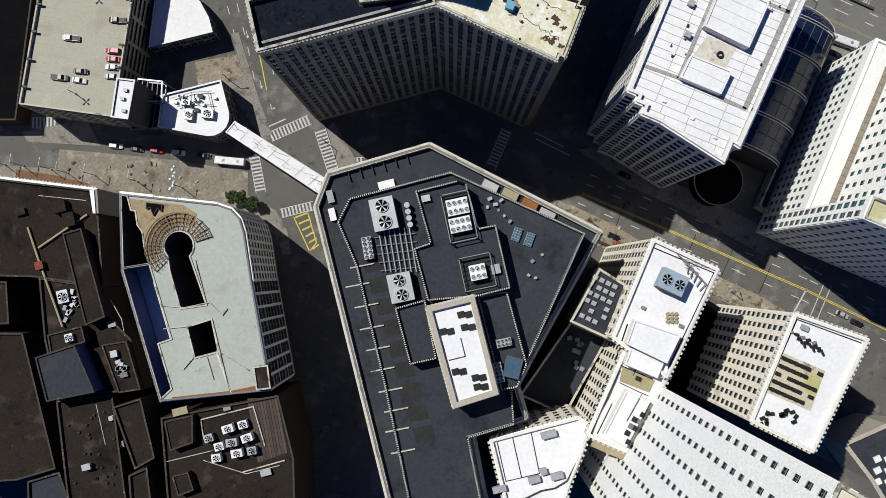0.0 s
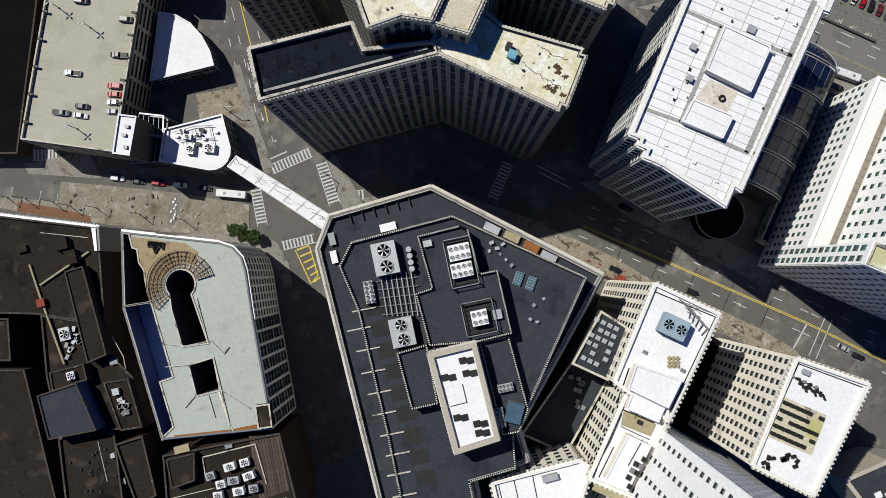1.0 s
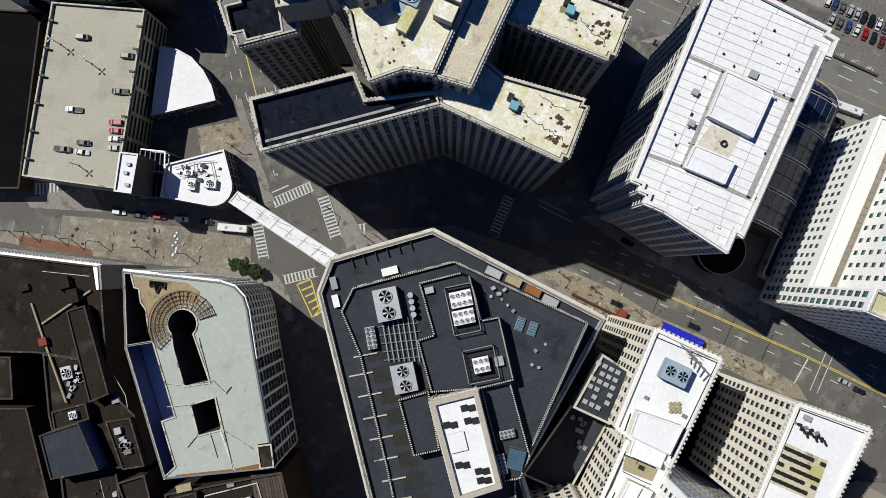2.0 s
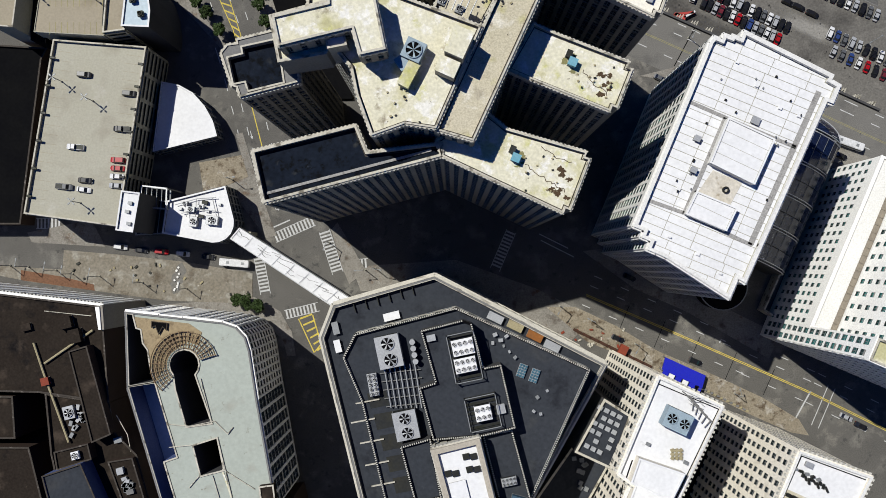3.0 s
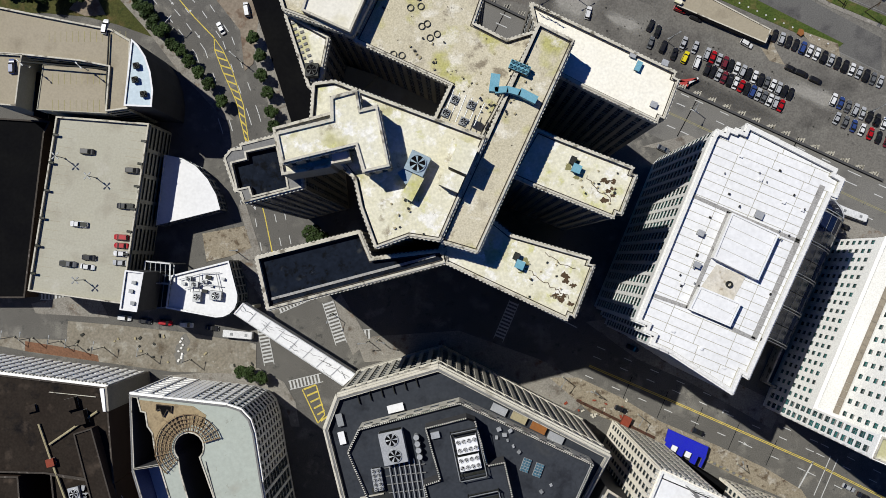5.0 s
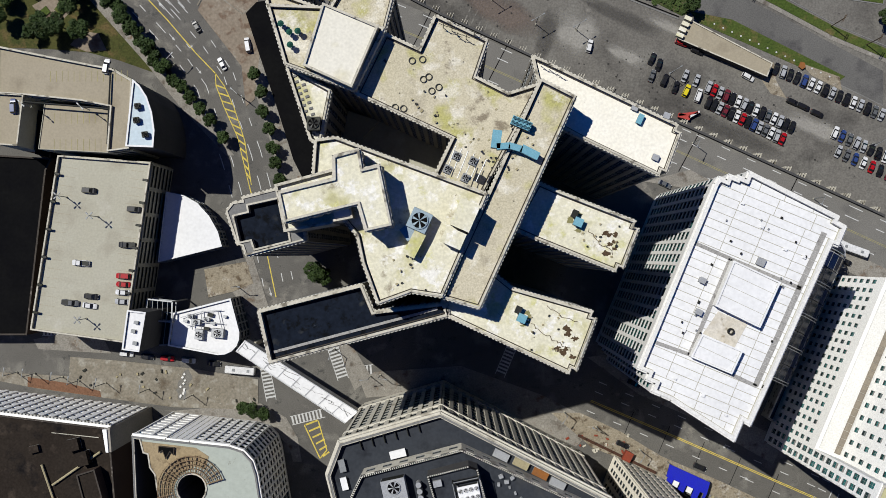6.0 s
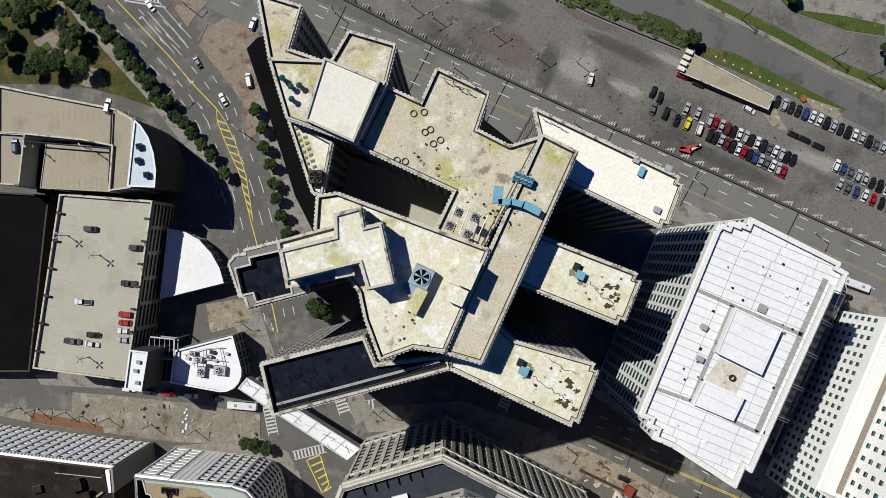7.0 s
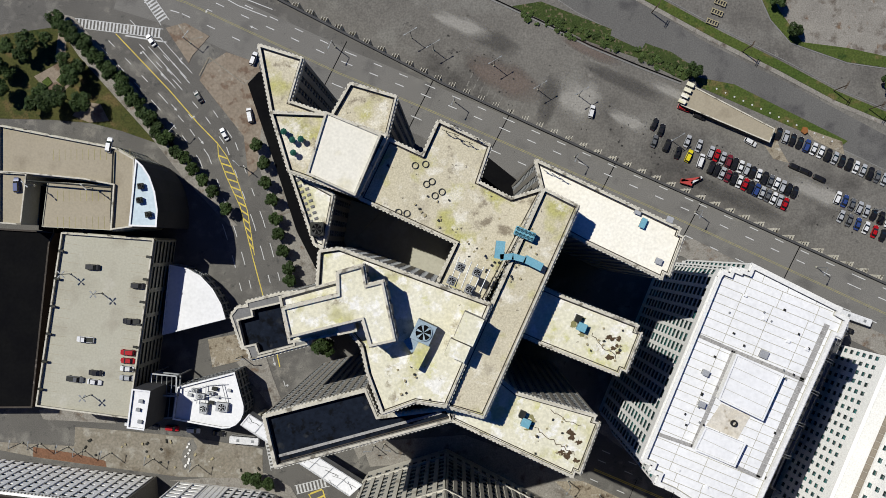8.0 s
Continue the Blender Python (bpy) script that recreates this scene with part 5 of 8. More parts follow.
for i in range(26):
    ob = board if i == 0 else part("board", board.data, None, my)
    ob.matrix_basis = pose(-81.8, 8.3, 0.0, 0, 0, 18 + i * 8.0)
for i in range(14):
    a = math.radians(18 + i * 16.0)
    bm = bmesh.new()
    box(bm, 4.9, 10.3, -0.12, 0.12, 38.55, 38.8)
    ob = part("rafter", bm, TIMBER, my)
    ob.matrix_basis = pose(-81.8, 8.3, 0.0, 0, 0, math.degrees(a))
for r in (5.0, 6.2, 7.4, 8.6, 9.9):
    bm = bmesh.new()
    rows = []
    for i in range(41):
        a = math.radians(16 + i * 5.4)
        rows.append([bm.verts.new((-81.8 + q * math.cos(a), 8.3 + q * math.sin(a), z)) for q, z in ((r, 38.3), (r + 0.16, 38.3), (r + 0.16, 38.6 + 0.03 * r), (r, 38.6 + 0.03 * r))])
    for p, q in zip(rows, rows[1:]):
        for k in range(4):
            bm.faces.new((p[k], p[(k + 1) % 4], q[(k + 1) % 4], q[k]))
    part("ring_beam", bm, TIMBER, my)
part("stain", prism_bm([(-83.5, -36.9), (-83.3, -37.5), (-57.0, -34.9), (-57.2, -33.2), (-66.0, -35.0)], 37.6, 37.64), RUST, my, "orange rust stain along the roof edge")
part("roof_joint", prism_bm([(-70.4, -23.5), (-69.9, -23.4), (-65.4, -36.0), (-65.9, -36.1)], 37.6, 37.8), PALE, my, "pale roof seam")
block(my, [(-58.6, -27.6), (-57.6, -34.4), (-53.4, -33.9), (-54.3, -27.0)], 37.0, 40.0, TAR, TAR, COPE, lip=0.3, rim=0.3)

# the dark brick blocks
def plain_block(name, label, poly, z, wall, roof, cope=COPE_T, lip=0.8, rim=0.4, z0=0.0):
    root = building(name, label, poly)
    block(root, poly, z0, z, wall, roof, cope, lip=lip, rim=rim)
    return root


OLDP = [(-168.0, 32.6), (-168.0, 0.0), (-128.0, -1.0), (-106.5, -4.0), (-109.0, 25.5)]
old = building("old_block", "old brick block with a stained tar roof", OLDP)
front = Front(old, STONE_F, GLASS)
block(old, OLDP, 0.0, 33.0, BRICK, TAR, COPE_T, lip=0.8, rim=0.4)
front.side(OLDP[4], OLDP[0], 2.0, 32.8, bay=3.3, w=2.0, h=1.45, floor=3.9, depth=0.75, band=0.6, dent=1.1, top=2.4, jut=0.4)
# white return wall in a darker stone, its shade put into the colour
part("return_wall", prism_bm([(-109.0, 25.9), (-108.3, 25.9), (-107.7, 18.4), (-108.4, 18.4)], 0.0, 34.2), STONE, old, "stone return of the street front, darkened for shade")
part("parapet_return", prism_bm([(-110.4, 25.4), (-109.1, 25.4), (-108.5, 18.4), (-109.3, 18.4)], 32.6, 34.6), STONE_F, old)
front.build()
plain_block("old_block", "brown brick block with a patched tar roof", [(-126.5, -1.3), (-106.6, -4.2), (-104.6, -13.5), (-98.0, -20.0), (-93.6, -35.3), (-103.2, -36.2), (-120.4, -38.2), (-124.5, -20.0)], 32.6, BRICK, TAR)
for poly, z, lb in (([(-117.5, 12.0), (-112.0, 13.7), (-104.4, -13.0), (-110.2, -15.5)], 36.5, "long brown brick penthouse with a tar roof"), ([(-124.0, -25.0), (-112.4, -21.2), (-106.1, -35.2), (-120.4, -38.0)], 39.0, "plant room with walls coloured shade-blue and a grey flat roof"), ([(-121.9, -18.5), (-111.6, -15.9), (-110.4, -20.6), (-120.9, -24.0)], 36.0, "small brick lift house on a roof"), ([(-105.9, -21.6), (-98.4, -20.4), (-93.9, -35.0), (-100.5, -36.0)], 35.0, "low tar-roofed annex with pipes")):
    # the tall plant room's shaded walls get their blue from the paint
    plain_block("plant_room", lb, poly, z, SHADEBLUE if z == 39.0 else BRICK, BLACK if z == 39.0 else TAR, COPE_T, lip=0.4, rim=0.3, z0=31.8)
plain_block("old_block", "brown brick block with a dotted tar roof", [(-120.4, -38.8), (-103.3, -36.9), (-97.8, -75.0), (-115.6, -75.0)], 33.0, BRICK, TAR)
plain_block("old_block", "narrow brick block with a tar roof", [(-102.8, -40.5), (-94.4, -37.9), (-89.9, -55.8), (-95.9, -59.2)], 33.6, BRICK, TAR)
plain_block("old_block", "narrow brick block with a tar roof", [(-97.6, -61.0), (-92.1, -58.6), (-89.8, -75.0), (-96.4, -75.0)], 34.0, BRICK, TAR)
plain_block("old_block", "old brown brick block with a rusty roof", [(-170.0, -18.4), (-132.7, -18.4), (-121.8, -60.0), (-133.7, -63.5), (-170.0, -66.0)], 30.0, BRICK, TAR)
plain_block("old_block", "old dark brick block with a black roof", [(-170.0, -2.0), (-137.4, -2.5), (-136.4, -15.5), (-170.0, -15.8)], 31.0, BRICK, TAR)
plain_block("old_block", "low dark block at the street", [(-131.5, -64.5), (-121.6, -61.5), (-117.2, -74.0), (-131.0, -75.0)], 28.0, BRICK, BLACK)
hv = plain_block("plant_block", "brick block with a boarded roof of condensers", [(-88.0, -43.7), (-85.1, -75.0), (-47.0, -75.0), (-47.6, -55.8), (-52.5, -36.8)], 34.0, BRICK, TAR)
plain_block("stair_house", "low brick stair house on a roof", [(-86.1, -44.4), (-84.2, -53.0), (-77.4, -50.6), (-77.6, -42.4)], 36.5, BRICK, TAR, COPE_T, 0.3, 0.3, 33.2)
plain_block("stair_house", "low brick stair house on a roof", [(-83.7, -60.7), (-81.9, -66.6), (-77.2, -64.8), (-79.0, -59.5)], 36.0, BRICK, TAR, COPE_T, 0.3, 0.3, 33.2)
# black roof replaces the shadow of a taller neighbour that isn't built
plain_block("old_block", "low building beside the parking garage, its roof blackened for shade", [(-230.0, 118.0), (-230.0, 52.0), (-147.5, 52.0), (-141.0, 108.0), (-139.0, 112.0)], 9.0, BRICK, BITUMEN_SHADE)
plain_block("annex", "cream-edged block with a dark roof of white vents", ANX, 20.0, STONE_C, BLACK, STONE_C, 0.8, 1.2)
slab("podium", [(109.5, -20.0), (125.0, -28.0), (116.0, -48.0), (101.0, -41.0)], 0.0, 14.0, BITUMEN_SHADE, "dark low roof behind the hotel wing", category="podium")
slab("terrace", [(98.5, -44.5), (117.0, -54.0), (119.5, -59.0), (101.0, -49.0)], 0.0, 24.0, PLAZA, "rust-coloured flat terrace roof", category="terrace")


PALESKY = mat("pale_blue_membrane", (0.6, 0.7, 0.74), (0.52, 0.62, 0.67), 0.8, 1.0, 0.15, 0.7, contrast=0.1)


# ---- parking garages and the low casino hall ----
def garage(name, label, poly, z, roof, wall=DECKC, glass=DARKM):
    root = building(name, label, poly)
    block(root, poly, 0.0, z + 1.0, wall, roof, COPE, lip=1.0, rim=0.35)
    fr = Front(root, wall, glass, most=80)
    fronts(fr, poly, 1.0, z, bay=8.5, w=7.4, h=1.7, floor=3.3, depth=0.4, band=0.9)
    fr.build()
    return root


dk = garage("parking_garage", "concrete parking garage with cars on its open top deck", DECK, 20.0, DECKC)
g2 = garage("parking_garage", "tan concrete parking garage with a sunken ramp", GA, 25.5, DECKT)
block(g2, GB, 0.0, 26.5, DECKC, DECKT, COPE, lip=1.0, rim=0.3)
block(g2, GC, 0.0, 23.4, DECKC, DECKT, None, lip=0.3, rim=0.2)
part("ramp", prism_bm([(-139.5, 127.0), (-134.0, 126.0), (-135.5, 111.5), (-140.5, 112.5)], 0.0, 17.0), BITUMEN_SHADE, g2)
block(g2, GW, 0.0, 30.0, DARKW, PALESKY, WHITE, lip=0.4, rim=0.4)
st = building("stair_tower", "white-roofed stair tower beside the parking garage", STAIR)
block(st, STAIR, 0.0, 28.0, DARKW, WHITE, WHITE, lip=0.5, rim=0.35)
lk = building("glass_link", "dark glazed link between garage and hall", LINK)
block(lk, LINK, 0.0, 11.0, GLASS, DARKM, GREY, lip=0.2, rim=0.3)
for i in range(6):
    a, b = Vector(LINK[0]).lerp(Vector(LINK[3]), i / 5), Vector(LINK[1]).lerp(Vector(LINK[2]), i / 5)
    part("roof_rib", line_bm(bmesh.new(), [tuple(a), tuple(b)], 0.3, 11.2), GREY, lk)
fr_ = [(-103.9, 64.4), (-95.6, 63.5), (-95.8, 56.8), (-104.4, 57.4)]
for i in range(4):
    a, b = Vector(fr_[i]), Vector(fr_[(i + 1) % 4])
    u_ = (b - a).normalized().orthogonal() * 0.22
    for z in (11.2, 15.0):
        part("steel_beam", prism_bm([tuple(a - u_), tuple(b - u_), tuple(b + u_), tuple(a + u_)], z, z + 0.4), GALV if z > 12 else GREY, lk)
    part("post", prism_bm([(a.x - 0.2, a.y - 0.2), (a.x + 0.2, a.y - 0.2), (a.x + 0.2, a.y + 0.2), (a.x - 0.2, a.y + 0.2)], 0.0, 15.0), GREY, lk)
for i in range(1, 5):
    a, b = Vector(fr_[0]).lerp(Vector(fr_[1]), i / 5), Vector(fr_[3]).lerp(Vector(fr_[2]), i / 5)
    part("steel_beam", line_bm(bmesh.new(), [tuple(a), tuple(b)], 0.16, 14.9), GREY, lk)
wl = building("entrance_hall", "white-roofed curved entrance hall beside the street", WEL)
front = Front(wl, GREY, GLASS, most=60)
block(wl, WEL, 0.0, 13.5, DARKW, WHITE, WHITE, lip=0.7, rim=0.4)
fronts(front, WEL, 0.5, 12.8, bay=3.2, w=2.6, h=2.6, floor=4.0, depth=0.25, band=0.8)
front.build()
cs = building("low_hall", "quarter-round low hall with a white roof", CAS)
front = Front(cs, GREY, GLASS, most=60)
block(cs, CAS, 0.0, 9.0, DARKW, WHITE, WHITE, lip=0.3, rim=0.25)
fronts(front, CAS, 0.5, 8.5, bay=2.6, w=2.1, h=2.6, floor=4.0, depth=0.2, band=0.8)
front.build()
# the skybridge: a long white box on struts, with cross bracing on its roof
br = building("skybridge", "white enclosed skybridge crossing above the junction", BRIDGE)
block(br, BRIDGE, 9.0, 13.8, GALV, WHITE, WHITE, lip=0.15, rim=0.25)
b0, b1, b2, b3 = (Vector(p) for p in BRIDGE)
for i in range(8):
    a, b = b0.lerp(b3, i / 8), b1.lerp(b2, i / 8)
    c, d = b0.lerp(b3, (i + 1) / 8), b1.lerp(b2, (i + 1) / 8)
    part("rib", line_bm(bmesh.new(), [tuple(c), tuple(d)], 0.2, 13.87), GALV, br)
seam = random.Random(17)
for k in range(16):
    f, g = seam.random() * 0.94, seam.uniform(0.12, 0.88)
    pts = []
    for j in range(seam.randint(3, 7)):
        p = b0.lerp(b3, min(f, 0.985)).lerp(b1.lerp(b2, min(f, 0.985)), min(0.93, max(0.07, g)))
        pts.append(tuple(p))
        f, g = f + seam.uniform(0.005, 0.045), g + seam.uniform(-0.1, 0.1)
    part("seam", line_bm(bmesh.new(), pts, seam.uniform(0.07, 0.17), 13.862 + 0.001 * k), DARKM if k % 3 else COPE_D, br, "dark weathered seam on white roofing")
for s in (0.02, 0.98):
    part("roof_edge", line_bm(bmesh.new(), [tuple(b0.lerp(b1, s)), tuple(b3.lerp(b2, s))], 0.22, 13.98), GALV, br)
for p in (b0.lerp(b2, 0.06), b0.lerp(b2, 0.94)):
    part("column", prism_bm([(p.x - 0.6, p.y - 0.6), (p.x + 0.6, p.y - 0.6), (p.x + 0.6, p.y + 0.6), (p.x - 0.6, p.y + 0.6)], 0.0, 9.1), DECKC, br)

# the glass vault and the round glass drum beside the office tower
vt = thing("glass_vault", "dark blue ribbed glass barrel vault beside the tower", "glass roof", (96.0, 60.0, 0.0))
vu, vn = Vector((0.413, 0.91)), Vector((0.91, -0.413))
v0_ = Vector((76.2, 33.5)) + vn * 15.0


def vault_point(s, a, r=13.0, rise=8.0):
    """A point of the barrel: s metres along, a in degrees from the east springing."""
    c = v0_ + vu * s + vn * r * math.cos(math.radians(a))
    return (c.x, c.y, 12.0 + rise * math.sin(math.radians(a)))


def arch(s, w, r, rise, material, name):
    bm = bmesh.new()
    for k in range(24):
        a0, a1 = 180 * k / 24, 180 * (k + 1) / 24
        A = [vault_point(s - w / 2, a0, r, rise), vault_point(s + w / 2, a0, r, rise), vault_point(s + w / 2, a1, r, rise), vault_point(s - w / 2, a1, r, rise)]
        B = [vault_point(s - w / 2, a0, r - 0.4, rise - 0.4), vault_point(s + w / 2, a0, r - 0.4, rise - 0.4), vault_point(s + w / 2, a1, r - 0.4, rise - 0.4), vault_point(s - w / 2, a1, r - 0.4, rise - 0.4)]
        for q in ((A[0], A[1], A[2], A[3]), (A[0], A[3], B[3], B[0]), (A[1], B[1], B[2], A[2])):
            face(bm, q)
    part(name, bm, material, vt)


for k in range(4):
    for j in range(12):
        a0, a1 = 180 * j / 12 + 0.7, 180 * (j + 1) / 12 - 0.7
        for h in range(2):
            s0, s1 = 14.7 + 11.4 * k + 5.7 * h + 0.12, 14.7 + 11.4 * k + 5.7 * (h + 1) - 0.12
            bm = bmesh.new()
            face(bm, [vault_point(s0, a0), vault_point(s1, a0), vault_point(s1, a1), vault_point(s0, a1)])
            part("pane", bm, VAULT, vt)
for k in range(5):
    arch(14.3 + 11.4 * k, 0.25, 13.3, 8.3, GALV, "rib")
    arch(15.2 + 11.4 * k, 0.25, 13.3, 8.3, GALV, "rib")
for j in range(1, 12):
    a = 180 * j / 12
    part("purlin", line_bm(bmesh.new(), [vault_point(14.7, a)[:2], vault_point(60.3, a)[:2]], 0.14, vault_point(0, a)[2] + 0.02), COPE_D, vt)
# the rounded north end
for j in range(12):
    for h in range(3):
        a0, a1, e0, e1 = 180 * j / 12 + 0.6, 180 * (j + 1) / 12 - 0.6, 30 * h + 0.8, 30 * (h + 1) - 0.8
        bm = bmesh.new()
        q = []
        for a, e in ((a0, e0), (a1, e0), (a1, e1), (a0, e1)):
            c = v0_ + vu * (60.6 + 6.0 * math.cos(math.radians(e)) * math.sin(math.radians(a))) + vn * 13.0 * math.cos(math.radians(a)) * math.cos(math.radians(e))
            q.append((c.x, c.y, 12.0 + 8.0 * math.sin(math.radians(e))))
        face(bm, q)
        part("pane", bm, VAULT, vt)
for e, w in ((0, 0.5), (30, 0.3)):
    bm = bmesh.new()
    pts = [v0_ + vu * (60.6 + 6.3 * math.cos(math.radians(e)) * math.sin(math.radians(a))) + vn * 13.3 * math.cos(math.radians(a)) * math.cos(math.radians(e)) for a in range(0, 181, 10)]
    part("rim", line_bm(bm, [tuple(p) for p in pts], w, 12.1 + 8.0 * math.sin(math.radians(e))), GALV, vt)
c0, c1 = v0_ + vu * 14.4, v0_ + vu * 60.6
part("wall", prism_bm([tuple(c0 + vn * 12.9), tuple(c1 + vn * 12.9), tuple(c1 + vn * 8 + vu * 4.5), tuple(c1 + vu * 5.6), tuple(c1 - vn * 8 + vu * 4.5), tuple(c1 - vn * 12.9), tuple(c0 - vn * 12.9)], 0.0, 11.9), DARKW, vt)
dr = thing("glass_drum", "round black entrance drum with a thin grey rim", "entrance", (90.1, 31.2, 0.0))
bm = bmesh.new()
bmesh.ops.create_cone(bm, cap_ends=True, segments=32, radius1=8.0, radius2=8.0, depth=7.0, matrix=Matrix.Translation((90.1, 31.2, 3.5)))
part("drum", bm, BITUMEN_SHADE, dr)
part("rim", ring_bm([(90.1 + 8.3 * math.cos(i * math.pi / 16), 31.2 + 8.3 * math.sin(i * math.pi / 16)) for i in range(32)], 0.3, 6.8, 7.2), GREY, dr)
slab("wall_rail", [(110.2, 35.4), (104.7, 23.2), (107.5, 21.4), (107.2, 20.9), (104.0, 22.9), (109.7, 35.7)], 0.0, 6.0, COPE, "pale low wall between the towers", category="wall")

# ---- roof plant ----
MOSS = mat("olive_roof_stain", (0.3, 0.28, 0.12), (0.2, 0.18, 0.09), 0.9, 2.5, 0.8, 0.9)
STAIN = mat("brown_tar_stain", (0.06, 0.038, 0.022), (0.12, 0.08, 0.045), 0.9, 2.5, 0.8, 0.9, contrast=0.3)


def disc(bm, r, z0, z1, seg=16, mi=0, inner=0.0):
    """An upright ring or cylinder round the origin."""
    for i in range(seg):
        a, b = 2 * math.pi * i / seg, 2 * math.pi * (i + 1) / seg
        P = [(r * math.cos(a), r * math.sin(a)), (r * math.cos(b), r * math.sin(b))]
        Q = [(inner * math.cos(a), inner * math.sin(a)), (inner * math.cos(b), inner * math.sin(b))]
        face(bm, [(*P[0], z0), (*P[1], z0), (*P[1], z1), (*P[0], z1)], mi)
        face(bm, [(*P[0], z1), (*P[1], z1), (*Q[1], z1), (*Q[0], z1)][: 4 if inner else 3], mi)
        if inner:
            face(bm, [(*Q[1], z0), (*Q[0], z0), (*Q[0], z1), (*Q[1], z1)], mi)
    return bm


def put(ob, x, y, z, turn):
    ob.matrix_parent_inverse.identity()
    ob.matrix_basis = pose(x, y, z, 0, 0, turn)
    return ob


def fan_unit(at, turn, size, height, fans, label, casing=GALV, legs=True, cell=None, name="condenser"):
    """A plant box on feet with round fans in its top: fans is (columns, rows)."""
    sx, sy = size
    root = thing(name, label, "roof plant", at, turn)
    bm = bmesh.new()
    box(bm, -sx / 2, sx / 2, -sy / 2, sy / 2, 0.5, height)
    bmesh.ops.bevel(bm, geom=bm.edges[:], offset=0.06, segments=1, affect="EDGES")
    put(part("casing", bm, casing, root), 0, 0, 0, 0)
    for cx in (-1, 1):
        for cy in (-1, 1):
            bm = bmesh.new()
            box(bm, cx * (sx / 2 - 0.3) - 0.12, cx * (sx / 2 - 0.3) + 0.12, cy * (sy / 2 - 0.3) - 0.12, cy * (sy / 2 - 0.3) + 0.12, 0.0, 0.55)
            put(part("foot", bm, DARKM, root), 0, 0, 0, 0)
    for s in (-1, 1):
        bm = bmesh.new()
        box(bm, -sx / 2 + 0.2, sx / 2 - 0.2, s * sy / 2 - 0.04, s * sy / 2 + 0.04, 0.7, height - 0.3)
        put(part("grille", bm, DARKM, root), 0, 0, 0, 0)
    nx, ny = fans
    r = min(sx / nx, sy / ny) * 0.42
    meshes = {}
    for i in range(nx):
        for j in range(ny):
            x, y = -sx / 2 + (i + 0.5) * sx / nx, -sy / 2 + (j + 0.5) * sy / ny
            if "shroud" not in meshes:
                meshes["shroud"] = disc(bmesh.new(), r, height - 0.1, height + 0.35, 16, 0, r * 0.9)
                meshes["well"] = disc(bmesh.new(), r * 0.9, height - 0.1, height + 0.03, 16)
                bl = bmesh.new()
                hub = bl.verts.new((0, 0, height + 0.2))
                for b in range(6):
                    a = 2 * math.pi * b / 6
                    c, s = math.cos(a), math.sin(a)
                    q = [(r * 0.86, -r * 0.16), (r * 0.86, r * 0.14)]
                    bl.faces.new([hub] + [bl.verts.new((u * c - v * s, u * s + v * c, height + 0.14 + (0.06 if v > 0 else 0))) for u, v in q])
                meshes["rotor"] = bl
                obs = {k: part(k, v, {"shroud": casing, "well": BITUMEN_SHADE, "rotor": casing}[k], root) for k, v in meshes.items()}
                meshes = {k: o.data for k, o in obs.items()}
                fan = obs
            else:
                fan = {k: part(k, m, None, root) for k, m in meshes.items()}
            for k, o in fan.items():
                if k == "shroud":
                    put(o, x, y, 0, 0)
                else:
                    o.parent = fan["shroud"]
                    put(o, 0, 0, 0, 0)
    return root


def roof_box(at, turn, size, height, material, label, name="roof_box", cap=None):
    """A plain plant box on a kerb with an overhanging lid."""
    sx, sy = size
    if max(sx, sy) < 1.3:
        bm = bmesh.new()
        box(bm, -sx / 2, sx / 2, -sy / 2, sy / 2, 0.0, height)
        box(bm, -sx / 2 - 0.08, sx / 2 + 0.08, -sy / 2 - 0.08, sy / 2 + 0.08, height, height + 0.1)
        box(bm, -sx / 2 - 0.1, sx / 2 + 0.1, -sy / 2 - 0.1, sy / 2 + 0.1, 0.0, 0.12)
        ob = tagged(part(name, bm, material), label, "roof plant")
        ob.matrix_basis = pose(*at, 0, 0, turn)
        return ob
    root = thing(name, label, "roof plant", at, turn)
    bm = bmesh.new()
    box(bm, -sx / 2, sx / 2, -sy / 2, sy / 2, 0.0, height)
    put(part("body", bm, material, root), 0, 0, 0, 0)
    bm = bmesh.new()
    box(bm, -sx / 2 - 0.12, sx / 2 + 0.12, -sy / 2 - 0.12, sy / 2 + 0.12, height, height + 0.14)
    put(part("lid", bm, cap or material, root), 0, 0, 0, 0)
    bm = bmesh.new()
    box(bm, -sx / 2 - 0.06, sx / 2 + 0.06, -sy / 2 - 0.06, sy / 2 + 0.06, 0.0, 0.2)
    put(part("kerb", bm, COPE_D, root), 0, 0, 0, 0)
    return root


def pipe(pts, r, material, label, name="pipe"):
    """A round pipe through points, on short stands."""
    V, F, k = [], [], 8
    for a, c in zip(pts, pts[1:]):
        a, c = Vector(a), Vector(c)
        d = (c - a).normalized()
        s = d.orthogonal().normalized()
        q = d.cross(s)
        n0 = len(V)
        for e in (a - d * r * 0.6, c + d * r * 0.6):
            for i in range(k):
                t = 2 * math.pi * i / k
                V.append(tuple(e + (s * math.cos(t) + q * math.sin(t)) * r))
        F += [(n0 + i, n0 + (i + 1) % k, n0 + k + (i + 1) % k, n0 + k + i) for i in range(k)]
        F += [tuple(n0 + i for i in range(k))[::-1], tuple(n0 + k + i for i in range(k))]
    me = bpy.data.meshes.new(name)
    me.from_pydata(V, [], F)
    return tagged(part(name, me, material), label, "pipe")


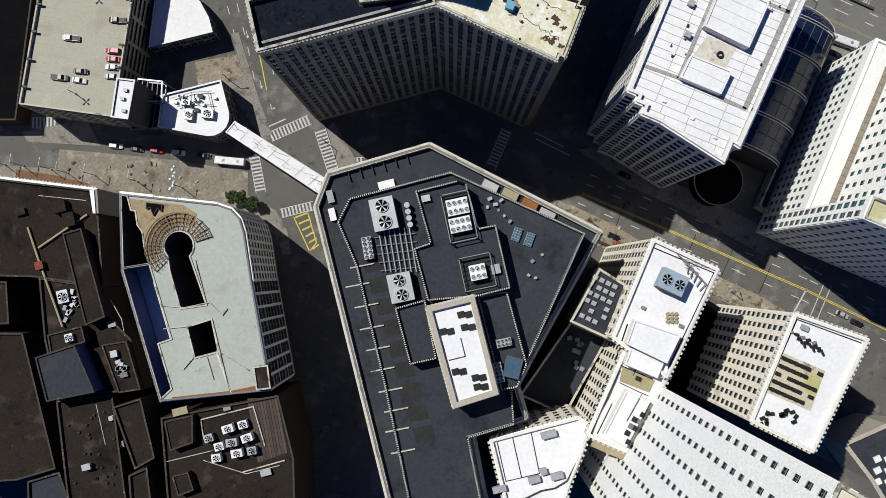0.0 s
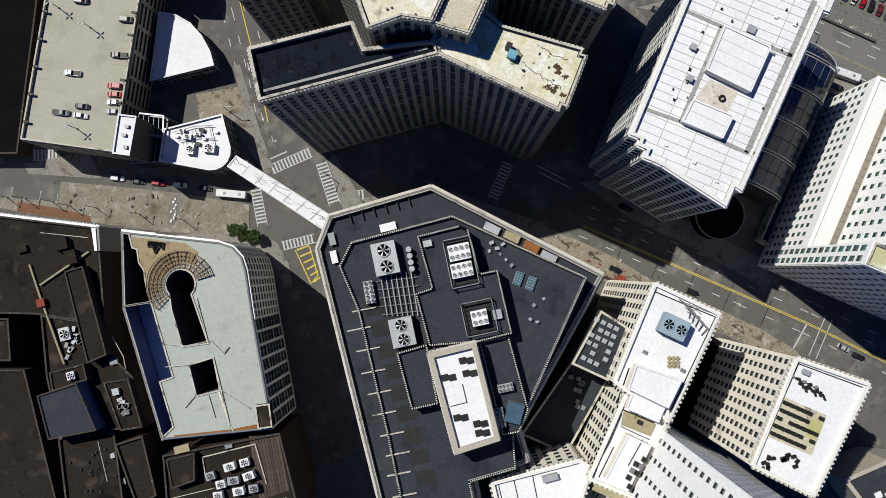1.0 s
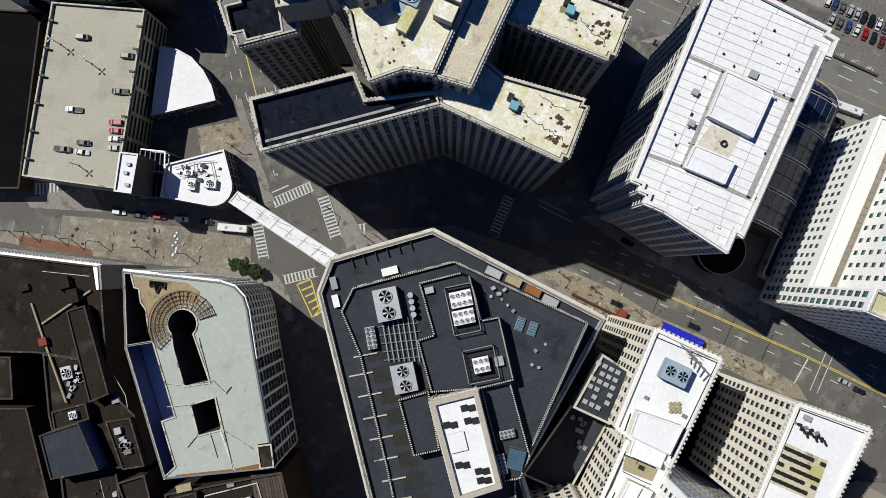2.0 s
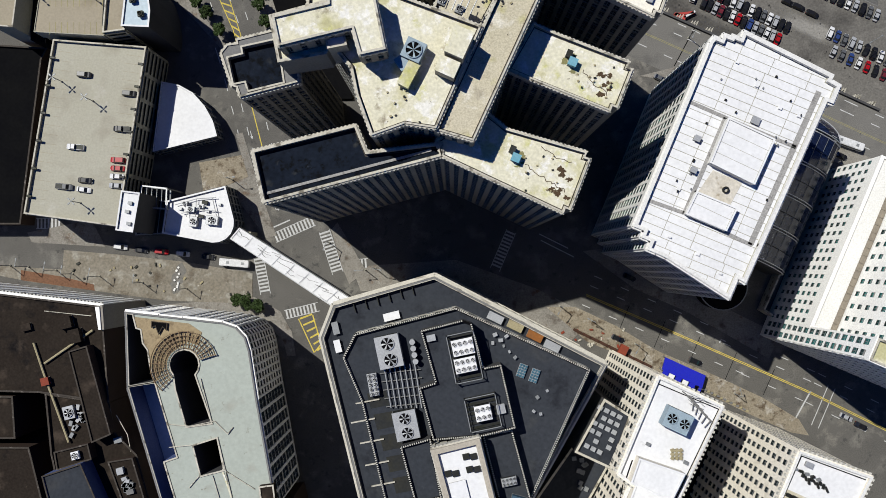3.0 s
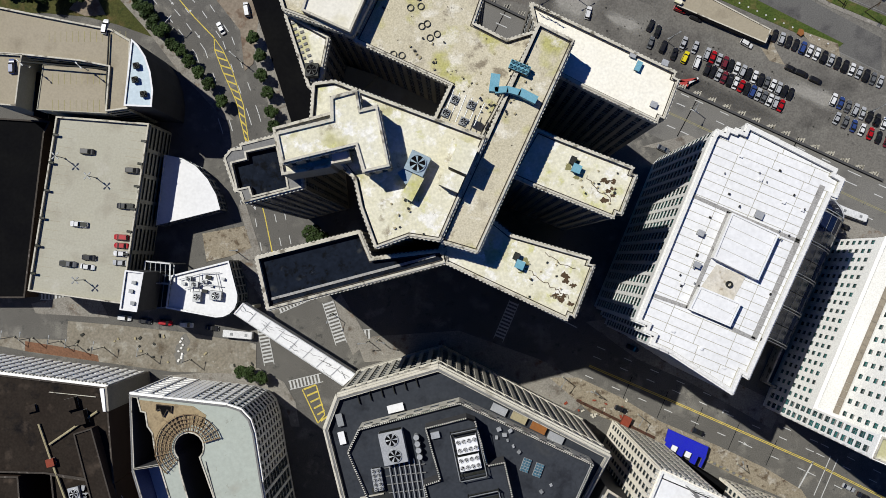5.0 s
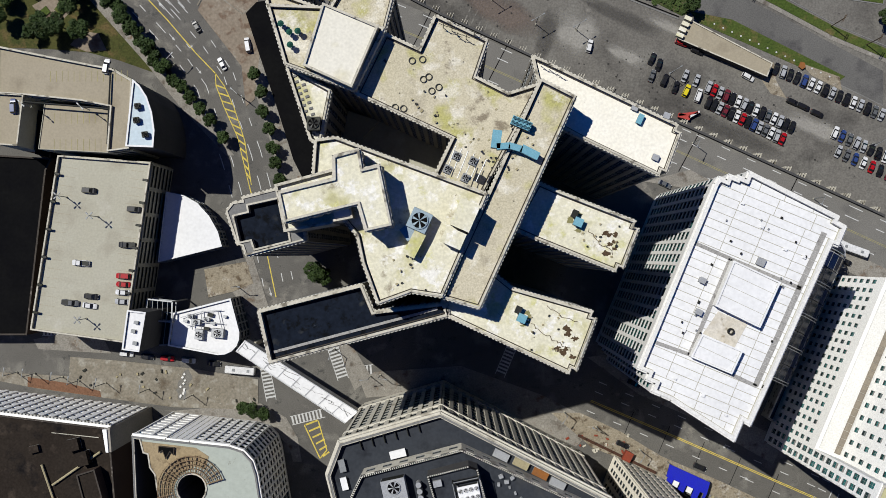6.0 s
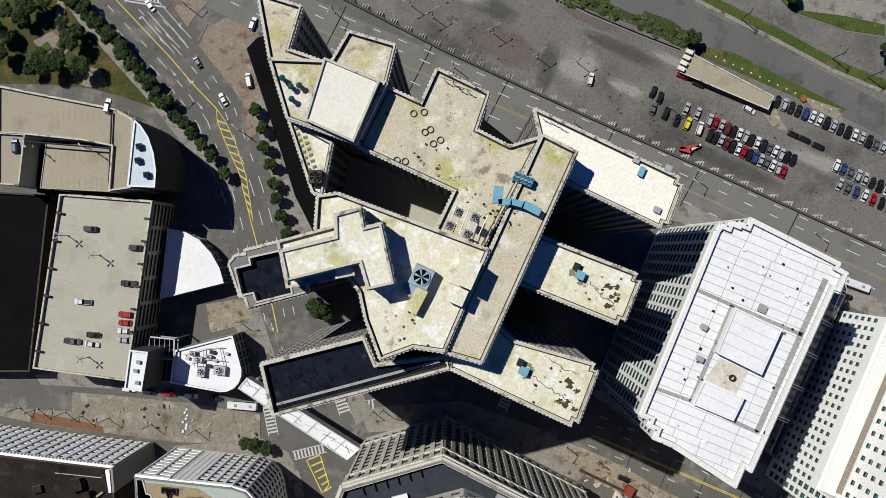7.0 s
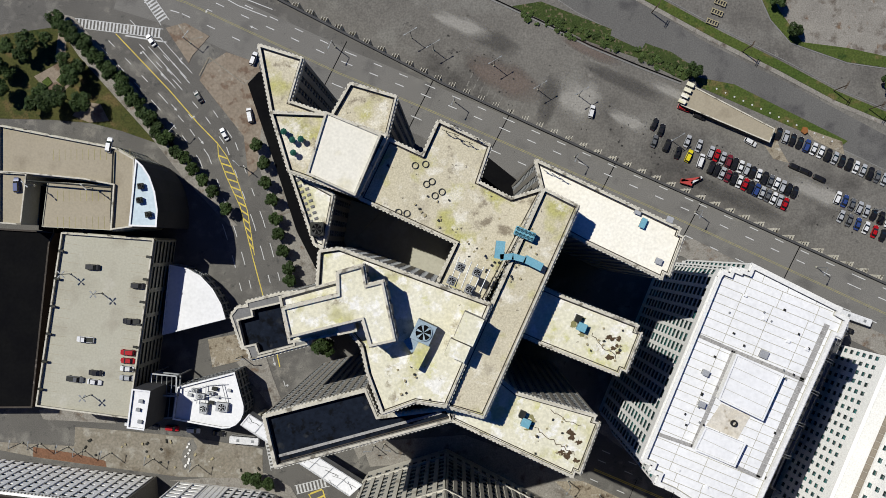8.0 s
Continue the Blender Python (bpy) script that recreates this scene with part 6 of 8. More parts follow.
H = 65.12
fan_unit((-17.7, 15.6, H), 12, (6.4, 8.6), 3.8, (1, 2), "large galvanised condenser with two round fans")
fan_unit((-13.2, -3.6, H), 12, (6.2, 7.6), 3.8, (1, 2), "large galvanised condenser with two round fans")
fan_unit((-22.0, 6.7, H), 10, (2.6, 6.0), 1.8, (2, 5), "small condenser bank with ten fans")
for i in range(7):
    x = -19.2 + i * 1.35
    pipe([(x, 11.5 + i * 0.1, H + 0.9), (x + 1.9, 0.6, H + 0.9)], 0.17, GALV, "long silver pipe of a roof pipe rack")
for i in range(5):
    y = 10.0 - i * 2.2
    pipe([(-20.2 + i * 0.4, y - 0.5, H + 0.6), (-9.6 + i * 0.35, y + 0.6, H + 0.6)], 0.14, COPE_D, "grey cross beam of a roof pipe rack", "pipe_beam")
for x, y in ((-10.3, 18.0), (-10.0, 16.3), (-9.7, 14.6), (-9.4, 12.9)):
    t_ = tagged(part("tank", disc(bmesh.new(), 0.75, 0.0, 2.6, 14), GALV), "upright round metal tank on the roof", "tank", group="roof tanks")
    put(t_, x - 1.4, y, H, 0)
fan_unit((1.6, 17.2, 70.12), 12, (5.6, 4.2), 2.2, (4, 2), "white fan bank inside a dark frame", WHITE)
fan_unit((2.3, 12.6, 70.12), 12, (5.6, 3.8), 2.2, (4, 2), "white fan bank inside a dark frame", WHITE)
fan_unit((6.8, 0.4, 70.12), 12, (4.2, 4.0), 2.6, (3, 2), "white fan bank on a dark steel platform", WHITE)


def frame_rig(at, turn, sx, sy, h, label):
    """An open steel frame of posts and rails round roof plant."""
    root = thing("steel_frame", label, "frame", at, turn)
    for cx in (-1, 1):
        for cy in (-1, 1):
            bm = bmesh.new()
            box(bm, cx * sx / 2 - 0.12, cx * sx / 2 + 0.12, cy * sy / 2 - 0.12, cy * sy / 2 + 0.12, 0, h + 0.6)
            put(part("post", bm, DARKM, root), 0, 0, 0, 0)
    for z in (0.6, h):
        for s in (-1, 1):
            bm = bmesh.new()
            box(bm, -sx / 2, sx / 2, s * sy / 2 - 0.1, s * sy / 2 + 0.1, z, z + 0.2)
            put(part("rail", bm, GREY if z > 1 else DARKM, root), 0, 0, 0, 0)
            bm = bmesh.new()
            box(bm, s * sx / 2 - 0.1, s * sx / 2 + 0.1, -sy / 2, sy / 2, z, z + 0.2)
            put(part("rail", bm, GREY if z > 1 else DARKM, root), 0, 0, 0, 0)
    for i in range(7):
        y = -sy / 2 + (i + 0.5) * sy / 7
        bm = bmesh.new()
        box(bm, -sx / 2, sx / 2, y - 0.35, y + 0.35, 0.3, 0.4)
        put(part("plank", bm, DARKM, root), 0, 0, 0, 0)


frame_rig((2.0, 14.6, 70.12), 12, 7.0, 12.5, 2.4, "tall dark steel frame round fan banks")
frame_rig((6.7, 0.4, 70.12), 12, 8.0, 8.6, 2.2, "dark steel platform frame round a fan bank")
roof_box((11.4, 1.2, 70.12), 12, (2.0, 2.2), 1.2, GALV, "small pale roof vent box")
roof_box((-6.6, 19.4, 70.12), 12, (2.0, 1.4), 1.0, GALV, "small pale roof vent box")


SKYGLASS = mat("skylight_glass", (0.05, 0.12, 0.16), (0.08, 0.17, 0.22), 0.15, 1.0, 0.5, 0.6, bump=0.0, spec=0.5)


def skylight(at, turn, sx, sy, label, glass=SKYGLASS):
    root = thing("skylight", label, "skylight", at, turn, group="roof skylights")
    bm = bmesh.new()
    box(bm, -sx / 2, sx / 2, -sy / 2, sy / 2, 0.0, 0.6)
    put(part("kerb", bm, GALV, root), 0, 0, 0, 0)
    for i in range(3):
        for j in range(5):
            x, y = -sx / 2 + (i + 0.5) * sx / 3, -sy / 2 + (j + 0.5) * sy / 5
            bm = bmesh.new()
            box(bm, x - sx / 6 + 0.06, x + sx / 6 - 0.06, y - sy / 10 + 0.06, y + sy / 10 - 0.06, 0.6, 0.72)
            put(part("pane", bm, glass, root), 0, 0, 0, 0)


skylight((17.3, 10.3, H), -20, 2.2, 3.6, "blue-green glazed roof skylight in a pale frame")
skylight((20.6, 9.0, H), -20, 2.2, 3.6, "blue-green glazed roof skylight in a pale frame")
rng = random.Random(11)
for x, y in ((21.4, 3.3), (20.4, -0.4), (22.2, -1.1), (11.7, 18.3), (12.5, 16.8), (14.0, 15.3), (15.5, 13.8), (10.2, 19.8), (24.0, 5.0), (13.2, 19.4), (9.6, 17.6)):
    roof_box((x, y, H), rng.random() * 90, (0.4 + rng.random() * 0.6, 0.4 + rng.random() * 0.3), 0.4 + rng.random() * 0.7, GREY if rng.random() < 0.6 else GALV, "small weathered roof vent on black roofing", "roof_vent")
for x, y in ((-24.2, 2.1), (-25.4, -3.0), (-23.0, -8.4), (-21.6, -14.2), (-20.0, -19.7), (-18.7, -25.2), (-16.6, -30.6), (-15.1, -35.8), (-14.8, -41.0), (-13.3, -46.6)):
    bm = bmesh.new()
    box(bm, -3.2, 3.2, -0.16, 0.16, 0.0, 0.55)
    ob = tagged(part("roof_curb", bm, COPE), "low white roof curb across black roofing", "curb", group="roof curbs")
    put(ob, x + 0.6, y, H, 11)
for i in range(9):
    y = 4.5 - i * 5.6
    bm = prism_bm([(-22.8 + i * 1.7, y - 4.4), (-17.8 + i * 1.7, y - 3.4), (-18.8 + i * 1.7, y + 0.6), (-23.8 + i * 1.7, y - 0.4)], H - 0.02, H + 0.03)
    part("roof_patch", bm, TARB, hg)
roof_box((15.8, -24.2, 68.12), -15, (4.0, 5.0), 2.2, DARKTEAL, "dark blue-green plant box in the roof court")
fan_unit((12.2, -25.5, 68.12), 12, (2.2, 5.2), 1.8, (2, 5), "narrow condenser bank with small fans")
fan_unit((13.6, -17.8, 68.12), 12, (4.0, 2.2), 1.8, (4, 2), "narrow condenser bank with small fans")
for x, y in ((3.3, -10.4), (4.2, -13.6), (-1.2, -14.7), (1.9, -24.8), (6.9, -26.3), (7.4, -28.6)):
    for k in (-1, 1):
        bm = bmesh.new()
        box(bm, -0.85, 0.85, -0.75, 0.75, 0.0, 0.45)
        ob = tagged(part("roof_hatch", bm, DARKM), "square black roof hatch on white roofing", "hatch", group="roof hatches")
        put(ob, x + k * 0.95, y - k * 0.1 + (0.25 if k > 0 else 0), 74.0, 14)
roof_box((0.6, -18.9, 74.0), 14, (4.2, 4.6), 0.5, WHITE, "flat white roof box on the penthouse")
for (x, y), m, lb in zip(((-17.7, 24.3), (10.6, 23.9), (16.0, 21.6), (21.3, 18.9), (26.0, 16.2), (-32.4, 16.1), (-33.0, 21.0)), (WHITE, GALV, TAN, RUST, GALV, WHITE, GREY), ("white", "pale blue-white", "olive tan", "rusty orange-brown", "pale grey", "white", "grey")):
    roof_box((x, y, 58.75), 14 if x < 0 else -26, (1.5, 3.2) if x < -30 else (4.2, 1.9), 1.0, m, lb + " plant box on the roof terrace")
for i in range(6):
    a = (-12.0 - i * 3.2, 31.6 - i * 0.95)
    bm = bmesh.new()
    box(bm, -0.1, 0.1, -1.6, 1.6, 0.0, 0.9)
    put(tagged(part("roof_fin", bm, DARKM), "thin dark divider on the roof terrace", "fin"), a[0], a[1], 58.7, 16)

# hotel wings
for poly, z0, z, rf in (([(47.4, -11.9), (59.2, -15.9), (55.6, -23.1), (45.2, -18.1)], 64.8, 69.0, WHITE), ([(46.9, -19.4), (55.4, -23.3), (53.7, -27.2), (45.3, -23.6)], 63.0, 66.6, WHITE), ([(45.6, -30.4), (51.7, -33.3), (45.5, -45.0), (39.6, -41.8)], 63.0, 66.8, WHITE)):
    block(wb, poly, z0, z, STONE_H, rf, WHITE, lip=0.25, rim=0.3, name="penthouse_wall")
part("terrace_floor", prism_bm([(45.4, -24.6), (54.0, -28.3), (52.4, -31.5), (44.6, -28.5)], 63.12, 63.3), TAN, wb, "tan paved roof terrace")
part("terrace_floor", prism_bm([(37.4, -43.4), (46.6, -47.3), (45.1, -49.2), (36.8, -45.6)], 63.2, 63.4), TAN, wb, "tan paved roof terrace")
# no hole here: a black sheet paints the dark inside of a well
part("light_well", prism_bm([(51.6, -36.8), (54.4, -38.3), (52.0, -46.6), (47.9, -44.9)], 63.16, 63.26), BITUMEN_SHADE, wb, "flat black sheet for the dark of an opening beside the plant house")
for i in range(5):
    for j in range(2):
        if (i + j) % 4:
            x, y = 48.6 - i * 0.95 + j * 1.2, -36.2 - i * 1.75 - j * 0.6
            roof_box((x, y, 66.6), -28, (1.0, 1.2), 0.5, DARKM if (i + j) % 2 else COPE_D, "dark louvred vent on a white plant house", "roof_vent")
# thin black lines along roof edges and plant houses
for pts, z, w in (([(46.4, -13.2), (44.6, -18.4), (55.8, -23.8)], 65.3, 0.3), ([(44.3, -20.2), (43.6, -23.8), (53.4, -28.0)], 63.3, 0.28), ([(50.4, -22.6), (48.2, -27.0)], 63.3, 0.22), ([(44.6, -28.9), (49.4, -31.2), (52.2, -32.4)], 63.3, 0.2), ([(49.6, -31.4), (45.6, -38.4)], 66.95, 0.14), ([(42.6, -34.4), (38.6, -42.4)], 63.3, 0.22), ([(56.9, -25.0), (69.2, 0.2), (53.0, 7.0), (43.2, -16.4)], 65.3, 0.26), ([(79.2, -38.0), (90.8, -12.0), (107.6, -18.2)], 65.3, 0.26), ([(36.4, -39.8), (41.8, -27.4)], 63.35, 0.3)):
    for k in range(len(pts) - 1):
        a, b = Vector(pts[k]), Vector(pts[k + 1])
        n_ = (b - a).normalized().orthogonal() * w / 2
        part("gutter", prism_bm([tuple(a - n_), tuple(b - n_), tuple(b + n_), tuple(a + n_)], z - 0.15, z), BITUMEN_SHADE, wb, "black line on a white roof")
pipe([(44.6, -25.6, 63.5), (41.4, -33.0, 63.5), (38.9, -37.4, 63.5), (36.4, -44.0, 63.5)], 0.2, DARKM, "black cable run along a white roof", "cable")
pipe([(35.6, -45.6, 60.6), (34.1, -49.4, 60.6), (31.0, -55.4, 60.6), (27.7, -57.4, 60.6), (24.0, -58.1, 60.6), (19.0, -60.5, 60.6)], 0.2, DARKM, "black cable run snaking over a white roof", "cable")
pipe([(37.2, -44.4, 63.45), (35.0, -50.5, 60.6), (31.8, -56.0, 60.6)], 0.14, DARKM, "black cable run snaking over a white roof", "cable")
fan_unit((57.4, -2.2, 65.15), -25, (7.0, 5.4), 4.2, (2, 1), "blue-grey cooling tower with two fans", PALEBLUE, name="cooling_tower")

for i in range(6):
    pipe([(59.5 + i * 1.1, 5.0 - i * 1.2, 65.9), (62.5 + i * 1.1, 2.6 - i * 1.3, 65.9), (62.0 + i * 0.8, 0.0 - i * 1.1, 65.9)], 0.14, COPE_D, "grey pipe run on a white roof")
for i in range(9):
    roof_box((56.9 + (i % 3) * 1.1, -10.6 - (i // 3) * 1.0, 65.15), 20 + i * 7, (0.8, 0.6), 0.5, TAN, "pile of tan roofing material", "roofing_pallet")



for x, y, s in ((26.0, -43.0, 4.0), (28.2, -54.0, 3.2), (22.1, -55.0, 3.0), (12.8, -57.5, 3.4), (24.6, -52.8, 1.6)):
    roof_box((x, y, 60.2), 15, (s, 1.5), 1.3, GALV, "pale ductwork box on a white roof", "duct")

for a, b in (((16.4, -43.9), (18.8, -54.6)), ((21.4, -42.6), (23.6, -53.6)), ((23.6, -53.6), (14.6, -55.7)), ((12.3, -45.4), (14.6, -55.7))):
    pipe([(*a, 60.25), (*b, 60.25)], 0.12, DARKM, "dark seam pipe on a white roof")
part("gravel_mat", prism_bm([(86.5, -20.5), (98.0, -25.5), (94.0, -36.0), (82.5, -31.0)], 65.12, 65.2), CREAM, wb)
for i in range(7):
    for j in range(5):
        if rng.random() < 0.8:
            roof_box((87.2 + i * 1.55 - j * 0.85, -22.2 - i * 0.68 - j * 2.0, 65.22), -23, (1.05, 0.8), 0.7, DARKM, "small dark vent on a cream roof mat", "roof_vent")
for i in range(14):
    roof_box((80.5 + rng.random() * 10, -35.5 - rng.random() * 4, 65.15), rng.random() * 90, (1.2, 0.6), 0.5, DARKM, "dark roofing debris on a white roof", "roofing_pallet")
for i in range(9):
    a = Vector((91.0, -17.0)) + Vector((0.9, -0.42)) * i * 0.85
    roof_box((a.x, a.y - (i % 3) * 0.4, 65.15), -23 + (i * 37) % 50, (0.3, 0.9 + 0.3 * (i % 3)), 0.6, DARKM, "thin dark plant frame on a white roof", "roof_vent")
roof_box((92.6, -14.2, 65.15), -23, (1.8, 1.2), 0.8, GALV, "small pale roof vent box", "roof_vent")
for i in range(4):
    for j in range(6):
        if rng.random() < 0.85:
            roof_box((39.6 + i * 1.75 - j * 0.75, -1.0 - i * 0.85 - j * 2.1, 56.25), -28, (1.1, 1.0), 0.6, GALV, "small pale ventilator on a black roof", "roof_vent")
for i in range(9):
    roof_box((33.0 + rng.random() * 6, -33.0 + rng.random() * 14, 39.25), rng.random() * 90, (1.1, 1.0), 0.6, GREY, "small grey ventilator in a shaded court", "roof_vent")
AX, AY = sum(p[0] for p in ANX) / 6 - 5.0, sum(p[1] for p in ANX) / 6 + 2.0
for i in range(10):
    roof_box((AX + (i % 4) * 3.4, AY - (i // 4) * 3.6, 19.25), 25, (2.0, 1.7), 0.7, WHITE, "white ventilator on a dark roof", "roof_vent")

for i in range(16):
    a = Vector((60.5, 4.0)) + Vector((0.43, -0.9)) * (i % 4) * 1.3 + Vector((0.9, 0.43)) * (i // 4) * 1.3
    pipe([(a.x, a.y, 65.7), (a.x + rng.uniform(0.8, 2.4), a.y - rng.uniform(0.2, 1.6), 65.7)], 0.06, GREY if i % 3 else COPE_D, "grey conduit on a white roof", "conduit")
for x, y, s in ((50.5, -9.0, 0.9), (60.4, -13.8, 1.0), (47.8, -17.0, 0.8), (52.6, -20.5, 1.1), (57.0, -22.6, 0.8), (49.5, -27.8, 1.2), (44.0, -38.0, 1.1), (41.6, -41.5, 1.0)):
    roof_box((x, y, 65.15 if y > -18 else 63.2), -25, (s, s * 0.8), 0.6, DARKM if s > 1 else GREY, "small grey vent on a white roof", "roof_vent")
for i in range(5):
    a = Vector((89.0, -15.2)) + Vector((0.9, -0.43)) * i * 1.7
    roof_box((a.x, a.y, 65.15), -23 + i * 11, (0.9, 0.5), 0.7, DARKM if i % 2 else GREY, "small dark plant box on a white roof", "roof_vent")

# office block roofs
fan_unit((-9.8, 86.6, 96.1), -25, (4.7, 4.7), 3.4, (1, 1), "blue-grey cooling tower with one big fan", PALEBLUE, name="cooling_tower")
roof_box((-12.4, 84.0, 96.1), 35, (2.4, 3.0), 2.4, PALEBLUE, "blue-grey pump box beside a cooling tower")
roof_box((0.4, 87.6, 96.1), -24, (4.4, 6.2), 6.2, STONE_C, "cream rendered stair house on the roof", "stair_house", PALE)
roof_box((-2.2, 82.6, 96.1), -24, (4.6, 3.6), 4.2, STONE_C, "cream rendered lean-to on the roof", "stair_house", PALE)
roof_box((-10.8, 81.6, 96.1), -28, (2.6, 6.4), 2.6, PALE, "pale freestanding roof screen", "screen")
fan_unit((13.4, 108.7, 95.1), -23, (4.8, 2.1), 2.0, (5, 2), "blue-green chiller bank on a cream roof", TEAL)
for a, b, w in (((7.9, 107.0), (7.4, 103.2), 1.9), ((7.8, 103.4), (10.6, 103.6), 1.2), ((10.6, 103.6), (13.4, 102.8), 1.2), ((13.4, 103.0), (17.1, 101.1), 1.6)):
    a, b = Vector(a), Vector(b)
    c, d = (a + b) / 2, b - a
    roof_box((c.x, c.y, 95.1), math.degrees(math.atan2(d.y, d.x)), (d.length, w), 2.4, TEAL, "blue-green sheet-metal duct on a cream roof", "duct")
for x, y in ((27.5, 86.5), (14.0, 63.7)):
    roof_box((x, y, 87.1), -23, (1.9, 1.8), 1.8, TEAL, "square blue-green plant box on a pale roof")
    roof_box((x - 0.8, y + 2.0, 87.1), -23, (1.2, 1.6), 1.6, DARKM, "dark pump beside a plant box")
roof_box((42.6, 111.2, 86.1), -25, (1.1, 2.2), 1.0, TEAL, "small blue-green roof box")
for x, y in ((41.4, 114.0), (49.0, 112.0), (46.3, 102.0)):
    roof_box((x, y, 86.1), -23, (1.4, 1.2), 0.8, GALV, "small pale roof vent box", "roof_vent")
for x, y, f in ((-1.3, 101.2, (1, 1)), (0.6, 96.2, (1, 1)), (2.4, 100.0, (1, 1)), (-3.4, 98.2, (1, 1))):
    fan_unit((x, y, 96.1), -25, (1.9, 1.9), 1.8, f, "dark round-fan condenser on a roof", GREY)
for i in range(6):
    pipe([(-4.0 + i * 1.4, 97.0 - i * 0.3, 96.8), (-1.6 + i * 1.4, 103.6 - i * 0.6, 96.8)], 0.12, GALV, "silver pipe between condensers")
for x, y in ((-12.0, 125.5), (-9.5, 125.8), (-9.3, 121.0), (-8.0, 121.6), (-7.3, 118.2), (-14.1, 114.0), (-16.1, 114.3), (-5.6, 119.1)):
    put(tagged(part("roof_ring", disc(bmesh.new(), 0.85, 0.0, 0.35, 18, 0, 0.66), DARKM), "round dark hose ring lying on the roof", "ring", group="rings on the roof"), x, y, 87.05, 0)
for x, y in ((-42.6, 133.3), (-40.6, 131.3), (-40.4, 128.3), (-38.6, 131.5)):
    root = thing("parasol_table", "dark green parasol over a roof terrace table", "table", (x, y, 90.05), group="tables on the roof terrace")
    bm = bmesh.new()
    bmesh.ops.create_cone(bm, cap_ends=True, segments=8, radius1=0.8, radius2=0.05, depth=0.5, matrix=Matrix.Translation((0, 0, 2.4)))
    put(part("canopy", bm, GREEN, root), 0, 0, 0, 0)
    put(part("pole", disc(bmesh.new(), 0.05, 0.0, 2.3, 8), GREY, root), 0, 0, 0, 0)
    put(part("tabletop", disc(bmesh.new(), 0.6, 0.68, 0.74, 12), GREY, root), 0, 0, 0, 0)
fan_unit((-35.6, 110.4, 85.7), 0, (3.2, 3.2), 2.8, (1, 1), "dark round fan on a narrow roof", DARKM)
for i in range(22):
    roof_box((-40.6 + i * 0.22 + (i % 2) * 1.5, 122.4 - i * 0.72, 85.65), 18, (0.75, 0.4), 0.12, COPE_D, "small grey paver on a narrow roof", "paver")
for x, y in ((-4.4, 133.3), (-2.4, 132.6), (-1.0, 131.3), (1.0, 130.6), (3.0, 131.5), (-2.4, 134.7), (20.5, 123.8), (22.5, 122.6), (18.6, 124.6)):
    root = thing("antenna", "thin dark roof antenna with a cross arm", "antenna", (x, y, 87.0), group="roof antennas")
    put(part("mast", disc(bmesh.new(), 0.09, 0.0, 3.6, 6), DARKM, root), 0, 0, 0, 0)
    bm = bmesh.new()
    box(bm, -1.1, 1.1, -0.06, 0.06, 2.6, 2.72)
    put(part("cross_arm", bm, DARKM, root), 0, 0, 0, -22)
for i in range(84):
    cx = [(-8.0, 115.0), (8.0, 100.0), (12.0, 108.0), (-12.0, 75.0), (20.0, 60.0), (33.0, 82.0), (4.0, 104.0)][i % 7]
    zz = [87.05, 95.05, 95.05, 96.05, 87.05, 87.05, 95.05][i % 7]
    roof_box((cx[0] + rng.uniform(-4.5, 4.5), cx[1] + rng.uniform(-4.5, 4.5), zz), rng.random() * 90, (rng.uniform(0.15, 0.45), rng.uniform(0.15, 0.3)), rng.uniform(0.15, 0.5), TAN if i % 3 else DARKM, "small roof drain box", "roof_drain")

# office tower roof
for i, (x, y) in enumerate(((71.6, 82.2), (79.9, 86.0), (74.7, 92.2), (63.0, 66.0), (56.5, 45.7), (64.0, 41.2), (85.1, 88.4), (91.0, 77.9), (88.0, 60.0), (80.0, 43.5), (69.9, 36.0), (59.0, 58.5), (66.5, 76.0), (86.0, 80.0))):
    roof_box((x, y, 64.83), -25, (0.8 if i % 3 else 0.35, 0.7 if i % 2 else 0.35), 0.4, WHITE if i % 3 else DARKM, "small vent on a white roof", "roof_vent")
for i in range(22):
    p = Vector((57.0, 50.0)) + LU * rng.uniform(0, 44) + LC * rng.uniform(-3, 22)
    if 8 < (p - Vector((57.0, 50.0))).dot(LC) < 19 and 4 < (p - Vector((57.0, 50.0))).dot(LU) < 26:
        continue
    roof_box((p.x, p.y, 64.83), -23, (0.1, rng.uniform(0.3, 0.6)), rng.uniform(0.3, 0.7), DARKM if i % 2 else GREY, "thin roof vent pipe on a white roof", "roof_vent")
put(tagged(part("roof_ring", disc(bmesh.new(), 0.9, 0.0, 0.7, 18, 0, 0.55), DARKM), "round dark vent ring on stained paving", "ring", group="rings on the roof"), 71.4, 58.2, 64.9, 0)
for x, y in ((63.8, 71.8), (62.8, 63.4)):
    roof_box((x, y, 64.83), -25, (1.5, 1.3), 1.3, GALV, "pale metal intake hood on a white roof", "duct")
roof_box((79.4, 76.6, 64.83), -25, (2.0, 1.8), 0.7, GALV, "grey plant box on a white roof")

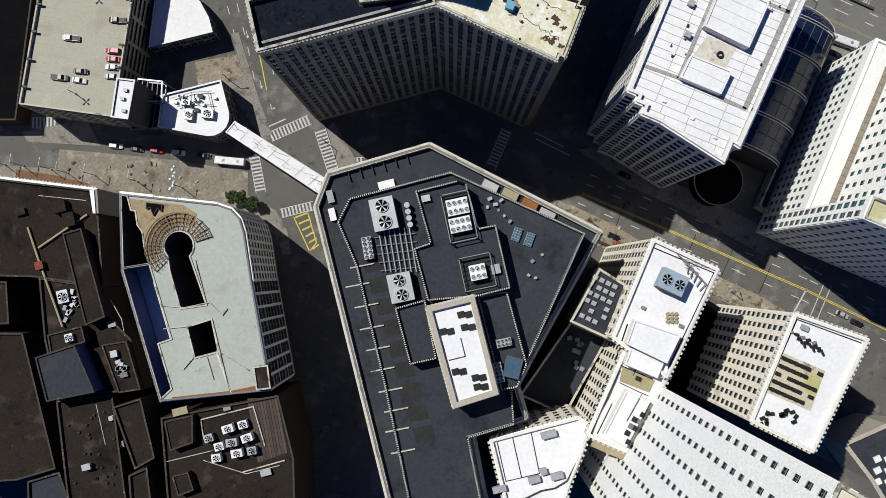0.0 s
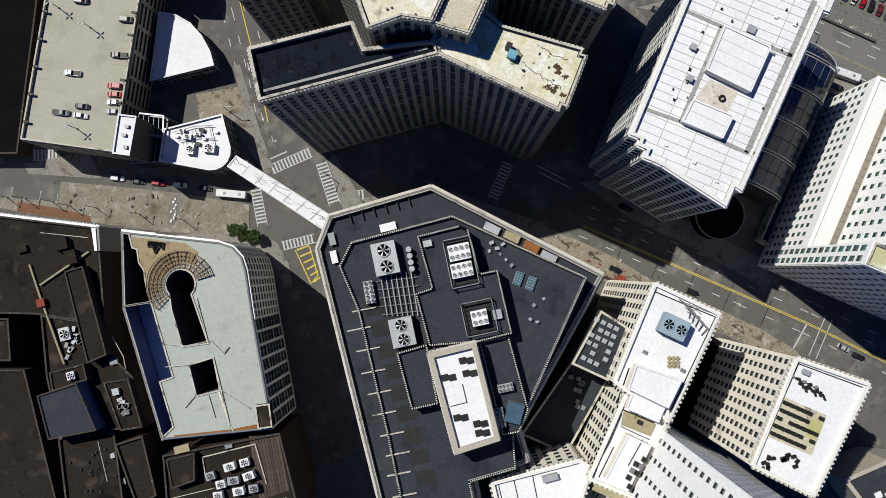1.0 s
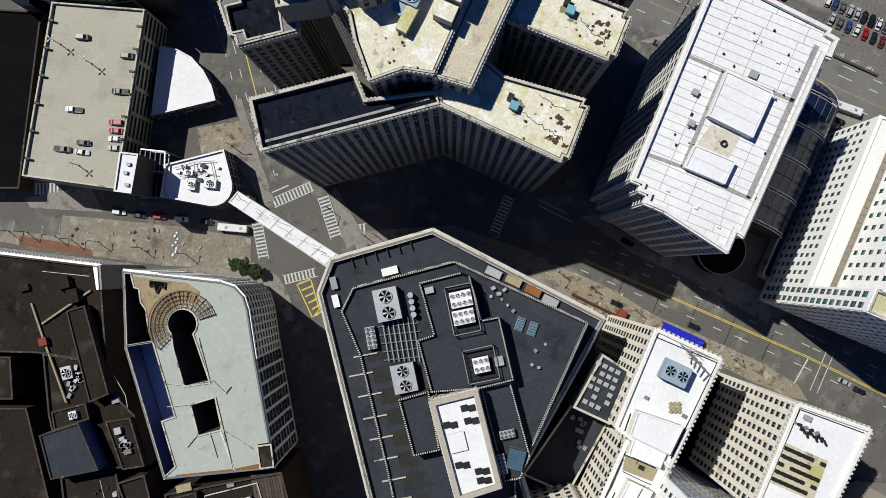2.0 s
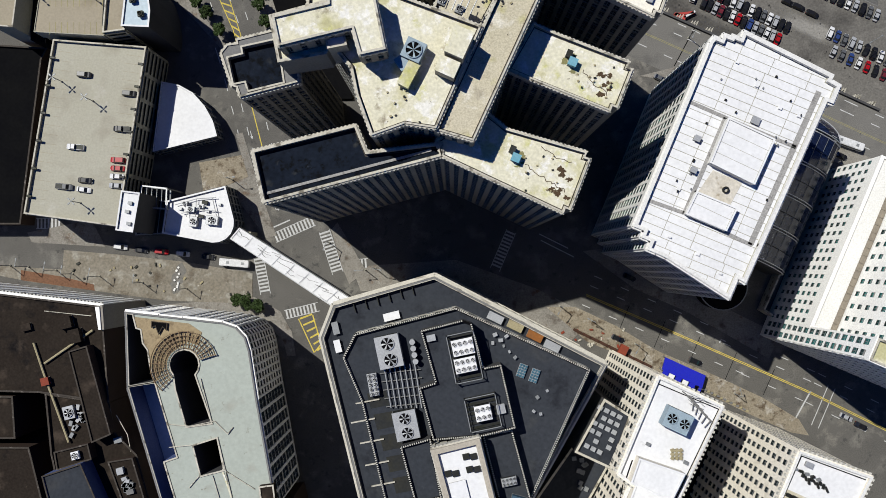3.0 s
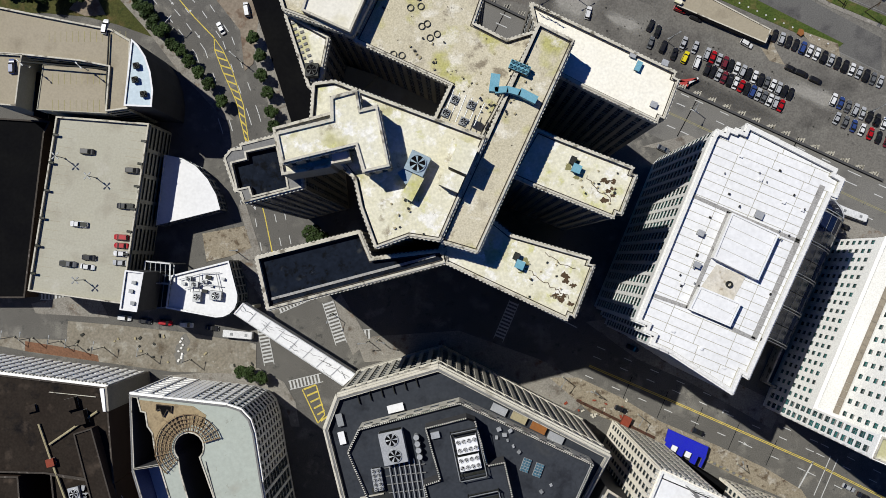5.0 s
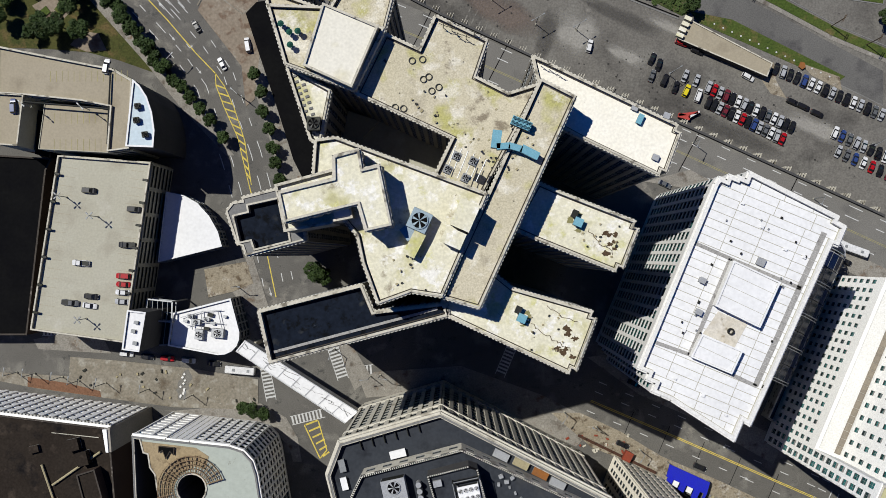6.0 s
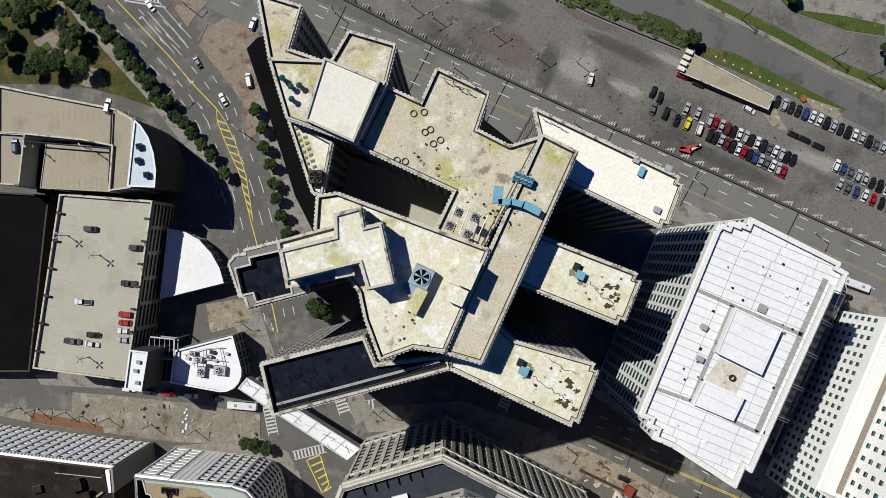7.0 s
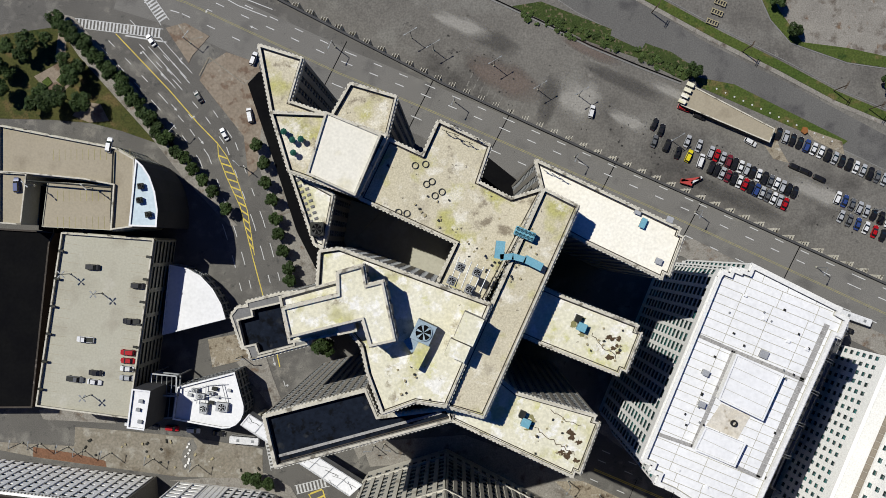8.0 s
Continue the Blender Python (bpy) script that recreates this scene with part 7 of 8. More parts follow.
# entrance hall, stair tower, garages
for x, y, a, b in ((-88.0, 56.7, 3.0, 1.8), (-87.0, 52.6, 2.6, 3.4), (-80.8, 53.0, 4.0, 3.0), (-89.9, 58.6, 2.0, 1.4), (-84.6, 57.6, 2.2, 1.0)):
    fan_unit((x, y, 12.85), -6, (a, b), 1.9, (1, 1), "pale plant box on a white roof", GALV)
for pts in ([(-93.2, 58.2), (-86.0, 60.2), (-79.6, 60.6)], [(-91.0, 55.4), (-85.0, 56.6), (-78.8, 56.0)], [(-86.2, 60.0), (-86.4, 54.0)], [(-80.8, 60.4), (-79.4, 54.4)], [(-88.6, 59.4), (-89.4, 54.2)]):
    pipe([(*p, 13.9) for p in pts], 0.13, GALV, "silver pipe among plant on a white roof")
for x, y, s in ((-83.4, 59.0, 1.0), (-82.6, 56.2, 0.8), (-78.6, 58.4, 0.7), (-91.8, 57.0, 0.8), (-84.6, 54.4, 0.9)):
    roof_box((x, y, 12.85), -10, (s * 1.6, s), 0.9, DARKM if s > 0.85 else GALV, "small plant box on a white roof", "roof_vent")
for x, y in ((-102.5, 57.7), (-103.4, 55.0), (-102.9, 51.2)):
    roof_box((x, y, 27.55), -8, (1.2, 0.9), 0.7, GREY, "small grey vent on a stair tower", "roof_vent")
for x, y in ((-100.9, 125.6), (-101.3, 121.2), (-98.6, 116.7)):
    fan_unit((x, y, 29.65), 8, (1.8, 1.8), 1.6, (1, 1), "dark plant box on a white curved roof", DARKM)
for i, (x, y) in enumerate(((-73.1, -49.5), (-67.2, -46.6), (-62.8, -45.4), (-66.0, -50.7), (-70.7, -55.4), (-64.4, -53.9), (-60.0, -53.2), (-61.4, -49.3), (-69.9, -52.0))):
    fan_unit((x, y, 33.25), 14 + rng.uniform(-8, 8), (3.4 if i % 2 else 2.8, 2.4), 2.4 + 0.5 * (i % 2), (1, 1), "white condenser with a round fan", WHITE if i % 3 else GALV)
for a, b in (((-76.0, -44.3), (-60.0, -40.3)), ((-60.0, -40.3), (-56.5, -52.0)), ((-63.0, -60.0), (-50.5, -56.5)), ((-76.0, -44.3), (-75.0, -50.0))):
    pipe([(*a, 33.6), (*b, 33.6)], 0.22, COPE, "pale roof curb round condensers", "roof_curb")
for i in range(10):
    x = -62.0 + i * 0.9
    part("roof_board", prism_bm([(x, -38.0 + 0.05 * i), (x + 0.78, -37.9 + 0.05 * i), (x + 4.2, -57.0 + 0.3 * i), (x + 3.4, -57.2 + 0.3 * i)], 33.22, 33.28), TIMBERD, hv)
fan_unit((-115.0, -19.3, 35.7), 14, (2.4, 2.4), 1.4, (1, 1), "white round-fan vent on a lift house", WHITE)
fan_unit((-118.6, -7.0, 31.85), 14, (3.4, 4.0), 2.0, (1, 1), "pale pump set on a tar roof", GALV)
roof_box((-126.0, 2.5, 32.3), 14, (2.2, 2.2), 1.6, REDP, "small red-brown box on a tar roof")
pipe([(-130.0, 14.0, 32.8), (-126.5, 4.0, 32.8), (-119.0, -16.0, 32.8)], 0.4, TAN, "long tan walkway pipe over a tar roof", "roof_walkway")
pipe([(-126.5, 8.0, 32.8), (-112.0, 18.0, 32.8)], 0.4, TAN, "long tan walkway pipe over a tar roof", "roof_walkway")
for i in range(26):
    roof_box((rng.uniform(-117, -100), rng.uniform(-66, -42), 32.25), rng.random() * 90, (0.6, 0.5), 0.4, DARKM, "small dark drain on a tar roof", "roof_drain")
for i in range(24):
    x, y = rng.choice(((-100.5, -28.0), (-115.0, -7.0), (-117.0, -12.0)))
    roof_box((x + rng.uniform(-2, 2), y + rng.uniform(-3, 3), 34.65 if x > -103 and y > -36 else 31.85), rng.random() * 90, (1.4, 0.8), 0.8, GREY if i % 2 else GALV, "weathered vent box on an old roof", "roof_vent")
for a, b in (((-86.5, -9.6), (-80.0, -10.2)), ((-80.0, -10.2), (-72.5, -8.6)), ((-72.5, -8.6), (-68.5, -12.5)), ((-68.5, -12.5), (-67.0, -10.5)), ((-86.0, -16.5), (-79.0, -15.8)), ((-71.5, -14.0), (-66.0, -36.0)), ((-77.0, -25.0), (-80.0, -28.5)), ((-73.0, -25.0), (-71.0, -31.5)), ((-70.0, -23.0), (-60.5, -28.8)), ((-73.3, -9.0), (-76.8, 4.0))):
    pipe([(*a, 37.95), (*b, 37.95)], 0.14, COPE, "thin pale pipe on a grey-green roof")

for x, y, sx, sy, h, m, lb in ((-106.8, -11.5, 1.6, 2.4, 1.2, GALV, "pale metal hood"), (-103.8, -15.5, 2.2, 1.4, 1.0, GREY, "grey vent hood"), (-101.8, -24.2, 1.8, 1.8, 1.3, GALV, "pale vent box"), (-98.8, -30.5, 2.0, 1.2, 0.9, COPE_D, "grey hatch"), (-103.6, -44.0, 1.2, 1.2, 1.0, GALV, "pale vent box"), (-100.6, -52.0, 1.0, 1.6, 0.8, GREY, "grey hatch"), (-110.5, -58.5, 2.4, 1.6, 1.4, GALV, "pale fan box"), (-82.0, -41.6, 4.4, 2.0, 1.4, TAN, "tan roof hut"), (-68.0, -40.8, 2.0, 1.0, 0.7, GREY, "grey vent"), (-132.5, 19.0, 3.0, 2.0, 1.0, TAR, "tar-covered hatch"), (-120.0, 20.5, 4.0, 3.4, 2.2, TAR, "tar-covered stair hood"), (-116.5, 16.5, 3.2, 4.0, 2.8, TAR, "tar-covered stair hood"), (-80.5, -62.0, 1.8, 1.2, 1.0, GALV, "pale vent box"), (-56.0, -60.0, 3.0, 1.6, 1.0, GALV, "pale duct box")):
    z = 33.25 if x > -90 else 34.65 if -106 < x < -93.5 and -36 < y < -20 else 32.85 if y < -37 and x < -103 else 31.85
    if y > 5:
        z = 32.25
    roof_box((x, y, z - (0.6 if -104 < x < -95 and y < -37 else 0.0)), 14, (sx, sy), h, m, lb + " on an old tar roof", "roof_vent")
for pts in ([(-104.5, -8.0), (-101.0, -14.0), (-100.0, -19.0)], [(-108.5, -40.0), (-105.5, -52.0)], [(-127.0, 24.0), (-112.5, 22.5)], [(-86.5, -57.0), (-72.0, -53.5)], [(-75.0, -56.5), (-62.0, -60.5), (-52.0, -58.0)]):
    zz = 33.7 if pts[0][0] > -90 else 32.5 if pts[0][1] > 5 else 32.3
    pipe([(*p, zz) for p in pts], 0.13, COPE, "thin pale pipe along an old roof")

for cx, cy, k in ((35.4, 80.4, 5), (24.2, 55.6, 6), (26.0, 59.8, 4), (34.6, 83.2, 3)):
    r_ = random.Random(int(cx * 10))
    for i in range(k):
        x, y = cx + r_.uniform(-2.2, 2.2), cy + r_.uniform(-1.6, 1.6)
        pts = [(x + r_.uniform(0.2, 1.25) * math.cos(a * 0.393), y + r_.uniform(0.2, 0.9) * math.sin(a * 0.393)) for a in range(16)]
        part("stain", prism_bm(pts, 87.1, 87.135 + 0.004 * i), STAIN, lm, "dark brown tar stain on pale roofing")

mark = random.Random(31)
for pts in ([(16.6, 62.6), (18.8, 60.2), (21.6, 58.6), (24.0, 57.0), (26.4, 55.4)], [(30.0, 84.6), (32.0, 82.4), (34.0, 80.4), (36.6, 78.4)], [(20.0, 66.6), (24.0, 63.8), (28.6, 62.2)]):
    line = []
    for a, b in zip(pts, pts[1:]):
        for k in range(4):
            line.append((a[0] + (b[0] - a[0]) * k / 4 + mark.uniform(-0.4, 0.4), a[1] + (b[1] - a[1]) * k / 4 + mark.uniform(-0.4, 0.4)))
    part("crack", line_bm(bmesh.new(), line, 0.16, 87.15), STAIN, lm, "dark ragged crack in pale roofing")
for cx, cy in ((27.5, 86.5), (14.0, 63.7)):
    for k in range(7):
        a0 = mark.uniform(0, 6.28)
        x, y, s = cx + 1.9 * math.cos(a0), cy + 1.9 * math.sin(a0), mark.uniform(0.4, 1.0)
        pts = [(x + s * mark.uniform(0.4, 1.2) * math.cos(a * 0.524), y + s * mark.uniform(0.3, 0.9) * math.sin(a * 0.524)) for a in range(12)]
        part("stain", prism_bm(pts, 87.1, 87.14 + 0.004 * k), MOSS, lm, "olive stain round a plant box")

# ---- vehicles ----
def car_paint(name, c):
    return mat(name, c, tuple(v * 0.85 for v in c), 0.35, 2.0, 0.6, 0.5, bump=0.0, spec=0.35)


PAINTS = {"white": (0.75, 0.75, 0.74), "black": (0.012, 0.012, 0.014), "red": (0.42, 0.006, 0.01), "silver": (0.42, 0.43, 0.44), "blue": (0.03, 0.06, 0.2), "grey": (0.12, 0.125, 0.13), "yellow": (0.75, 0.62, 0.02), "maroon": (0.16, 0.02, 0.03)}
PAINTS = {k: car_paint("car_paint_" + k, v) for k, v in PAINTS.items()}
CARGLASS = mat("car_glass", (0.012, 0.014, 0.016), (0.02, 0.022, 0.025), 0.08, 1.0, 0.5, 0.5, bump=0.0, spec=0.6)
RUBBER = mat("tyre_rubber", (0.015, 0.015, 0.015), (0.025, 0.025, 0.025), 0.9)
LAMP = mat("lamp_glass", (0.6, 0.6, 0.58), (0.5, 0.5, 0.48), 0.2, bump=0.0)
TAIL = mat("tail_lamp_red", (0.35, 0.01, 0.01), (0.25, 0.01, 0.01), 0.3, bump=0.0)


def loft(bm, rows, mi=0):
    """Joins cross sections (lists of points with equal counts) into one closed skin."""
    V = [[bm.verts.new(p) for p in r] for r in rows]
    k = len(rows[0])
    for a, b in zip(V, V[1:]):
        for i in range(k):
            j = (i + 1) % k
            bm.faces.new((a[i], a[j], b[j], b[i])).material_index = mi
    bm.faces.new(V[0][::-1]).material_index = mi
    bm.faces.new(V[-1]).material_index = mi
    return bm


def car(paint, kind="saloon"):
    """A car along x, on the ground: body, glass house, roof panel, four wheels, lamps."""
    length, width, high = {"saloon": (4.7, 1.82, 1.45), "suv": (4.8, 1.9, 1.72), "pickup": (5.7, 1.98, 1.8), "van": (5.2, 1.98, 1.95)}[kind]
    root = new("car")
    h, w = length / 2, width / 2
    z0, zb = 0.28, {"saloon": 0.86, "suv": 1.0, "pickup": 1.02, "van": 1.05}[kind]

    def section(x, ww, zt):
        return [(x, -ww * 0.94, z0), (x, ww * 0.94, z0), (x, ww, zt * 0.62), (x, ww * 0.9, zt), (x, -ww * 0.9, zt), (x, -ww, zt * 0.62)]

    rows = [section(-h, w * 0.84, zb * 0.86), section(-h + 0.35, w * 0.97, zb * 0.97), section(-h * 0.3, w, zb), section(h * 0.25, w, zb), section(h - 0.7, w * 0.96, zb * 0.9), section(h - 0.15, w * 0.86, zb * 0.74), section(h, w * 0.7, zb * 0.62)]
    put(part("body", loft(bmesh.new(), rows), PAINTS[paint], root), 0, 0, 0, 0)
    a, b, c, d = {"saloon": (-h + 0.55, -h + 1.25, 0.35, 1.15), "suv": (-h + 0.12, -h + 0.5, 0.45, 1.2), "pickup": (-0.35, -0.1, 0.95, 1.6), "van": (-h + 0.08, -h + 0.3, 1.0, 1.75)}[kind]
    bm = bmesh.new()
    g = [[(a, s * w * 0.86, zb - 0.02) for s in (-1, 1)], [(d, s * w * 0.86, zb - 0.02) for s in (-1, 1)], [(b, s * w * 0.7, high - 0.05) for s in (-1, 1)], [(c, s * w * 0.7, high - 0.05) for s in (-1, 1)]]
    loft(bm, [[g[0][0], g[0][1], g[2][1], g[2][0]], [g[1][0], g[1][1], g[3][1], g[3][0]]])
    put(part("glass", bm, CARGLASS, root), 0, 0, 0, 0)
    bm = bmesh.new()
    box(bm, b - 0.05, c + 0.05, -w * 0.72, w * 0.72, high - 0.06, high)
    bmesh.ops.bevel(bm, geom=bm.edges[:], offset=0.03, segments=1, affect="EDGES")
    put(part("roof", bm, PAINTS[paint], root), 0, 0, 0, 0)
    if kind == "pickup":
        bm = bmesh.new()
        box(bm, -h + 0.15, -0.45, -w * 0.78, w * 0.78, zb - 0.05, zb + 0.02)
        put(part("cargo_bed", bm, DARKM, root), 0, 0, 0, 0)
    wheel = None
    for sx in (-1, 1):
        for sy in (-1, 1):
            if wheel is None:
                bm = bmesh.new()
                bmesh.ops.create_cone(bm, cap_ends=True, segments=12, radius1=0.34, radius2=0.34, depth=0.24, matrix=Matrix.Rotation(math.pi / 2, 4, "X"))
                ob = part("wheel", bm, RUBBER, root)
                wheel = ob.data
            else:
                ob = part("wheel", wheel, None, root)
            put(ob, sx * h * 0.6, sy * (w - 0.1), 0.34, 0)
    for sy in (-1, 1):
        bm = bmesh.new()
        box(bm, h - 0.25, h - 0.04, sy * w * 0.6 - 0.16, sy * w * 0.6 + 0.16, 0.5, 0.64)
        put(part("headlight", bm, LAMP, root), 0, 0, 0, 0)
        bm = bmesh.new()
        box(bm, -h - 0.02, -h + 0.1, sy * w * 0.62 - 0.14, sy * w * 0.62 + 0.14, 0.55, 0.72)
        put(part("tail_light", bm, TAIL, root), 0, 0, 0, 0)
    word = {"saloon": "saloon car", "suv": "sport utility car", "pickup": "pickup truck", "van": "van"}[kind]
    return tagged(root, f"{paint} {word} with dark windows", "car")


masters = {}


def park(paint, kind, x, y, z, turn, label=""):
    m = pose(x, y, z, 0, 0, turn)
    key = (paint, kind)
    if key not in masters:
        masters[key] = ob = car(paint, kind)
        ob.matrix_basis = m
    else:
        ob = copy_thing(masters[key], m)
    ob["label"] = f"{paint} {'saloon car' if kind == 'saloon' else 'pickup truck' if kind == 'pickup' else kind if kind == 'van' else 'sport utility car'} {label or 'parked on the asphalt'}"
    return ob


lot = random.Random(5)
mixed = ["white", "black", "black", "silver", "grey", "blue", "black", "red", "silver", "maroon", "grey", "white"]
LZ = LOW + 0.02
for i in range(15):
    park(["silver", "red", "silver", "maroon", "black", "white", "silver", "black", "white", "black", "grey", "white", "silver", "black", "black"][i], "saloon" if i % 3 else "suv", 90.6 + i * 2.15, 139.4 - i * 1.05, LZ, 66 + lot.uniform(-3, 3), "in a row on the lower car park")
for i in range(14):
    park(["black", "black", "silver", "maroon", "black", "white", "red", "black", "blue", "silver", "grey", "white", "silver", "red"][i], "saloon" if i % 4 else "suv", 90.6 + i * 2.05, 133.9 - i * 1.03, LZ, 66 + lot.uniform(-3, 3), "in a row on the lower car park")
for (x, y), p, k in zip(((70.2, 149.9), (72.7, 147.8), (70.2, 143.7), (74.7, 142.1), (78.7, 139.5), (82.2, 143.6), (86.3, 141.9), (82.6, 138.2), (86.9, 136.4)), ("black", "black", "grey", "black", "black", "silver", "silver", "yellow", "white"), ("saloon", "saloon", "saloon", "suv", "saloon", "saloon", "saloon", "suv", "van")):
    park(p, k, x, y, LZ, 66 + lot.uniform(-4, 4), "on the lower car park")
for i in range(16):
    park(["black", "silver", "black", "black", "blue", "white", "white", "black", "silver", "black", "black", "white", "silver", "black", "grey", "silver"][i], "suv" if i % 3 == 1 else "saloon", 115.1 + i * 2.53, 146.0 - i * 1.13, LZ, 66 + lot.uniform(-3, 3), "in a row beside the grass verge")
for i in range(13):
    park(mixed[(i * 5) % 12], "suv" if i % 3 == 0 else "saloon", 136.2 + i * 2.6, 122.6 - i * 1.25, LZ, 66 + lot.uniform(-3, 3), "in a row on the lower car park")
for i in range(8):
    park(mixed[(i * 7 + 3) % 12], "saloon", 137.4 + i * 3.0, 115.8 - i * 1.4, LZ, 66 + lot.uniform(-3, 3), "in a row on the lower car park")
for (x, y), p, a in zip(((121.0, 133.8), (124.8, 132.1), (129.7, 129.6), (80.9, 155.6), (86.6, 152.6), (104.9, 143.0), (47.5, 154.7)), ("black", "black", "black", "red", "black", "white", "white"), (-25, -25, -25, -22, -24, -30, 75)):
    park(p, "suv", x, y, LZ, a, "alone on the lower car park")
for (x, y), p, k, a in zip(((-108.8, 179.1), (-92.2, 159.1), (-83.2, 145.9), (-101.7, 142.4), (-72.6, 172.2), (-74.1, 152.4)), ("white", "black", "white", "black", "white", "white"), ("saloon", "saloon", "saloon", "suv", "suv", "van"), (125, 122, 118, 108, 70, 100)):
    park(p, k, x, y, 0.16 if x > -75 else 0.01, a, "on the curving street")
for (x, y), p, k in zip(((-116.8, 42.9), (-109.5, 41.8), (-102.5, 41.3), (-95.0, 40.5), (-86.1, 39.4)), ("white", "black", "red", "white", "black"), ("suv", "saloon", "suv", "suv", "saloon")):
    park(p, k, x, y + 1.6, 0.01, -6, "at the kerb of the building site")
for (x, y), p, k, a in zip(((-120.8, 100.1), (-106.0, 93.9), (-108.3, 82.3), (-123.5, 76.5), (-109.6, 72.2), (-109.7, 69.5), (-109.9, 66.9), (-110.1, 63.9), (-120.1, 65.6), (-127.0, 63.6), (-120.6, 62.6)), ("black", "black", "black", "white", "red", "red", "white", "silver", "black", "grey", "white"), ("suv", "suv", "pickup", "pickup", "suv", "saloon", "saloon", "saloon", "saloon", "pickup", "saloon"), (-5, -5, 176, 175, 176, 176, 176, 176, -5, -6, -8)):
    park(p, k, x, y, 20.05, a, "on the garage's top deck")
park("blue", "suv", -142.6, 126.7, 25.55, 92, "on the garage's top deck")
park("white", "suv", -112.7, 139.2, 25.55, 80, "on the garage's top deck")
for (x, y), p, a in zip(((110.8, 14.5), (114.5, 12.0), (117.0, 10.0), (82.6, 5.0), (56.0, 12.8), (134.0, -14.0), (139.0, -17.0), (60.0, 34.0), (133.0, 76.0), (71.0, 103.0)), ("black", "silver", "maroon", "black", "black", "silver", "black", "black", "black", "grey"), (-28, -28, -30, -24, -24, -26, -26, -25, -26, -26)):
    park(p, "saloon", x, y, 0.14, a, "on the shaded street")


def bus(x, y, z, turn, length, label):
    """A bus: body, window band, roof hatches, air unit, wheels."""
    root = tagged(new("bus"), label, "bus")
    root.matrix_basis = pose(x, y, z, 0, 0, turn)
    h = length / 2
    bm = bmesh.new()
    box(bm, -h, h, -1.25, 1.25, 0.35, 3.05)
    bmesh.ops.bevel(bm, geom=bm.edges[:], offset=0.15, segments=2, affect="EDGES")
    put(part("body", bm, PAINTS["white"], root), 0, 0, 0, 0)
    for s in (-1, 1):
        for k in range(6):
            bm = bmesh.new()
            box(bm, -h + 0.6 + k * (length - 1.2) / 6, -h + 0.5 + (k + 1) * (length - 1.2) / 6, s * 1.26 - 0.02, s * 1.26 + 0.02, 1.5, 2.5)
            put(part("window", bm, CARGLASS, root), 0, 0, 0, 0)
    for k in range(2):
        bm = bmesh.new()
        box(bm, -h * 0.5 + k * h, -h * 0.5 + k * h + 0.9, -0.45, 0.45, 3.05, 3.18)
        put(part("roof_hatch", bm, GREY, root), 0, 0, 0, 0)
    for sx in (-0.62, 0.66):
        for sy in (-1, 1):
            bm = bmesh.new()
            bmesh.ops.create_cone(bm, cap_ends=True, segments=14, radius1=0.48, radius2=0.48, depth=0.3, matrix=Matrix.Rotation(math.pi / 2, 4, "X"))
            put(part("wheel", bm, RUBBER, root), sx * h, sy * 1.1, 0.48, 0)


bus(-76.6, 38.9, 0.01, -5, 10.2, "white shuttle bus waiting at the building site")
bus(134.5, 80.4, 0.14, -20, 11.5, "white bus standing beside the court house")

# lower loading dock, crane and clutter
dock = thing("loading_dock", "long low loading dock with a tan roof", "shed", (96.0, 152.0, LOW))
block(dock, DOCK, LOW, LOW + 3.4, DARKW, DECKT, COPE, lip=0.2, rim=0.3)
for i in range(4):
    a = Vector((82.2, 163.4)) + Vector((-1.0, -2.0)) * i
    roof_box((a.x, a.y, LOW + 3.3), -24, (2.4, 1.2), 1.4, PALE, "pale stacked dock crate", "crate")
crane = thing("red_lift", "red boom lift standing on the car park", "machine", (82.5, 128.0, LOW))
for a, b, w, m in (((79.5, 129.2), (86.5, 130.0), 0.9, REDC), ((79.5, 129.2), (83.5, 128.0), 1.6, REDC), ((83.0, 128.2), (87.0, 130.4), 0.7, PAINTS["white"])):
    a, b = Vector(a), Vector(b)
    d = (b - a)
    s = Vector((-d.y, d.x)).normalized() * w / 2
    part("boom" if w < 1 else "chassis", prism_bm([tuple(a - s), tuple(b - s), tuple(b + s), tuple(a + s)], LOW + 0.4, LOW + 1.8), m, crane)

# the blue canopy over the pavement
cn = thing("blue_canopy", "bright blue tarpaulin canopy with two white roof panels", "canopy", (78.0, -1.5, 0.0))
a, b, c, d = (Vector(p) for p in ((71.5, 6.8), (85.1, 0.6), (83.9, -3.6), (70.3, 2.6)))
part("canopy", prism_bm([tuple(a), tuple(b), tuple(c), tuple(a.lerp(d, 0) + (d - a))], 3.2, 3.9), BLUE, cn)
for f in (0.04, 0.36, 0.7, 0.94):
    p, q = d.lerp(c, f), d.lerp(c, min(1.0, f + 0.14))
    n = Vector((-0.42, -0.9)) * 3.2
    part("flap", prism_bm([tuple(p), tuple(q), tuple(q + n), tuple(p + n)], 3.2, 3.7), BLUE, cn)
for f in (0.2, 0.54):
    p, q = d.lerp(c, f), d.lerp(c, f + 0.13)
    n = Vector((-0.42, -0.9)) * 2.0
    part("roof_panel", prism_bm([tuple(p), tuple(q), tuple(q + n), tuple(p + n)], 3.2, 3.6), WHITE, cn)
for p in (a, b, c, d):
    part("post", prism_bm([(p.x - 0.1, p.y - 0.1), (p.x + 0.1, p.y - 0.1), (p.x + 0.1, p.y + 0.1), (p.x - 0.1, p.y + 0.1)], 0.15, 3.2), GREY, cn)
RUSTD = mat("dark_rust", (0.09, 0.04, 0.025), (0.06, 0.035, 0.025), 0.9, 2.0, 0.5, 0.8)
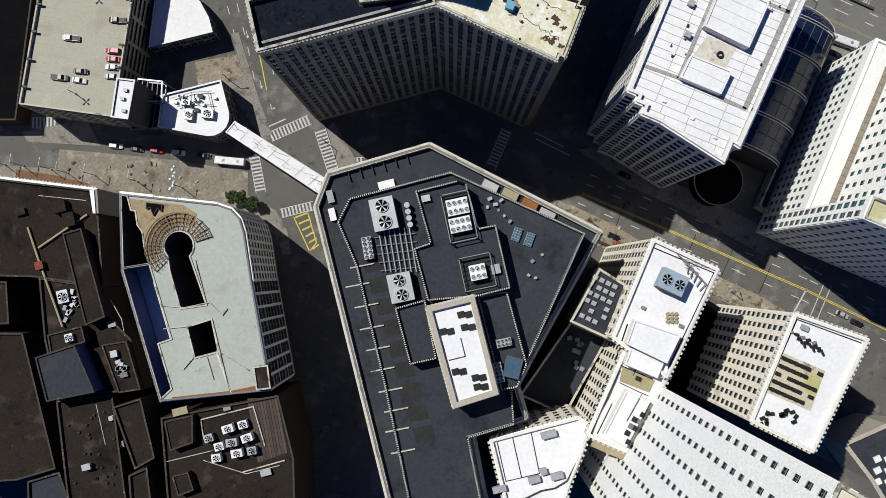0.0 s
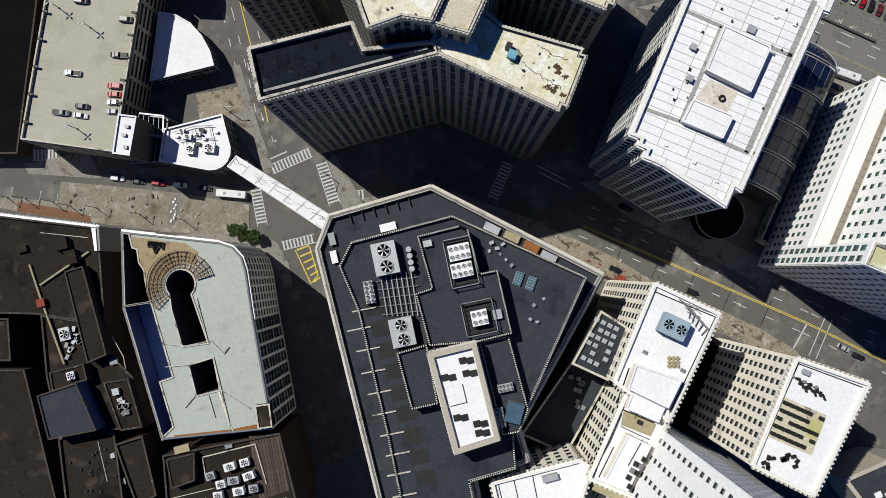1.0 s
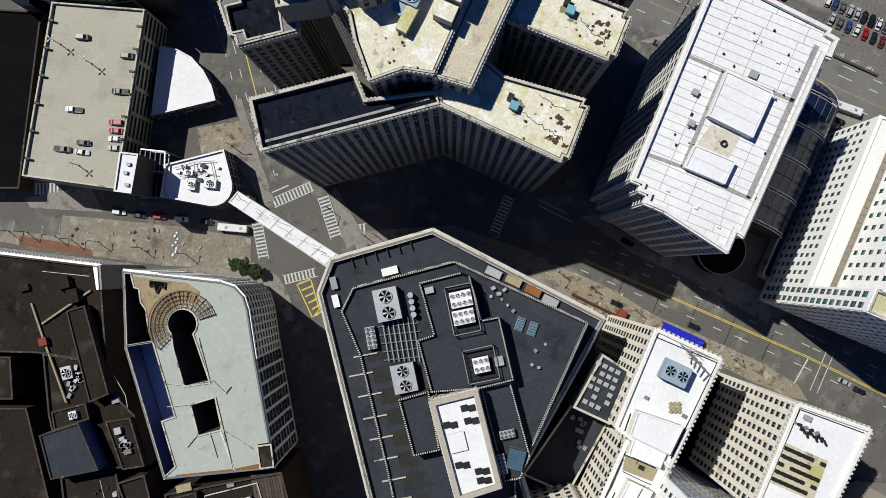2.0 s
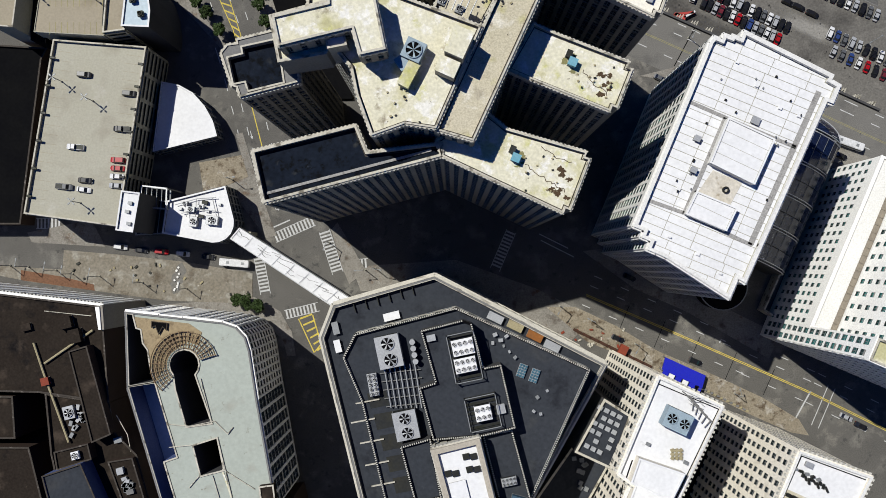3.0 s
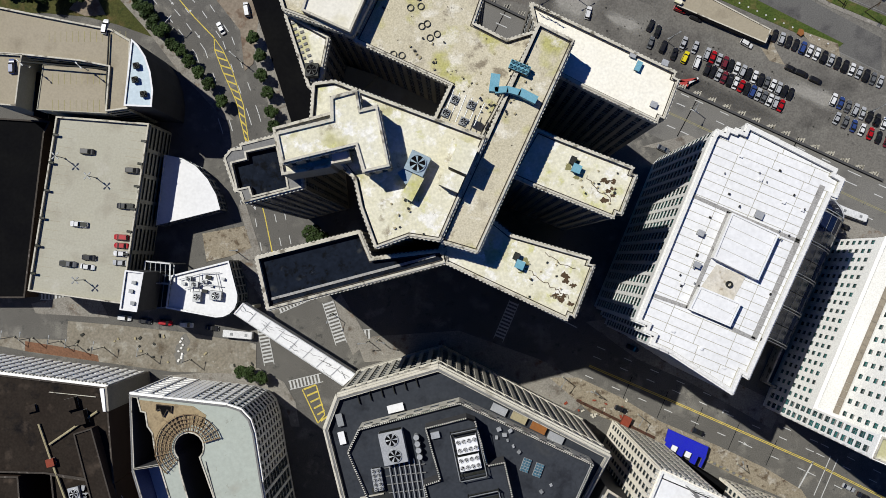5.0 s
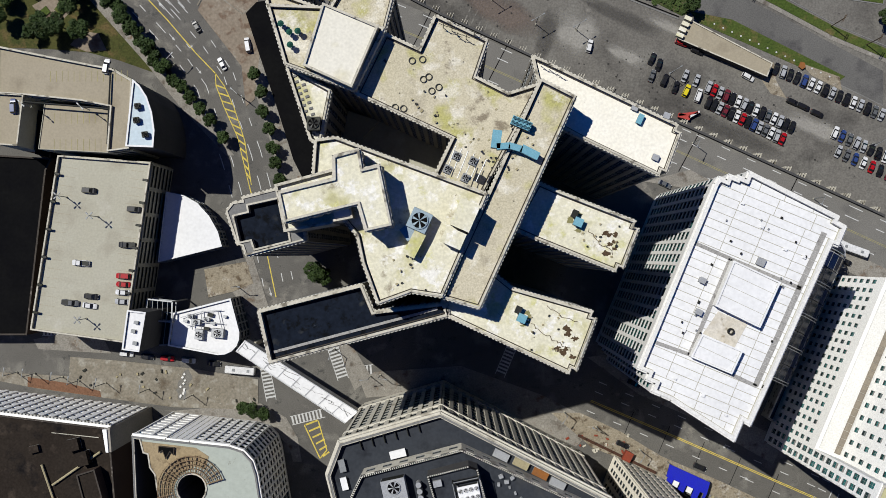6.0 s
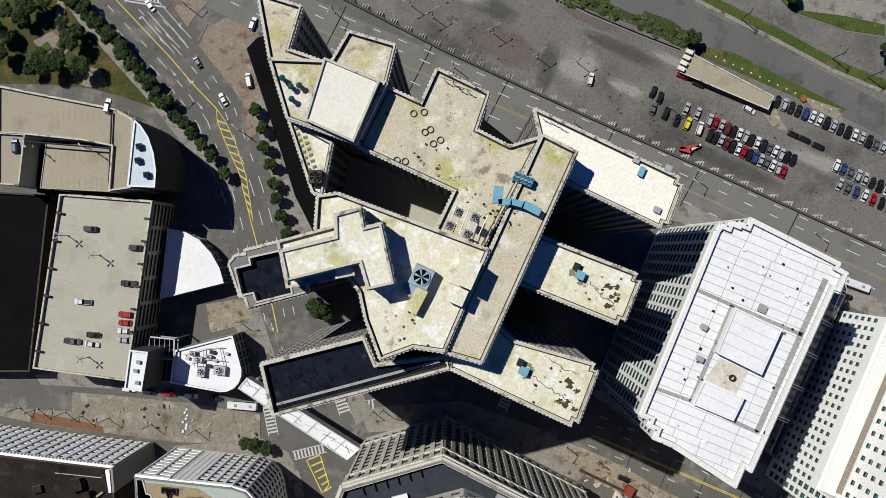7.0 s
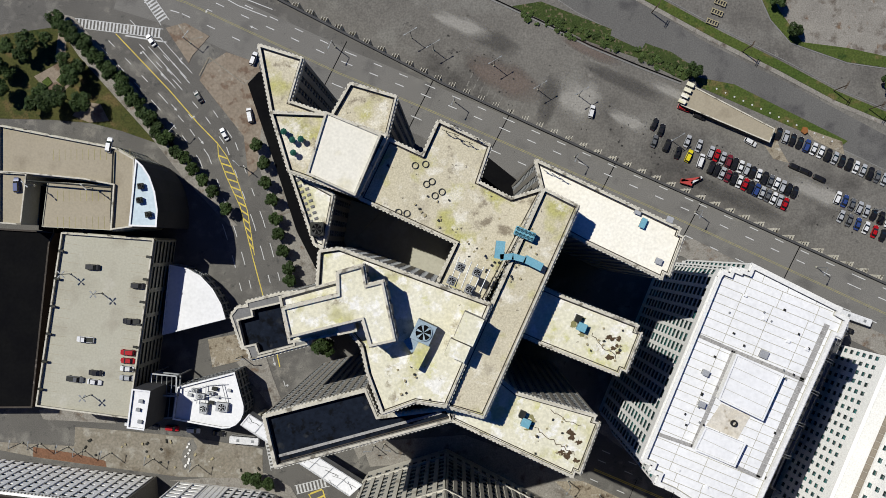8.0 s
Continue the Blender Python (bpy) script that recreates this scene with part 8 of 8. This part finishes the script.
# site clutter along the pavements
mess = random.Random(9)
for i in range(44):
    x, y = (mess.uniform(-135, -72), mess.uniform(27, 39)) if i % 2 else (mess.uniform(28, 60), mess.uniform(10, 16))
    if i % 2 and not (25 + (-72 - x) * 0.12 < y < 36 + (-72 - x) * 0.1):
        continue
    roof_box((x, y, 0.16), mess.random() * 180, (mess.uniform(0.4, 1.2), mess.uniform(0.3, 0.6)), mess.uniform(0.2, 0.4), [COPE, DARKM, REDP, TAN][i % 4], "building rubbish on torn-up pavement", "rubble")
for i in range(8):
    roof_box((-97.6 + 0.12 * i + mess.uniform(-0.9, 0.9), 29.6 + i * 1.1, 0.16), mess.random() * 90, (mess.uniform(0.4, 0.9), 0.5), 0.25, STONE_W, "white sack of building material", "sack")
for k in range(3):
    r_ = random.Random(40 + k)
    cx, cy = -97.8 + k * 0.9, 30.5 + k * 3.0
    slab("pavement", [(cx + r_.uniform(1.2, 2.6) * math.cos(a * 0.63), cy + r_.uniform(1.8, 3.4) * math.sin(a * 0.63)) for a in range(10)], 0.0, 0.172 + 0.006 * k, LOTP, "pale dust spilt on torn-up pavement")
for i in range(9):
    roof_box((42.0 + i * 3.0, 15.4 - i * 1.45, 0.15), -27, (2.9, 0.7), 0.8, RUSTD, "low rust-brown planter wall along the pavement", "planter")
roof_box((57.4, 9.0, 0.15), -27, (2.6, 3.4), 2.6, REDP, "dark red hut on the pavement", "kiosk")
for i in range(14):
    roof_box((86.0 + i * 1.1, -4.8 - i * 0.55, 0.15), -27 + (i % 3) * 20, (0.7, 0.4), 0.5, TAN if i % 2 else COPE_D, "small barrier block along the pavement", "barrier_block")


# ---- trees ----
LEAFB = mat("bush_leaf", (0.05, 0.085, 0.022), (0.085, 0.12, 0.035), 0.6, 3.0, 0.5, 0.9, bump=0.0, vary=0.3)
BARK = mat("bark", (0.07, 0.05, 0.035), (0.1, 0.075, 0.05), 0.9, 6.0, 0.8)
LEAF = mat("leaf", (0.028, 0.05, 0.014), (0.045, 0.07, 0.02), 0.6, 3.0, 0.5, 0.9, bump=0.0, vary=0.2)


def tree_master(seed, height, spread, leaves):
    """A tapered trunk, limbs, and a crown of many small leaf clumps with gaps."""
    r = random.Random(seed)
    root = new("tree")
    bm = bmesh.new()

    def limb(a, b, ra, rb):
        a, b = Vector(a), Vector(b)
        d = (b - a).normalized()
        s = d.orthogonal().normalized()
        q = d.cross(s)
        rows = [[tuple(p + (s * math.cos(t) + q * math.sin(t)) * w) for t in (i * math.pi / 3 for i in range(6))] for p, w in ((a, ra), (b, rb))]
        loft(bm, rows)

    top = height * 0.45
    limb((0, 0, -0.1), (0.1, 0.05, top), 0.22, 0.14)
    ends = []
    for i in range(7):
        a = i * 2.4 + r.random()
        e = (spread * 0.6 * math.cos(a), spread * 0.6 * math.sin(a), height * r.uniform(0.6, 0.9))
        limb((0.1, 0.05, top * r.uniform(0.75, 1.0)), e, 0.1, 0.03)
        ends.append(e)
    put(part("trunk", bm, BARK, root), 0, 0, 0, 0)
    V, F = [], []
    lumps = [(*e, spread * r.uniform(0.32, 0.5)) for e in ends] + [(0, 0, height * 0.8, spread * 0.5)]
    for i in range(leaves):
        cx, cy, cz, cr = r.choice(lumps)
        d = Vector((r.gauss(0, 1), r.gauss(0, 1), r.gauss(0, 0.8))).normalized() * cr * r.uniform(0.55, 1.05)
        p = Vector((cx, cy, cz)) + d
        n = (d.normalized() + Vector((r.uniform(-0.6, 0.6), r.uniform(-0.6, 0.6), r.uniform(0, 0.8)))).normalized()
        s = n.orthogonal().normalized()
        q = n.cross(s)
        t = r.random() * 6.28
        s, q = s * math.cos(t) + q * math.sin(t), q * math.cos(t) - s * math.sin(t)
        w = r.uniform(0.22, 0.5)
        k = len(V)
        V += [tuple(p + s * w), tuple(p + q * w * 0.6), tuple(p - s * w), tuple(p - q * w * 0.6 + n * 0.08)]
        F.append((k, k + 1, k + 2, k + 3))
    me = bpy.data.meshes.new("crown")
    me.from_pydata(V, [], F)
    put(part("crown", me, LEAF, root), 0, 0, 0, 0)
    return tagged(root, "leafy green street tree with an uneven crown", "tree", group="city trees")


def bush_master(seed, spread):
    """A low scrubby bush: short stems under a ragged heap of leaves."""
    r = random.Random(seed)
    root = new("bush")
    bm = bmesh.new()
    for i in range(5):
        a = i * 1.3
        box(bm, math.cos(a) * 0.3 - 0.04, math.cos(a) * 0.3 + 0.04, math.sin(a) * 0.3 - 0.04, math.sin(a) * 0.3 + 0.04, -0.1, spread * 0.5)
    put(part("stem", bm, BARK, root), 0, 0, 0, 0)
    V, F = [], []
    lumps = [(r.uniform(-0.6, 0.6) * spread, r.uniform(-0.6, 0.6) * spread, spread * r.uniform(0.2, 0.6), spread * r.uniform(0.3, 0.55)) for _ in range(6)]
    for i in range(420):
        cx, cy, cz, cr = r.choice(lumps)
        d = Vector((r.gauss(0, 1), r.gauss(0, 1), r.gauss(0, 0.7))).normalized() * cr * r.uniform(0.4, 1.1)
        p = Vector((cx, cy, max(0.05, cz + d.z)))
        p.x, p.y = cx + d.x, cy + d.y
        s = Vector((r.gauss(0, 1), r.gauss(0, 1), r.gauss(0, 0.4))).normalized()
        q = s.cross(Vector((r.gauss(0, 0.4), r.gauss(0, 0.4), 1))).normalized()
        w = r.uniform(0.12, 0.3)
        k = len(V)
        V += [tuple(p + s * w), tuple(p + q * w * 0.7), tuple(p - s * w), tuple(p - q * w * 0.7)]
        F.append((k, k + 1, k + 2, k + 3))
    me = bpy.data.meshes.new("foliage")
    me.from_pydata(V, [], F)
    put(part("foliage", me, LEAFB, root), 0, 0, 0, 0)
    return tagged(root, "low scrubby green bush on the weedy strip", "bush", group="bushes on the weedy strip")


kinds = [tree_master(1, 7.0, 3.0, 1500), tree_master(2, 5.5, 2.4, 1100), tree_master(3, 9.0, 3.8, 2200), tree_master(4, 6.2, 2.8, 1300)]
first = [True] * 4
wood = random.Random(21)


def plant(x, y, z, kind, label=""):
    m = pose(x, y, z, 0, 0, wood.random() * 360)
    if first[kind]:
        first[kind] = False
        kinds[kind].matrix_basis = m
        ob = kinds[kind]
    else:
        ob = copy_thing(kinds[kind], m)
    if label:
        ob["label"] = label
    return ob


for i in range(26):
    f = i / 25
    x, y = -140.5 + 37.5 * f, 186.5 - 42.0 * f + 2.0 * math.sin(f * 3.14)
    plant(x + wood.uniform(-0.8, 0.8), y + wood.uniform(-0.8, 0.8), 0.1, (3, 0, 1)[i % 3], "dense green tree in a row beside the street")
for x, y in ((-96.1, 137.5), (-93.2, 133.5), (-86.3, 125.6), (-90.0, 129.5), (-82.0, 119.5), (-99.0, 139.5)):
    plant(x, y, 0.1, 1, "small green tree at the shaded kerb")
for x, y in ((-71.3, 141.6), (-68.8, 135.3), (-68.1, 128.4), (-65.8, 122.4), (-64.6, 116.1), (-63.6, 110.6), (-62.1, 104.7), (-60.4, 99.0), (-59.9, 94.5)):
    plant(x, y, 0.1, 1, "small green tree in the pavement beside a podium")
for i, (x, y) in enumerate(((-149.4, 177.5), (-157.5, 167.8), (-137.5, 171.5), (-134.6, 165.5), (-130.7, 156.6), (-145.6, 160.7), (-149.6, 156.8), (-138.6, 158.7), (-159.5, 161.9), (-157.4, 176.6), (-133.0, 169.0), (-142.5, 157.0), (-161.0, 170.0), (-152.0, 173.5), (-144.0, 178.5))):
    plant(x, y, 0.1, (2, 0, 3, 2)[i % 4], "dark green tree in the small park")
for x, y, k in ((-74.8, 26.2, 1), (-71.4, 25.5, 3), (-68.0, 24.0, 1)):
    plant(x, y, 0.13, k, "dark tree on the pavement beside the old store")
plant(-49.6, 73.4, 0.1, 2, "green tree on the pavement under the tower")
plant(-46.8, 71.4, 0.1, 0, "green tree on the pavement under the tower")
bushes = [bush_master(5, 1.3), bush_master(6, 1.8)]
for i in range(110):
    f = wood.random()
    x, y = 22.0 + 62.0 * f, 191.0 - 22.5 * f + wood.uniform(-2.6, 2.6)
    if 0.5 < f < 0.66 and wood.random() < 0.75:
        continue
    m = Matrix.Translation((x, y, LOW + 0.1)) @ Matrix.Rotation(wood.random() * 6.28, 4, "Z") @ Matrix.Diagonal((s_ := wood.uniform(0.45, 0.95), s_ * wood.uniform(0.7, 1.2), s_, 1))
    k = i % 2
    if i < 2:
        bushes[k].matrix_basis = m
    else:
        copy_thing(bushes[k], m)
plant(83.5, 168.5, LOW + 0.05, 0, "round tree at the end of the loading dock")
for x, y in ((152.5, 163.5), (113.6, 193.0), (120.1, 182.9)):
    plant(x, y, LOW + 0.05, 3, "round tree on a grass verge")


# ---- street lamps ----
def lamp(x, y, z, turn, height, arms, label, group="street lamps", reach=2.2):
    root = thing("street_lamp", label, "street lamp", (x, y, z), turn, group=group)
    put(part("pole", disc(bmesh.new(), 0.14, 0.0, height, 8), GREY, root), 0, 0, 0, 0)
    put(part("base", disc(bmesh.new(), 0.32, 0.0, 0.5, 10), DECKC, root), 0, 0, 0, 0)
    for k in range(arms):
        a = 360 * k / arms
        bm = bmesh.new()
        box(bm, 0.0, reach, -0.07, 0.07, height - 0.15, height)
        put(part("arm", bm, GREY, root), 0, 0, 0, a)
        bm = bmesh.new()
        box(bm, reach - 0.1, reach + 0.8, -0.22, 0.22, height - 0.2, height + 0.02)
        bmesh.ops.bevel(bm, geom=bm.edges[:], offset=0.06, segments=1, affect="EDGES")
        put(part("head", bm, GREY, root), 0, 0, 0, a)
    return root


for x, y in ((-155.8, 38.0), (-149.4, 37.6), (-139.6, 36.4), (-133.8, 35.1), (-124.3, 34.3), (-109.3, 32.1), (-93.8, 30.0)):
    lamp(x, y, 0.16, 80, 9.0, 1, "grey street lamp at the building site")
for x, y in ((-118.2, 91.6), (-122.0, 58.4), (-128.5, 98.0)):
    lamp(x, y, 20.05, 45, 6.5, 4, "four-armed lamp on the garage's top deck", "garage lamps", 0.7)
for x, y in ((-137.0, 126.5), (-118.5, 125.5)):
    lamp(x, y, 25.5, -45, 6.5, 2, "two-armed lamp on the garage's top deck", "garage lamps", 0.7)
for x, y in ((42.8, 160.7), (28.0, 163.0), (-10.0, 178.0), (76.5, 144.0), (12.0, 172.0), (148.5, 118.0), (-18.0, 182.5)):
    lamp(x, y, LOW, 30, 9.0, 2, "two-armed lamp on the lower car park", "car park lamps", 2.0)
def wood_pole(x, y, turn):
    """A timber power pole with two cross arms."""
    root = thing("power_pole", "tall timber pole with cross arms beside the road", "pole", (x, y, LOW), turn, group="power poles")
    put(part("pole", disc(bmesh.new(), 0.17, 0.0, 11.0, 8), BARK, root), 0, 0, 0, 0)
    for z in (9.6, 10.6):
        bm = bmesh.new()
        box(bm, -1.5, 1.5, -0.09, 0.09, z, z + 0.16)
        put(part("cross_arm", bm, BARK, root), 0, 0, 0, 0)


for x, y in ((69.6, 190.6), (102.4, 176.0), (135.2, 161.4), (148.0, 154.6)):
    wood_pole(x, y, 60)
for x, y in ((94.3, 193.8), (93.1, 190.3), (91.3, 186.7)):
    root = thing("trailer", "yellow flat trailer frame parked on the upper lot", "trailer", (x, y, LOW + 0.03), -22, group="trailers")
    for s_ in (-1, 1):
        bm = bmesh.new()
        box(bm, -2.2, 2.2, s_ * 0.8 - 0.12, s_ * 0.8 + 0.12, 0.6, 0.85)
        put(part("rail", bm, TAN, root), 0, 0, 0, 0)
        for q in (-1, 1):
            bm = bmesh.new()
            bmesh.ops.create_cone(bm, cap_ends=True, segments=12, radius1=0.34, radius2=0.34, depth=0.24, matrix=Matrix.Rotation(math.pi / 2, 4, "X"))
            put(part("wheel", bm, RUBBER, root), q * 1.3, s_ * 0.95, 0.34, 0)
    for k in range(5):
        bm = bmesh.new()
        box(bm, -2.1 + k * 1.0, -1.8 + k * 1.0, -0.8, 0.8, 0.7, 0.82)
        put(part("cross_member", bm, TAN, root), 0, 0, 0, 0)
for i in range(5):
    a = Vector((-44.0, 176.0)) + Vector((0.905, -0.425)) * i * 46
    lamp(a.x, a.y, 0.0, -115, 9.0, 1, "grey street lamp along the parapet")
for x, y in ((-44.0, 46.0), (-31.5, 36.5), (-28.0, 37.0), (36.0, 24.0), (47.0, 19.0), (62.0, 11.0), (96.0, -6.0), (-100.0, 146.0), (-76.0, 134.0), (-95.0, 178.0), (-78.0, 68.0)):
    lamp(x, y, 0.13, wood.random() * 360, 8.0, 1, "grey street lamp on the pavement")
for i in range(6):
    for side, (a, b) in enumerate((((-130.2, 110.0), (-138.8, 56.0)), ((-101.6, 107.0), (-108.5, 63.0)))):
        p = Vector(a).lerp(Vector(b), (i + 0.5) / 6)
        root = thing("parapet_lamp", "black box lamp on the garage parapet", "lamp", (p.x, p.y, 21.0), -8, group="parapet lamps")
        bm = bmesh.new()
        box(bm, -0.9, 0.9, -0.4, 0.4, 0.0, 0.5)
        bmesh.ops.bevel(bm, geom=bm.edges[:], offset=0.12, segments=1, affect="EDGES")
        put(part("housing", bm, DARKM, root), 0, 0, 0, 0)
# stall lines on the decks
for i in range(17):
    f = i / 17
    for a, b, d in (((-130.0, 108.0), (-138.5, 57.0), (5.0, -0.7)), ((-102.4, 106.0), (-109.6, 60.0), (-5.0, 0.7))):
        p = Vector(a).lerp(Vector(b), f)
        part("stall_line", line_bm(bmesh.new(), [tuple(p), tuple(p + Vector(d))], 0.1, 20.03), DECKT, dk)
for i in range(14):
    for y0, y1, zz in ((112.6, 116.5, 23.13), (121.5, 125.0, 23.13), (134.5, 138.0, 25.53)):
        x = -131.0 + i * 1.9
        part("stall_line", line_bm(bmesh.new(), [(x, y0), (x, y1)], 0.16, zz), PAINT_YF, g2)
for a, b in (((-139.0, 128.0), (-112.0, 125.6)), ((-111.4, 137.0), (-112.4, 114.5))):
    pipe([(*a, 26.3), (*b, 26.3)], 0.28, DARKM, "dark barrier rail on the garage deck", "barrier")
